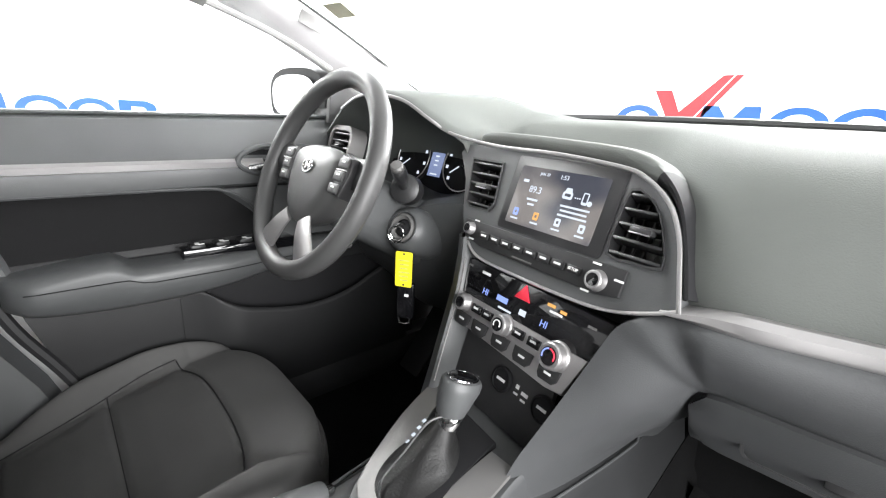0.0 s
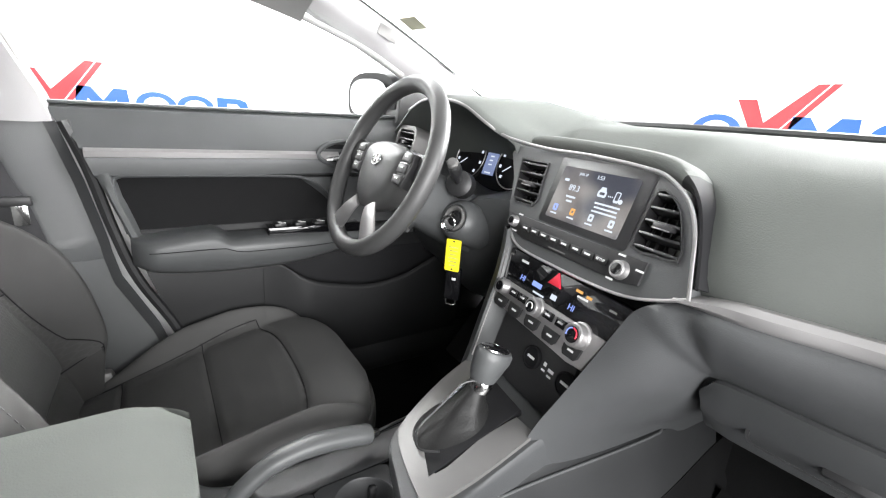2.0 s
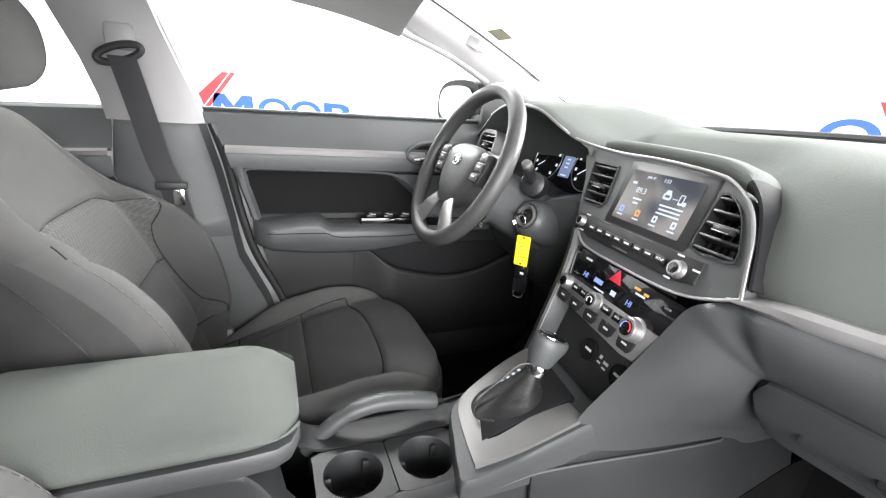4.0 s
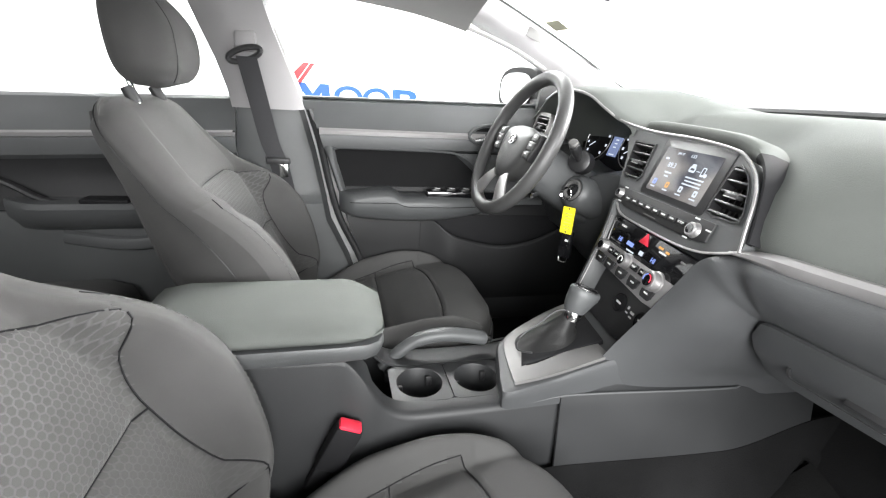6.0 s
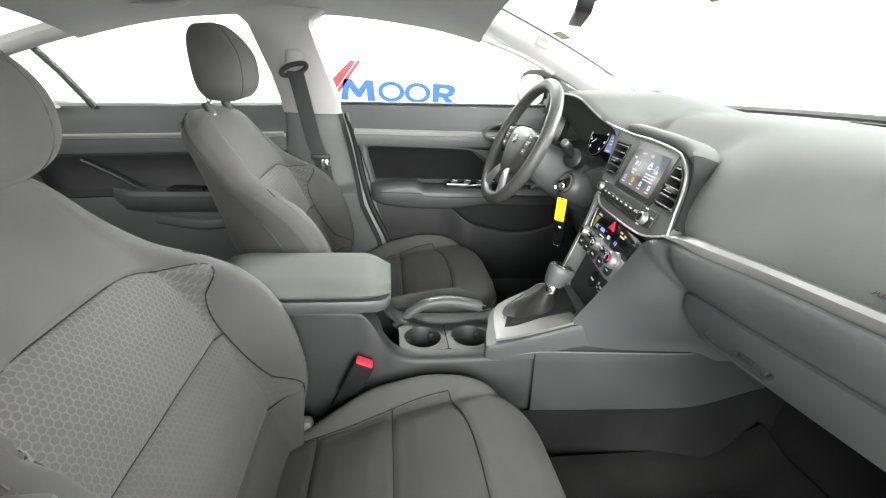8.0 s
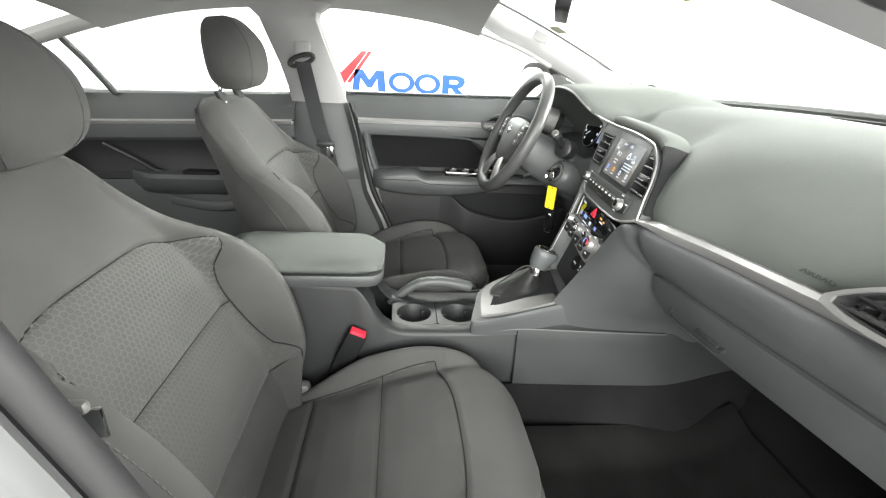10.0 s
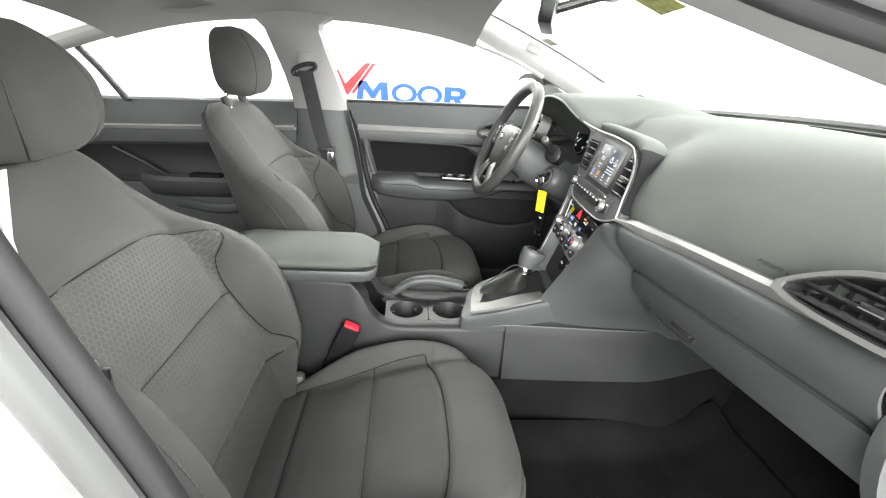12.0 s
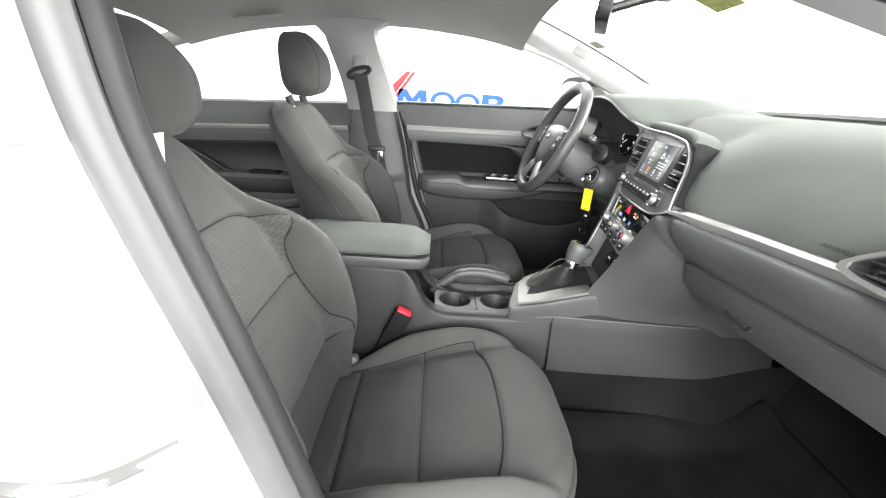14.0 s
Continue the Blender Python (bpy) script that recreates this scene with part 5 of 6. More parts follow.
    part("ignition_boss", lathe([(0.046, -0.08), (0.044, -0.01), (0.038, 0.004), (0.031, 0.010), (0.029, 0.010), (0.0275, 0.004)], 32, mi), PLASTIC, c)
    part("ignition_ring", lathe([(0.026, 0.0), (0.026, 0.012), (0.022, 0.014), (0.017, 0.010), (0.016, 0.004)], 32, mi), DIMSILVER, c, "silver ignition lock ring")
    part("ignition_lock", lathe([(0.016, 0.0), (0.016, 0.008), (0.012, 0.011), (0.001, 0.011)], 24, mi), PITCH, c)
    part("key_blade", box((0, 0, 0.020), (0.022, 0.004, 0.024), 0.0015, mi @ Matrix.Rotation(radians(35), 4, "Z")), CHROME, c)
    # wiper stalk on the right, indicator stalk on the left
    part("stalk_base", lathe([(0.028, -0.03), (0.027, 0.002), (0.021, 0.006), (0.001, 0.007)], 24, Matrix.Translation((-0.275, 0.262, 0.955)) @ Matrix.Rotation(radians(35), 4, "Z") @ Matrix.Rotation(radians(75), 4, "X")), DARKPLASTIC, c)
    part("wiper_stalk", tube(smooth_loop([(-0.285, 0.27, 0.953), (-0.266, 0.250, 0.968), (-0.250, 0.232, 0.986), (-0.244, 0.222, 0.996)], 5, False), 0.010, 0.011, 14, sizes=[0.8] * 4 + [0.8, 0.9, 1.0, 1.1, 1.2, 1.25, 1.25, 1.25, 1.25, 1.22, 1.1, 0.7][:12]), DARKPLASTIC, c)
    part("stalk_end", lathe([(0.0105, -0.004), (0.0115, 0.003), (0.009, 0.007), (0.001, 0.008)], 16, Matrix.Translation((-0.2435, 0.2205, 0.998)) @ Matrix.Rotation(radians(40), 4, "Z") @ Matrix.Rotation(radians(45), 4, "X")), DIMSILVER, c)
    part("indicator_stalk", tube([(-0.43, 0.24, 0.955), (-0.50, 0.215, 0.975), (-0.545, 0.20, 0.985)], 0.008, 0.010, 12), DARKPLASTIC, c)
    part("tilt_lever", tube([(-0.325, 0.20, 0.868), (-0.305, 0.17, 0.862), (-0.285, 0.155, 0.864)], 0.004, 0.006, 8), CHROME, c)
    # key ring, tag and fob
    k = thing("key_ring", "steel key ring with a yellow tag and black fob", "keys", at=(-0.262, 0.235, 0.86))
    top = mi @ Vector((0, 0, 0.032))
    for r, dx in ((0.015, 0.0), (0.013, 0.004)):
        ctr = top + Vector((dx + 0.006, -0.002, -r))
        part("ring", tube([ctr + Vector((0.7 * r * math.cos(t), 0.7 * r * math.cos(t) * 0.8, r * math.sin(t))) for t in np.linspace(0, 2 * math.pi, 28, endpoint=False)], 0.0012, 0.0012, 6, True), CHROME, k)
    tg = Matrix.Translation((-0.234, 0.234, 0.818)) @ Matrix.Rotation(radians(34), 4, "Z") @ Matrix.Rotation(radians(90), 4, "X")
    t = part("paper_tag", prism(rr(0, 0, 0.031, 0.066, 0.003), -0.0006, 0.0006, tg), YELLOW, k, "yellow paper tag with handwriting")
    for i in range(6):
        part("text_bar", box((0.001 * (i % 2), 0.017 - i * 0.0075, 0.0009), (0.020 - 0.003 * (i % 3), 0.0018, 0.0004), 0, tg), OLIVE, t)
    for w in (0.029, -0.029):
        part("punched_hole", lathe([(0.002, 0.0), (0.002, 0.0009)], 12, tg @ Matrix.Translation((0, w, 0))), INK, t)
    fob = part("key_fob", box((0.003, -0.062, -0.008), (0.032, 0.070, 0.013), 0.004, tg), GLOSS, k, "glossy black key fob")
    part("fob_clip", tube([tg @ Vector(p) for p in ((-0.010, -0.095, -0.006), (-0.008, -0.108, -0.006), (0.004, -0.109, -0.006), (0.012, -0.106, -0.006), (0.013, -0.094, -0.006))], 0.0018, 0.0018, 6), CHROME, k)
    part("fob_mark", box((0.006, -0.050, -0.001), (0.008, 0.005, 0.0006), 0, tg), WHITEMARK, fob)


steering()


# ---------------------------------------------------------------- console
def console():
    d = thing("centre_console", "dark grey plastic centre console between the seats", "console", at=(0, 0, 0.32))
    top = smooth_table([(-0.62, 0.50), (-0.60, 0.66), (-0.58, 0.690), (-0.50, 0.694), (-0.33, 0.692), (-0.292, 0.682), (-0.262, 0.640), (-0.235, 0.600), (-0.205, 0.582), (-0.16, 0.577), (-0.02, 0.577), (0.02, 0.580), (0.084, 0.587)], 4)
    for side in (-1, 1):
        rows = []
        for y, z in top:
            wx = (0.095 if side > 0 else 0.105) - 0.012 * ss(-0.25, -0.32, y)
            inn = 0.062 if side > 0 else 0.043
            rows.append([(side * (inn if y > -0.26 else 0.03), y, z - (0.0 if y > -0.26 else 0.001)), (side * (wx - 0.012), y, z), (side * (wx - 0.003), y, z - 0.004), (side * wx, y, z - 0.013), (side * (wx + 0.012), y, z - 0.5 * (z - 0.32)), (side * (wx + 0.02), y, 0.322)])
        part("side_wall", thick(sheet(rows), 0.005), FLANK, d, sharp=50)
    # front flank by the footwells: a band that falls from the selector frame, a hollow, a crease made bright by a paler
    # bead, the plain side
    for side in (-1, 1):
        rows = []
        for y in np.linspace(0.079, 0.62, 40):
            zc = 0.577 + 0.012 * ss(-0.03, 0.10, y) + 0.014 * ss(0.10, 0.44, y)
            xc = 0.098 + 0.046 * ss(0.06, 0.46, y)
            zt = zc + 0.004 + (0.638 + 0.23 * (min(y, 0.19) - 0.19) - 0.032 * ss(0.19, 0.46, y) - zc - 0.004) * (1 - 0.6 * ss(0.40, 0.50, y))
            xt = min(xc - 0.006, 0.094 + 0.035 * ss(0.18, 0.46, y))
            zb = 0.435 + 0.026 * ss(0.1, 0.45, y) + 0.05 * ss(0.42, 0.66, y)
            rows.append([(side * (xt - 0.014), y, zt - 0.004), (side * (xt - 0.008), y, zt), (side * (xt - 0.002), y, zt - 0.003), (side * (xt + 0.001), y, zt * 0.8 + zc * 0.2 - 0.002), (side * (xt * 0.8 + xc * 0.2 - 0.001), y, zt * 0.7 + zc * 0.3), (side * (xt * 0.35 + xc * 0.65 - 0.003), y, zt * 0.2 + zc * 0.8), (side * (xc - 0.001), y, zc + 0.002), (side * (xc + 0.0025), y, zc + 0.001), (side * (xc + 0.004), y, zc - 0.003), (side * (xc + 0.007), y, zc - 0.03), (side * (xc + 0.014), y, (zc + zb) / 2), (side * (xc + 0.024), y, zb), (side * (xc + 0.016), y, zb - 0.006), (side * (xc + 0.02), y, 0.322)])
        part("front_flank", thick(sheet(rows), 0.004), FLANK, d, sharp=32)
        # added bead in paler plastic: the highlight on the crease as a shape
        bead = [(side * (0.1005 + 0.046 * ss(0.06, 0.46, y)), y, 0.578 + 0.012 * ss(-0.03, 0.10, y) + 0.014 * ss(0.10, 0.44, y)) for y in np.linspace(0.0, 0.42, 24)] + [(side * 0.139, 0.445, 0.607), (side * 0.134, 0.465, 0.617)]
        part("crease_highlight", tube(bead, 0.0022, 0.0022, 8), PLASTIC, d)
        part("flank_joint", tube([(side * x, 0.0795, z) for x, z in ((0.1022, 0.586), (0.1055, 0.558), (0.1125, 0.510), (0.1225, 0.436))], 0.0012, 0.0012, 6, up=(1, 0, 0)), PITCH, d)
        part("flank_carpet", thick(sheet([[(side * (0.122 + 0.046 * ss(0.06, 0.46, y)), y, 0.445 + 0.026 * ss(0.1, 0.45, y) + 0.05 * ss(0.42, 0.66, y)), (side * (0.140 + 0.046 * ss(0.06, 0.46, y)), y, 0.425 + 0.02 * ss(0.1, 0.6, y) + 0.003 * math.sin(23 * y)), (side * (0.165 + 0.04 * ss(0.06, 0.46, y)), y, 0.395 + 0.03 * ss(0.3, 0.6, y)), (side * (0.19 + 0.04 * ss(0.06, 0.46, y)), y, 0.36 + 0.03 * ss(0.3, 0.6, y)), (side * 0.27, y, 0.325)] for y in np.linspace(-0.1, 0.72, 28)]), 0.006), GREYCARPET, d, "dark grey carpet along the tunnel", sharp=70)
    # cup holders: square plates with round wells
    for cy in (-0.163, -0.052):
        cx, r, hx, hy, z = 0.012, 0.041, 0.052, 0.0545, 0.577
        n = 40
        o, ring_ = [], []
        for i in range(n):
            t = 2 * math.pi * (i + 0.5) / n
            ca, sa = math.cos(t), math.sin(t)
            k = min(hx / max(abs(ca), 1e-6), hy / max(abs(sa), 1e-6))
            o.append((cx + ca * k, cy + sa * k, z))
            ring_.append((ca, sa))
        rows = [o, [(cx + (r + 0.002) * a, cy + (r + 0.002) * b, z + 0.001) for a, b in ring_], [(cx + r * a, cy + r * b, z - 0.002) for a, b in ring_], [(cx + r * 0.96 * a, cy + r * 0.96 * b, z - 0.06) for a, b in ring_], [(cx + r * 0.9 * a, cy + r * 0.9 * b, z - 0.065) for a, b in ring_]]
        bm = sheet(rows, close_u=True)
        part("cup_holder", thick(join(bm), 0.002), FLANK, d, "round cup holder well")
        part("cup_floor", lathe([(r * 0.93, z - 0.07), (r * 0.93, z - 0.066), (0.001, z - 0.0655)], 24, Matrix.Translation((cx, cy, 0))), DARKPLASTIC, d)
        for t in (20, 140, 260):
            part("cup_tab", box((cx + 0.037 * math.cos(radians(t)), cy + 0.037 * math.sin(radians(t)), z - 0.02), (0.008, 0.012, 0.022), 0.003), DARKPLASTIC, d)
    # hand brake well
    part("brake_well", box((-0.076, -0.10, 0.545), (0.060, 0.24, 0.02), 0.004), PITCH, d)
    # shifter base with silver frame
    z0, z1 = 0.655, 0.668
    outer = [(p.x, p.y) for p in smooth_loop([Vector(q) for q in ((0.098, -0.022, 0), (0.10, 0.05, 0), (0.097, 0.165, 0), (0.085, 0.245, 0), (-0.085, 0.245, 0), (-0.106, 0.20, 0), (-0.085, 0.11, 0), (-0.055, 0.035, 0), (-0.030, 0.006, 0), (0.02, -0.010, 0), (0.075, -0.026, 0))], 4)]
    rows = []
    for z, k in ((0.573, 1.02), (0.62, 1.03), (0.645, 1.03), (0.655, 1.015), (0.658, 0.99)):
        rows.append([((x - 0.005) * k + 0.005, (y - 0.1) * k + 0.1, z + 0.23 * (min(y, 0.19) - 0.19) * (z - 0.573) / 0.085) for x, y in outer])
    part("shifter_base", sheet(rows, close_u=True, cap=True), ROLL, d)
    shift_m = Matrix.Translation((0, 0.18, 0.662)) @ Matrix.Rotation(radians(13), 4, "X") @ Matrix.Translation((0, -0.18, -0.664))
    so = [(0.088, -0.014), (0.094, 0.06), (0.090, 0.172), (0.050, 0.172), (0.048, 0.10), (0.056, 0.022), (0.0, 0.040), (-0.022, 0.060), (-0.062, 0.165), (-0.070, 0.205), (-0.108, 0.205), (-0.092, 0.13), (-0.058, 0.042), (-0.036, 0.014), (0.02, -0.003)]
    sv = [(p.x, p.y) for p in smooth_loop([Vector((*q, 0)) for q in so[:3]], 3, False)[:-1]] + [so[2], so[3]] + [(p.x, p.y) for p in smooth_loop([Vector((*q, 0)) for q in so[3:10]], 3, False)[1:]] + [(p.x, p.y) for p in smooth_loop([Vector((*q, 0)) for q in so[10:] + so[:1]], 3, False)[:-1]]
    part("silver_frame", prism(sv, z0 + 0.001, z1 - 0.004, shift_m, 0.0015), DIMSILVER, d, "satin silver gear selector frame")
    part("selector_plate", prism([(0.053, 0.014), (0.048, 0.10), (0.046, 0.185), (-0.060, 0.200), (-0.060, 0.165), (-0.020, 0.058), (0.0, 0.036)], z0, z1 - 0.003, shift_m, 0.001), PITCH, d, "black gear selector plate")
    for i in range(5):
        part("gear_mark", box((-0.040 + 0.006 * i * -0.6, 0.090 + 0.013 * i, z1 - 0.0018 + 0.001 * i * 0.15), (0.005, 0.006, 0.0006), 0, shift_m), LIT, d)
    part("tray", box((0.0, 0.225, 0.645), (0.185, 0.055, 0.004), 0.002), PITCH, d)
    # boot, stem and knob
    g = thing("gear_selector", "automatic gear selector with leather boot and chrome collar", "gear lever", at=(0.0, 0.13, 0.66))
    rows = []
    for k in range(11):
        t = k / 10
        cx, cy, z = -0.004 + 0.002 * t, 0.092 + 0.045 * t, 0.640 + 0.058 * t ** 1.2
        rx, ry = 0.034 * (1 - t) ** 1.5 + 0.013, 0.052 * (1 - t) ** 1.5 + 0.015
        row = []
        for i in range(36):
            a = 2 * math.pi * i / 36
            f = 1 + 0.05 * math.sin(5 * a + 3 * t) * math.sin(math.pi * t) + 0.03 * math.sin(k * 2.2) * math.sin(math.pi * t)
            row.append((cx + rx * f * math.cos(a), cy + ry * f * math.sin(a), z + 0.23 * ry * f * math.sin(a) * (1 - t)))
        rows.append(row)
    part("boot", sheet(rows, close_u=True, cap=True), LEATHER, g, "creased black leather boot")
    part("boot_piping", tube(smooth_loop([(0.036, 0.045, 0.640), (0.012, 0.026, 0.634), (-0.016, 0.040, 0.640), (-0.012, 0.075, 0.672), (-0.006, 0.105, 0.702), (0.002, 0.125, 0.708)], 6, False), 0.0018, 0.0018, 6), DARKPLASTIC, g)
    ax_ = Matrix.Translation((-0.001, 0.139, 0.697)) @ Matrix.Rotation(radians(-14), 4, "X")
    part("collar", lathe([(0.0175, -0.010), (0.019, 0.0), (0.0185, 0.008), (0.017, 0.012)], 24, ax_), CHROME, g, "chrome collar")
    rows = []
    for z, rx, ry, oy in ((0.008, 0.019, 0.021, 0.0), (0.018, 0.0215, 0.025, 0.001), (0.030, 0.0235, 0.029, 0.003), (0.042, 0.025, 0.032, 0.006), (0.051, 0.0248, 0.033, 0.007), (0.056, 0.022, 0.030, 0.007), (0.058, 0.010, 0.015, 0.007)):
        rows.append([ax_ @ Vector((rx * math.cos(a), oy + ry * math.sin(a), z + 0.10 * ry * math.sin(a) * (z > 0.03) * -1)) for a in np.linspace(0, 2 * math.pi, 28, endpoint=False)])
    part("knob", sheet(rows, close_u=True, cap=True), PLASTIC, g, "dark grey moulded knob")
    e = [(0.0165 * math.cos(a), 0.007 + 0.023 * math.sin(a)) for a in np.linspace(0, 2 * math.pi, 28, endpoint=False)]
    tilt = ax_ @ Matrix.Translation((0, 0, 0.0575)) @ Matrix.Rotation(radians(-6), 4, "X")
    part("knob_plate", prism(e, -0.002, 0.0025, tilt, 0.001), GLOSS, g, "glossy black knob plate")
    part("knob_ring", tube([tilt @ Vector((x * 1.05, 0.007 + (y - 0.007) * 1.05, 0.001)) for x, y in e], 0.0018, 0.0018, 6, True), CHROME, g)
    # armrest lid
    a = thing("armrest_box", "grey padded armrest lid on the console box", "armrest", at=(0, -0.4, 0.70))
    rows = []
    for y in (-0.60, -0.59, -0.55, -0.45, -0.35, -0.30, -0.285, -0.272, -0.262, -0.254, -0.247, -0.242, -0.238):
        k = 1 - 0.04 * ss(-0.30, -0.24, y) - 0.26 * max(0.0, (y + 0.285) / 0.047) ** 2.6
        zt = 0.752 - 0.016 * ss(-0.30, -0.238, y) - 0.03 * ss(-0.58, -0.61, y) - 0.008 * ss(-0.35, -0.55, y) * 0
        zb = 0.719 + 0.004 * ss(-0.30, -0.24, y)
        w = 0.098 * k
        rows.append([(-w, y, zb + 0.01), (-w - 0.002, y, (zt + zb) / 2), (-w + 0.004, y, zt - 0.010), (-w + 0.016, y, zt - 0.001), (-w * 0.5, y, zt + 0.003), (0, y, zt + 0.004), (w * 0.5, y, zt + 0.003), (w - 0.016, y, zt - 0.001), (w - 0.004, y, zt - 0.010), (w + 0.002, y, (zt + zb) / 2), (w, y, zb + 0.010), (w - 0.01, y, zb + 0.002), (0, y, zb), (-w + 0.01, y, zb + 0.002)])
    part("lid", sheet(rows, close_u=True, cap=True), PAD, a, sharp=60)
    rows = []
    for z, g in ((0.693, 0.965), (0.698, 0.985), (0.708, 1.0), (0.716, 1.0), (0.7195, 0.985)):
        ol = [(-0.098, -0.60), (0.098, -0.60), (0.098, -0.30), (0.095, -0.262), (0.086, -0.246), (0.068, -0.238), (-0.068, -0.238), (-0.086, -0.246), (-0.095, -0.262), (-0.098, -0.30)]
        rows.append([(x * g, -0.42 + (y + 0.42) * g, z) for x, y in ol])
    part("lid_base", sheet(rows, close_u=True, cap=True), PLASTIC, a, "smooth dark grey plastic lid base", sharp=50)
    # hand brake
    h = thing("hand_brake", "dark grey hand brake lever with chrome button", "hand brake", at=(-0.075, -0.1, 0.56))
    part("lever", tube(smooth_loop([(-0.075, -0.225, 0.555), (-0.075, -0.19, 0.588), (-0.075, -0.15, 0.614), (-0.075, -0.10, 0.622), (-0.075, -0.05, 0.616), (-0.075, -0.008, 0.606)], 5, False), 0.0155, 0.0135, 14, power=2.6, sizes=[0.75] * 5 + [0.85] * 5 + [0.95] * 5 + [1.0] * 6 + [1.0] * 4 + [0.9]), PLASTIC, h, sharp=60)
    part("release_button", lathe([(0.008, -0.004), (0.008, 0.010), (0.006, 0.013), (0.001, 0.0135)], 18, Matrix.Translation((-0.075, -0.007, 0.606)) @ Matrix.Rotation(radians(-102), 4, "X")), CHROME, h, "chrome release button")


console()


# ---------------------------------------------------------------- seats
WIDTH = smooth_table([(-0.09, 0.200), (-0.03, 0.226), (0.03, 0.246), (0.10, 0.258), (0.20, 0.264), (0.28, 0.254), (0.35, 0.228), (0.42, 0.200), (0.47, 0.187), (0.51, 0.178), (0.54, 0.160), (0.56, 0.135), (0.575, 0.095)], 5)
CREST = smooth_table([(-0.09, -0.012), (-0.03, 0.020), (0.03, 0.060), (0.10, 0.080), (0.16, 0.088), (0.22, 0.086), (0.28, 0.068), (0.33, 0.038), (0.38, 0.000), (0.43, -0.016), (0.49, -0.030), (0.58, -0.052)], 4)
MIDDLE = smooth_table([(-0.09, -0.034), (0.0, -0.022), (0.10, -0.010), (0.20, -0.013), (0.30, -0.017), (0.40, -0.018), (0.50, -0.034), (0.58, -0.052)], 4)


def seat(cx, oy, name_label, recline, dz=0.0, head=(0, 0)):
    d = thing("front_seat", name_label, "car seat", "front seats", at=(cx, oy, 0.33))
    NX, NY = 130, 130
    y0, y1 = -0.245, 0.285

    def hw(y):
        q = max(0.0, (y - 0.03) / 0.262)
        return (0.246 - 0.035 * (1 - ss(-0.22, 0.0, y))) * max(0.02, 1 - q ** 3.2) ** 0.40

    def side_seam(y):
        return 0.165 + 0.033 * ss(-0.17, 0.10, y)

    def insert_edge(x):
        return 0.150 - 0.034 * (abs(x) / 0.198) ** 3.2

    def cushion(x, y):
        h = hw(y)
        ax, xs_ = abs(x), side_seam(y)
        z = 0.498 + 0.23 * min(y, 0.14) + 0.10 * max(0.0, y - 0.14) + dz
        z += 0.056 * ss(xs_ - 0.015, max(xs_ + 0.012, h - 0.030), ax) * ss(-0.23, -0.02, y) * (1 - 0.60 * ss(0.05, 0.24, y))
        z += 0.007 * math.cos(min(1, ax / xs_) * math.pi / 2)
        dx, dy = max(0, h - ax), max(0, y1 - y)
        qx, qy = max(0, 1 - dx / 0.045), max(0, 1 - dy / 0.075)
        z -= 0.058 * (1 - math.sqrt(max(0, 1 - min(1, qx * qx + qy * qy))))
        g = 1e9
        if y < insert_edge(xs_) + 0.02:
            g = min(g, abs(ax - xs_))
        if ax < xs_:
            g = min(g, abs(y - insert_edge(x)), abs(y), abs(y + 0.148))
        z -= 0.0075 * math.exp(-(g / 0.0055) ** 2)
        if ax < xs_ and y < insert_edge(x):
            z += 0.006 * min(1, g / 0.045) - 0.003
        # soft sag and shallow creases of worn cloth
        z += 0.0012 * math.sin(31 * x + 17 * y + cx) * math.sin(23 * y - 9 * x)
        return z

    def inside(x, y):
        return abs(x) < side_seam(y) and y < insert_edge(x)

    grids = {}

    def vert(bm, key, p):
        k = (id(bm), key)
        if k not in grids:
            grids[k] = bm.verts.new(p)
        return grids[k]

    def pos(i, j):
        y = y0 + (y1 - y0) * (j / NY)
        x = hw(y) * (-1 + 2 * i / NX)
        return Vector((cx + x, oy + y, cushion(x, y))), x, y

    main, ins = bmesh.new(), bmesh.new()
    for i in range(NX):
        for j in range(NY):
            q = [(i, j), (i + 1, j), (i + 1, j + 1), (i, j + 1)]
            ps = [pos(*c) for c in q]
            mx, my = sum(p[1] for p in ps) / 4, sum(p[2] for p in ps) / 4
            bm = ins if inside(mx, my) else main
            bm.faces.new([vert(bm, c, p[0]) for c, p in zip(q, ps)])
    # skirt down to the frame, with a welt along it
    loop = [(0, j) for j in range(0, NY + 1)] + [(i, NY) for i in range(1, NX + 1)] + [(NX, j) for j in range(NY - 1, -1, -1)]
    prev, welt = None, []
    for c in loop:
        p = pos(*c)[0]
        out = Vector((p.x - cx, p.y - oy, 0)).normalized()
        steps = ((0.005, -0.015), (0.006, -0.030), (0.002, -0.034), (0.006, -0.040), (0.005, -0.075), (-0.012, -0.110))
        col = [vert(main, c, p)] + [main.verts.new(p + out * a + Vector((0, 0, b))) for a, b in steps]
        welt.append(p + out * 0.003 + Vector((0, 0, -0.034)))
        if prev:
            for k in range(len(col) - 1):
                main.faces.new((prev[k], col[k], col[k + 1], prev[k + 1]))
        prev = col
    part("cushion", main, VINYL, d, sharp=70)
    part("cushion_insert", ins, PLAININSERT, d, sharp=70)
    part("cushion_welt", tube(welt[::3], 0.0016, 0.0016, 5), SEAM, d)
    part("seat_base", box((cx, oy - 0.02, 0.400 + dz * 0.5), (0.40, 0.42, 0.08), 0.02), DARKPLASTIC, d)
    for s in (-1, 1):
        part("seat_rail", box((cx + s * 0.17, oy - 0.02, 0.342), (0.04, 0.46, 0.045), 0.006), DARKPLASTIC, d)
    # backrest
    A = radians(recline)
    B = Vector((cx, oy - 0.205, 0.53 + dz * 0.35))
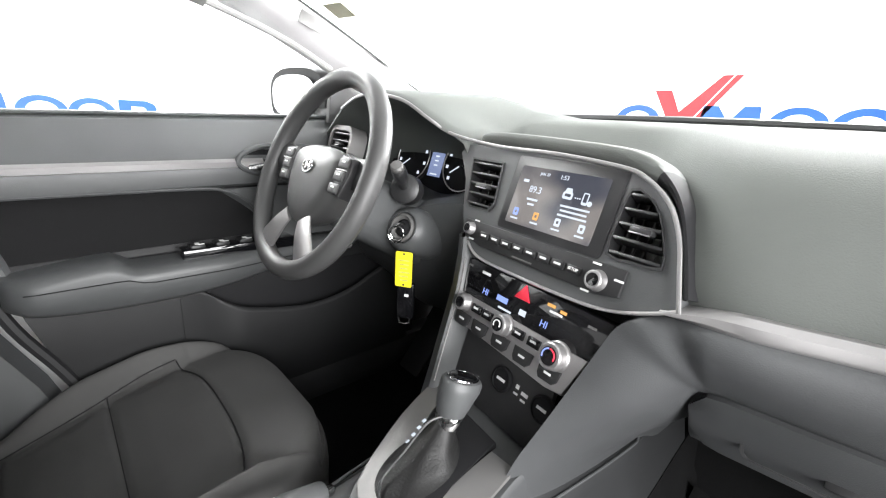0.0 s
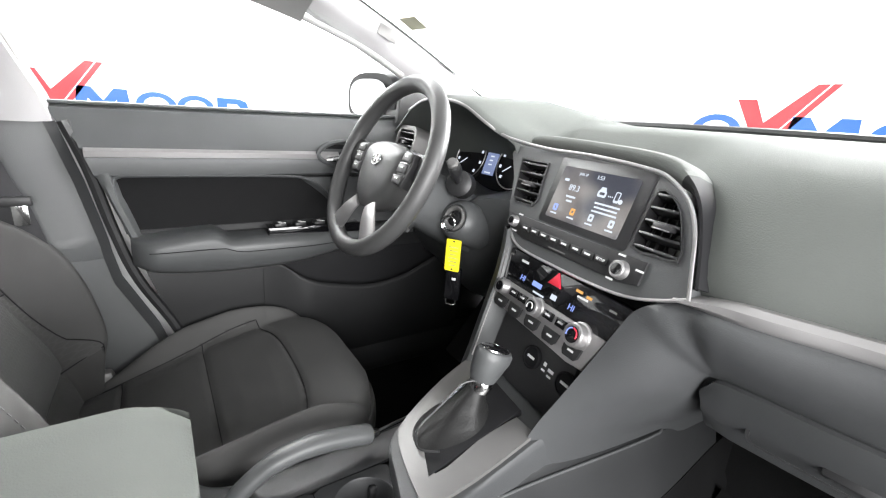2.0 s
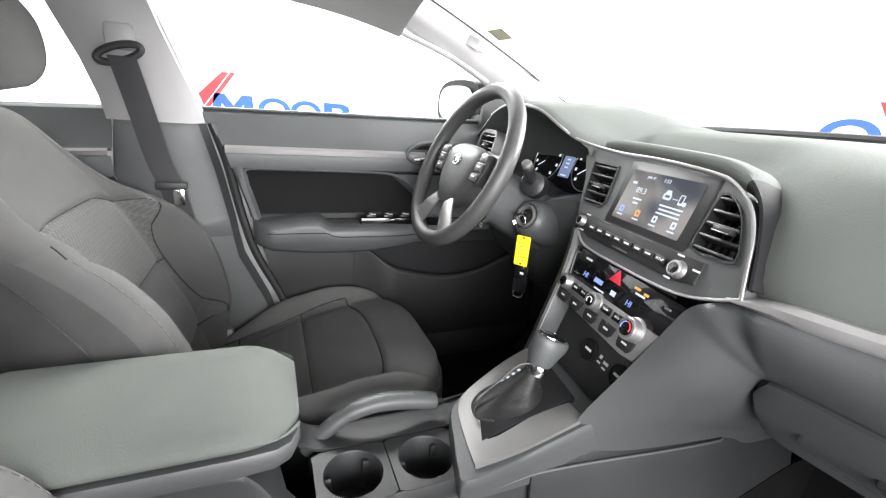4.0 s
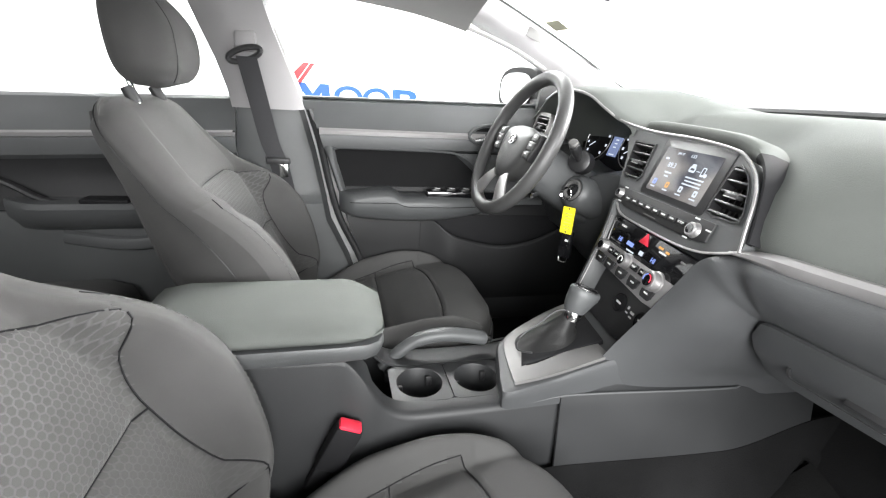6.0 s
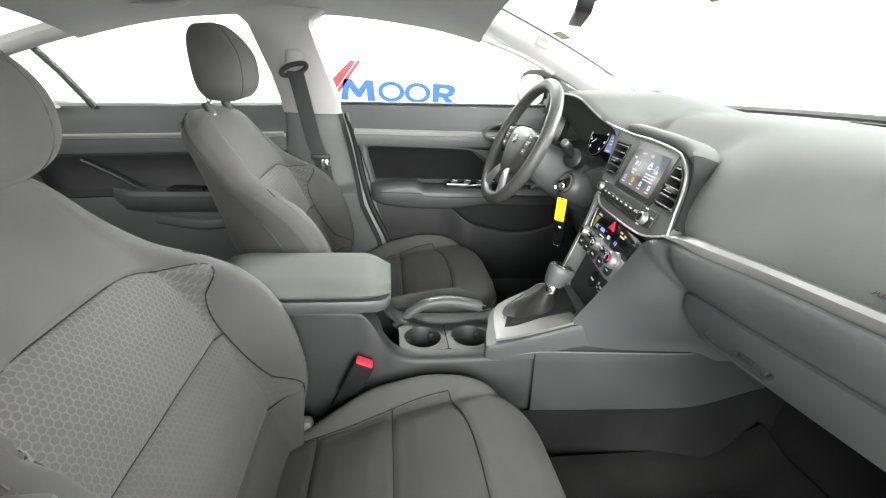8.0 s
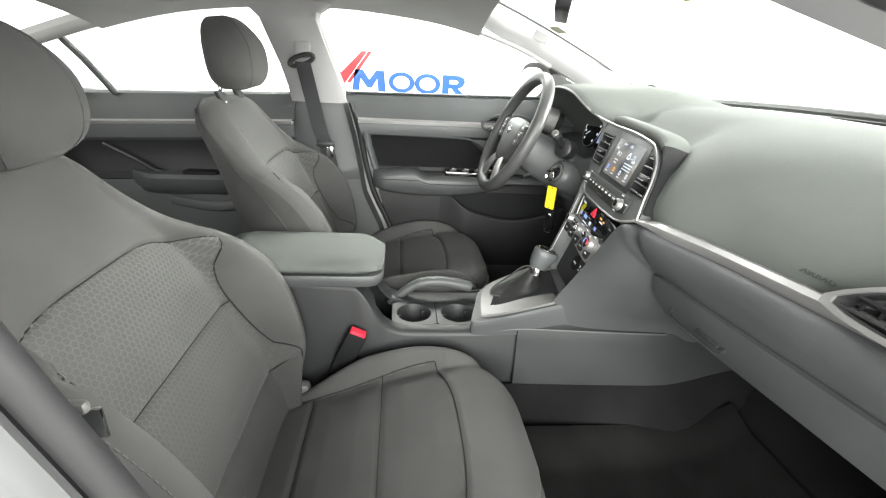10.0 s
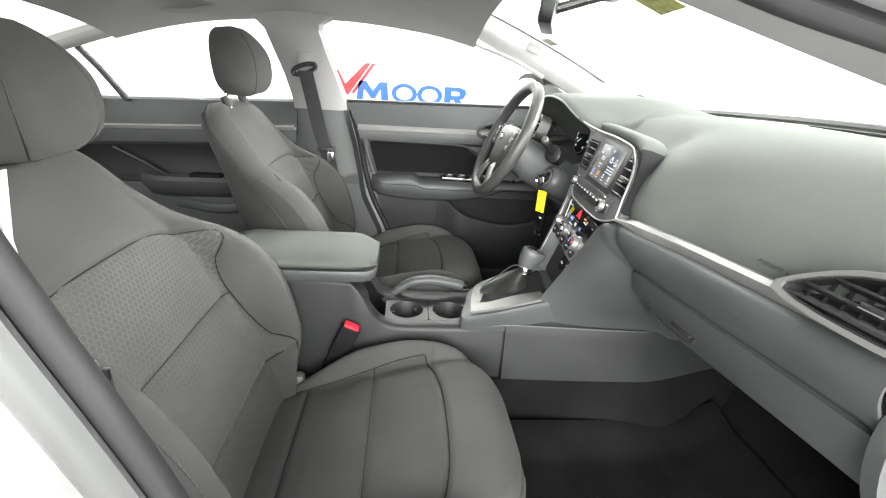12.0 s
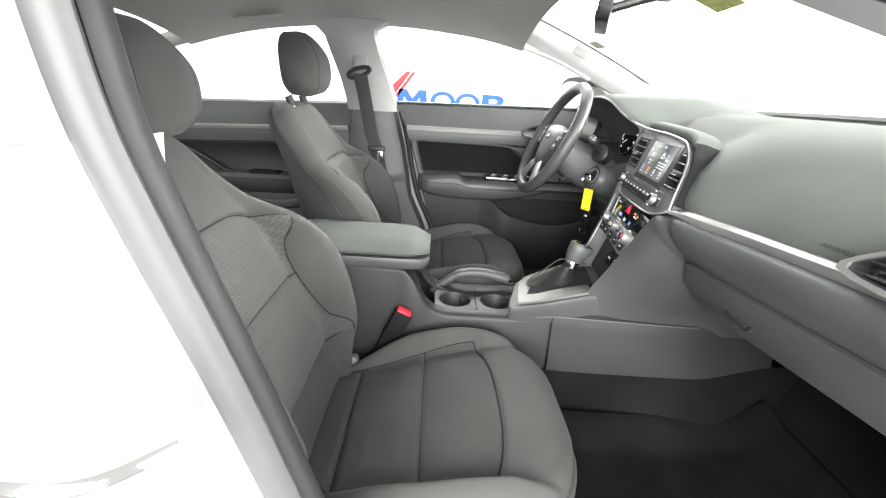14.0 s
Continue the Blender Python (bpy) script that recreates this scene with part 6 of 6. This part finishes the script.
    S, Nn = Vector((0, -math.sin(A), math.cos(A))), Vector((0, math.cos(A), math.sin(A)))
    S0, LEN, REAR = -0.09, 0.575, -0.118
    NX, NY = 150, 160

    def bw(s):
        return lerp_table(WIDTH, s)[0]

    def top_edge(x):
        return 0.372 - 0.058 * (abs(x) / 0.198) ** 4.5

    def xi(s):
        return 0.181 + 0.016 * (1 - ss(0.0, 0.16, s)) + 0.017 * ss(0.20, 0.32, s)

    def back(x, s):
        ax = abs(x)
        w = bw(s)
        a, c = lerp_table(MIDDLE, s)[0], lerp_table(CREST, s)[0]
        h = a + (c - a) * ss(min(xi(s), w * 0.75) - 0.012, w - 0.046, ax)
        h -= 0.012 * (ax / 0.2) ** 2 * ss(0.36, 0.5, s)
        dx, ds = max(0, w - ax), max(0, LEN - s)
        qx, qy = max(0, 1 - dx / 0.046), max(0, 1 - ds / 0.045)
        h -= 0.036 * (1 - math.sqrt(max(0, 1 - min(1, qx * qx + qy * qy))))
        g = 1e9
        if s < top_edge(x) + 0.01:
            g = min(g, abs(ax - xi(s)))
        if ax < xi(s):
            g = min(g, abs(s - top_edge(x)) * 1.6, abs(s - 0.196), abs(s - 0.020))
        h -= 0.0065 * math.exp(-(g / 0.0055) ** 2)
        if ax < xi(s) and s < top_edge(x):
            h += 0.005 * min(1, g / 0.05) - 0.002
        h += 0.0010 * math.sin(27 * x + 11 * s + 2 * cx) * math.sin(19 * s - 13 * x)
        return h

    def bpos(i, j):
        s = S0 + (LEN - S0) * j / NY
        x = bw(s) * (-1 + 2 * i / NX)
        return B + Vector((x, 0, 0)) + S * s + Nn * back(x, s), x, s

    main, ins, low, low2 = bmesh.new(), bmesh.new(), bmesh.new(), bmesh.new()
    grids.clear()
    uvl = ins.loops.layers.uv.new()
    for i in range(NX):
        for j in range(NY):
            q = [(i, j), (i + 1, j), (i + 1, j + 1), (i, j + 1)]
            ps = [bpos(*c) for c in q]
            mx, ms = sum(p[1] for p in ps) / 4, sum(p[2] for p in ps) / 4
            hexed = abs(mx) < xi(ms) and 0.020 < ms < top_edge(mx)
            side_bolster = abs(mx) > xi(ms) and ms < 0.352
            bm = ins if hexed else ((low if mx < 0 else low2) if side_bolster else main)
            f = bm.faces.new([vert(bm, c, p[0]) for c, p in zip(q, ps)])
            if hexed:
                for lp, p in zip(f.loops, ps):
                    lp[uvl].uv = (p[1], p[2] - 0.1)
    # sides and rounded rear edge
    loop = [(0, j) for j in range(0, NY + 1)] + [(i, NY) for i in range(1, NX + 1)] + [(NX, j) for j in range(NY - 1, -1, -1)]
    prev, shoulder = None, {-1: [], 1: []}
    for c in loop:
        p, x, s = bpos(*c)
        n0 = back(x, s)
        base = p - Nn * n0
        pull = Vector((-x, 0, 0)) * 0.05
        down = S * (0.012 * ss(LEN - 0.05, LEN, s))
        col = [main.verts.new(p)]
        for k, inn in ((0.12, -0.15), (0.30, 0.2), (0.55, 0.9), (0.80, 1.6), (0.93, 2.6), (1.0, 4.2)):
            col.append(main.verts.new(base + Nn * (n0 + (REAR - n0) * k) + pull * inn - down * inn))
        if prev:
            for m_ in range(len(col) - 1):
                main.faces.new((prev[m_], col[m_], col[m_ + 1], prev[m_ + 1]))
        prev = col
        if c[0] in (0, NX) and s > 0.05:
            shoulder[-1 if c[0] == 0 else 1].append(base + Nn * (n0 + (REAR - n0) * 0.30) + pull * 0.2 + Vector((0.0008 if x > 0 else -0.0008, 0, 0)))
    part("backrest", main, FABRIC, d, sharp=75)
    part("bolster", low, VINYL, d, "smooth charcoal vinyl side bolster", sharp=70)
    part("bolster", low2, VINYL, d, "smooth charcoal vinyl side bolster", sharp=70)
    part("backrest_insert", ins, INSERT, d, "charcoal cloth with a fine honeycomb weave", sharp=70)
    for line in shoulder.values():
        part("shoulder_seam", tube(line[::3], 0.0010, 0.0010, 5, up=(1, 0, 0)), DARKPLASTIC, d)

    def on_back(x, s, up=0.0):
        return B + Vector((x, 0, 0)) + S * s + Nn * (back(x, s) + up)

    def on_cushion(x, y, up=0.0):
        return Vector((cx + x, oy + y, cushion(x, y) + up))

    lines = [[on_back(sd * xi(-0.06 + 0.37 * k / 40), -0.06 + 0.37 * k / 40) for k in range(41)] for sd in (-1, 1)]
    lines += [[on_back(x, top_edge(x)) for x in np.linspace(-0.197, 0.197, 40)]]
    lines += [[on_back(x, sv_) for x in np.linspace(-xi(sv_), xi(sv_), 30)] for sv_ in (0.196, 0.020)]
    lines += [[on_back(sd * x, 0.352 - 0.02 * k / 10) for k, x in enumerate(np.linspace(0.200, 0.216, 11))] for sd in (-1, 1)]
    lines += [[on_cushion(sd * side_seam(y), y) for y in np.linspace(-0.23, insert_edge(0.198), 40)] for sd in (-1, 1)]
    lines += [[on_cushion(x, insert_edge(x)) for x in np.linspace(-0.197, 0.197, 50)]]
    lines += [[on_cushion(x, yv) for x in np.linspace(-side_seam(yv), side_seam(yv), 30)] for yv in (0.0, -0.148)]
    for ln in lines:
        part("seam", tube(ln, 0.0013, 0.0013, 5), PITCH, d)
    rows = []
    for j in range(0, 21):
        s = S0 + (LEN * 0.975 - S0) * j / 20
        rows.append([B + Vector((bw(s) * 0.84 * u, 0, 0)) + S * s + Nn * (REAR + 0.002 - 0.014 * (1 - u * u)) for u in np.linspace(-1, 1, 9)])
    part("back_panel", thick(sheet(rows), 0.005), FABRIC, d)
    # stitched lines along the bolsters
    for sd in (-1, 1):
        for j in range(34):
            s = -0.02 + 0.34 * j / 33
            a, b = on_back(sd * (bw(s) - 0.020), s, 0.0006), on_back(sd * (bw(s + 0.006) - 0.020), s + 0.006, 0.0006)
            part("stitch", tube([a, b], 0.0009, 0.0009, 5), SEAM, d)
        part("recliner_cover", box((cx + sd * 0.198, oy - 0.195, 0.462 + dz), (0.028, 0.070, 0.045), 0.012), DIMSILVER, d)
    # headrest, more upright than the backrest
    R = radians(7)
    U, Fw = Vector((0, -math.sin(R), math.cos(R))), Vector((0, math.cos(R), math.sin(R)))
    hc = B + S * 0.645 + Nn * 0.0 + Vector((0, head[0], head[1]))
    n = 40

    def head_ring(v):
        prof = max(0.0, 1 - abs(v) ** 3.4) ** (1 / 2.5)
        w = 0.138 * (1 - 0.20 * ss(-0.2, 1.0, v)) * prof
        t = 0.058 * (1 - 0.22 * ss(0.0, 1, v)) * prof
        return max(w, 0.002), max(t, 0.002)

    def head_point(v, a):
        w, t = head_ring(v)
        ca, sa = math.cos(a), math.sin(a)
        q = (abs(ca) ** 2.7 + abs(sa) ** 2.7) ** (-1 / 2.7)
        return hc + Vector((w * ca * q, 0, 0)) + Fw * (t * sa * q + 0.008 * (1 - v * v) - 0.012 * abs(ca) ** 2 - 0.010 * ss(0, 1, v)) + U * 0.092 * v

    rows = [[head_point(-1 + 2 * j / 24, 2 * math.pi * i / n) for i in range(n)] for j in range(25)]
    hr = part("headrest", sheet(rows, close_u=True, cap=True), FABRIC, d, "padded charcoal cloth headrest", sharp=80)
    for sd in (-1, 1):
        b0 = B + S * (LEN - 0.035) - Nn * 0.055 + Vector((sd * 0.065, 0, 0))
        part("headrest_post", tube([b0, b0 + S * 0.10 + Nn * 0.02], 0.005, 0.005, 12, up=(1, 0, 0)), CHROME if sd * cx < 0 else DARKPLASTIC, hr)
        part("post_collar", tube([b0 + S * 0.010, b0 + S * 0.042], 0.012, 0.010, 12, up=(1, 0, 0)), DARKPLASTIC, hr)
        edge = [head_point(-1 + 2 * j / 24, radians(90 - sd * 30)) for j in range(1, 24)]
        part("headrest_seam", tube(edge, 0.0010, 0.0010, 5), DARKPLASTIC, hr)
    return d


seat(-0.378, -0.195, "charcoal cloth driver's seat with bolsters and headrest", 24, 0.042, (0.010, 0.012))
seat(0.352, -0.235, "charcoal cloth passenger seat with honeycomb backrest insert", 27, 0.0, (0.032, -0.018))


# ---------------------------------------------------------------- belts and loose parts
def belts():
    d = thing("seat_belt", "black seat belt hanging on the middle post", "seat belt", "seat belts", at=(-0.62, -0.5, 0.8))
    web = [(-0.585, -0.520, 1.135), (-0.600, -0.505, 1.05), (-0.606, -0.482, 0.93), (-0.600, -0.462, 0.875), (-0.598, -0.45, 0.82), (-0.60, -0.43, 0.70), (-0.60, -0.42, 0.52)]
    rows = []
    for p in smooth_loop(web, 5, False):
        rows.append([(p.x, p.y - 0.024, p.z), (p.x + 0.002, p.y, p.z), (p.x, p.y + 0.024, p.z)])
    part("webbing", thick(sheet(rows), 0.003), BELT, d)
    part("guide_loop", tube([(-0.588 + 0.004 * math.sin(a), -0.525 + 0.038 * math.cos(a), 1.140 + 0.014 * math.sin(a) + 0.012 * math.cos(a)) for a in np.linspace(0, 2 * math.pi, 28, endpoint=False)], 0.007, 0.007, 8, True, up=(1, 0, 0)), DARKPLASTIC, d, "black belt guide loop")
    part("guide_cover", box((-0.598, -0.522, 1.172), (0.022, 0.052, 0.05), 0.014), PILLAR, d, "light grey belt anchor cover")
    part("tongue", box((-0.592, -0.461, 0.878), (0.012, 0.062, 0.018), 0.004), DARKPLASTIC, d)
    part("tongue_blade", box((-0.590, -0.448, 0.853), (0.004, 0.022, 0.036), 0.001), CHROME, d, "steel belt tongue")
    # passenger side: belt and its tongue by the post
    p2 = thing("seat_belt", "black seat belt with tongue beside the passenger seat", "seat belt", "seat belts", at=(0.62, -0.5, 0.8))
    rows = []
    for p in smooth_loop([(0.62, -0.640, 1.135), (0.63, -0.62, 1.0), (0.632, -0.59, 0.86), (0.63, -0.56, 0.72), (0.62, -0.54, 0.52)], 5, False):
        rows.append([(p.x, p.y - 0.024, p.z), (p.x - 0.002, p.y, p.z), (p.x, p.y + 0.024, p.z)])
    part("webbing", thick(sheet(rows), 0.003), BELT, p2)
    part("tongue", box((0.610, -0.500, 0.850), (0.012, 0.040, 0.014), 0.006), DIMSILVER, p2)
    part("tongue_blade", box((0.606, -0.484, 0.828), (0.005, 0.022, 0.035), 0.002), CHROME, p2)
    # buckle by the passenger seat
    b = thing("belt_buckle", "black belt buckle with a red release button", "belt buckle", at=(0.115, -0.275, 0.5))
    m = Matrix.Translation((0.113, -0.304, 0.562)) @ Matrix.Rotation(radians(-24), 4, "X") @ Matrix.Rotation(radians(4), 4, "Y")
    part("housing", box((0, 0, -0.016), (0.027, 0.044, 0.092), 0.006, m), PITCH, b)
    part("release_button", box((0, 0, 0.0275), (0.022, 0.037, 0.014), 0.004, m), RED, b, "red release button")
    part("stalk", box((0, -0.004, -0.085), (0.016, 0.030, 0.06), 0.004, m), PITCH, b)
    b2 = thing("belt_buckle", "black belt buckle beside the driver's seat", "belt buckle", at=(-0.12, -0.3, 0.5))
    part("housing", box((-0.118, -0.33, 0.55), (0.024, 0.04, 0.07), 0.006), DARKPLASTIC, b2)


def rear_bench():
    d = thing("rear_bench", "dark charcoal cloth rear bench seat", "rear seat", at=(0, -1.15, 0.33))
    rows = []
    for y, z in ((-0.86, 0.40), (-0.84, 0.50), (-0.86, 0.545), (-0.92, 0.565), (-1.05, 0.56), (-1.22, 0.54)):
        rows.append([(x, y, z - 0.02 * (abs(x) / 0.58) ** 6) for x in np.linspace(-0.58, 0.58, 24)])
    part("cushion", thick(sheet(rows), 0.02), FABRIC, d, sharp=70)
    rows = []
    for y, z in ((-1.20, 0.52), (-1.22, 0.62), (-1.29, 0.80), (-1.36, 0.94), (-1.41, 0.985), (-1.47, 0.97)):
        rows.append([(x, y - 0.02 * math.cos(x * 9), z) for x in np.linspace(-0.58, 0.58, 30)])
    part("backrest", thick(sheet(rows), 0.03), FABRIC, d, sharp=70)


def mats():
    for cx, lab in ((0.40, "black carpet mat in the passenger footwell"), (-0.40, "black carpet mat in the driver's footwell")):
        rows = []
        for y in np.linspace(0.02, 0.60, 18):
            w0, w1 = cx - 0.195, cx + 0.20
            z = 0.345 + 0.10 * ss(0.40, 0.66, y) ** 1.5
            rows.append([(x, y, z + 0.045 * (1 - ss(0.205, 0.29, abs(x))) * (1 - 0.5 * ss(0.4, 0.6, y)) + 0.002 * math.sin(11 * x + 7 * y)) for x in np.linspace(w0, w1, 30)])
        m = part("floor_mat", thick(sheet(rows), 0.006), CARPET)
        tagged(m, lab, "floor mat", "floor mats")
    # pedals
    for x, w, z in ((-0.30, 0.045, 0.46), (-0.40, 0.07, 0.50)):
        p = thing("pedal", "black rubber-faced pedal under the dashboard", "pedal", "pedals", at=(x, 0.6, z))
        part("pad", box((0, 0, 0), (w, 0.02, 0.09), 0.006, Matrix.Translation((x, 0.58, z)) @ Matrix.Rotation(radians(-25), 4, "X")), SEAL, p)
        part("arm", tube([(x, 0.60, z + 0.02), (x, 0.66, z + 0.14), (x, 0.70, z + 0.28)], 0.008, 0.01, 8, up=(1, 0, 0)), DARKPLASTIC, p)
    # dead pedal
    t = thing("foot_rest", "black plastic foot rest beside the pedals", "foot rest", at=(-0.53, 0.55, 0.4))
    part("pad", box((0, 0, 0), (0.09, 0.02, 0.22), 0.008, Matrix.Translation((-0.53, 0.56, 0.43)) @ Matrix.Rotation(radians(-40), 4, "X")), DARKPLASTIC, t)


def overhead():
    d = thing("rear_view_mirror", "black rear-view mirror on the windscreen", "mirror", at=(0.0, 0.2, 1.30))
    m = Matrix.Translation((-0.005, 0.095, 1.285)) @ Matrix.Rotation(radians(-19), 4, "Z") @ Matrix.Rotation(radians(84), 4, "X")
    part("housing", prism(rr(0, 0, 0.235, 0.062, 0.026), -0.026, 0.0, m, 0.006), DARKPLASTIC, d)
    part("mirror_glass", prism(rr(0, 0, 0.225, 0.053, 0.022), 0.0, 0.0015, m), MIRROR, d)
    part("stem", tube([(0.0, 0.12, 1.292), (0.01, 0.18, 1.312), (0.015, 0.225, 1.325)], 0.010, 0.012, 10, up=(1, 0, 0)), DARKPLASTIC, d)
    part("foot", box((0.005, 0.225, 1.336), (0.12, 0.09, 0.028), 0.01), DARKPLASTIC, d)
    v = thing("sun_visor", "light grey folded sun visor under the roof", "sun visor", at=(-0.33, 0.0, 1.36))
    part("board", box((0, 0, 0), (0.36, 0.15, 0.016), 0.007, Matrix.Translation((-0.32, -0.035, 1.352)) @ Matrix.Rotation(radians(-10), 4, "X")), PILLAR, v)
    part("label_card", box((0, 0, 0), (0.06, 0.05, 0.001), 0, Matrix.Translation((-0.38, -0.035, 1.343)) @ Matrix.Rotation(radians(-10), 4, "X")), WHITEMARK, v)
    g = thing("grab_handle", "light grey grab handle above the rear door", "grab handle", at=(-0.50, -0.85, 1.29))
    part("bar", tube(smooth_loop([(-0.525, -0.94, 1.298), (-0.505, -0.92, 1.278), (-0.50, -0.85, 1.274), (-0.505, -0.78, 1.288), (-0.525, -0.76, 1.31)], 6, False), 0.010, 0.008, 10), PILLAR, g)
    for y, z in ((-0.94, 1.298), (-0.76, 1.312)):
        part("mount", box((-0.53, y, z), (0.03, 0.045, 0.02), 0.008), PILLAR, g)
    # moulded label on the windscreen post
    s = Matrix.Translation((-0.602, 0.250, 1.260)) @ Matrix.Rotation(radians(-7), 4, "Z") @ Matrix.Rotation(radians(-21), 4, "X") @ Matrix.Rotation(radians(82), 4, "Y")
    p = part("post_label", box((0, 0, 0), (0.028, 0.05, 0.002), 0.0008, s), DIMSILVER)
    tagged(p, "small grey moulded label on the windscreen post", "label")
    # stickers on the glass
    s = Matrix.Translation((-0.540, 0.283, 1.280)) @ Matrix.Rotation(radians(12), 4, "Z") @ Matrix.Rotation(radians(-21), 4, "X")
    p = part("windscreen_sticker", box((0, 0, 0), (0.055, 0.045, 0.001), 0, s), STICKER)
    tagged(p, "faded tan paper sticker on the windscreen", "sticker", "windscreen stickers")
    s = Matrix.Translation((0.12, 0.27, 1.300)) @ Matrix.Rotation(radians(-6), 4, "Z") @ Matrix.Rotation(radians(-21), 4, "X")
    p = part("windscreen_sticker", box((0, 0, 0), (0.10, 0.075, 0.001), 0, s), OLIVE)
    tagged(p, "olive printed paper sticker on the windscreen", "sticker", "windscreen stickers")
    s = Matrix.Translation((-0.545, 0.64, 1.135)) @ Matrix.Rotation(radians(-21), 4, "X")
    p = part("number_plaque", box((0, 0, 0), (0.04, 0.02, 0.002), 0, s), INK)
    tagged(p, "small dark plate at the foot of the windscreen", "plaque")
    w = thing("wiper", "black windscreen wiper arm outside the glass", "wiper", at=(0, 0.85, 1.1))
    part("arm", tube([(-0.10, 0.885, 1.098), (0.05, 0.895, 1.093), (0.35, 0.86, 1.085), (0.55, 0.82, 1.075)], 0.008, 0.006, 8), SEAL, w)
    part("pivot", box((-0.10, 0.885, 1.102), (0.03, 0.03, 0.014), 0.004), DARKPLASTIC, w)
    b = part("bonnet", thick(sheet([[(x, y, z - 0.05 * (abs(x) / 0.75) ** 3) for x in np.linspace(-0.75, 0.75, 12)] for y, z in ((0.92, 1.055), (1.2, 1.02), (1.6, 0.95), (1.95, 0.80), (2.05, 0.6))]), 0.01), PAINT)
    tagged(b, "white painted car bonnet", "bonnet", kind="structure")


belts()
rear_bench()
mats()
overhead()
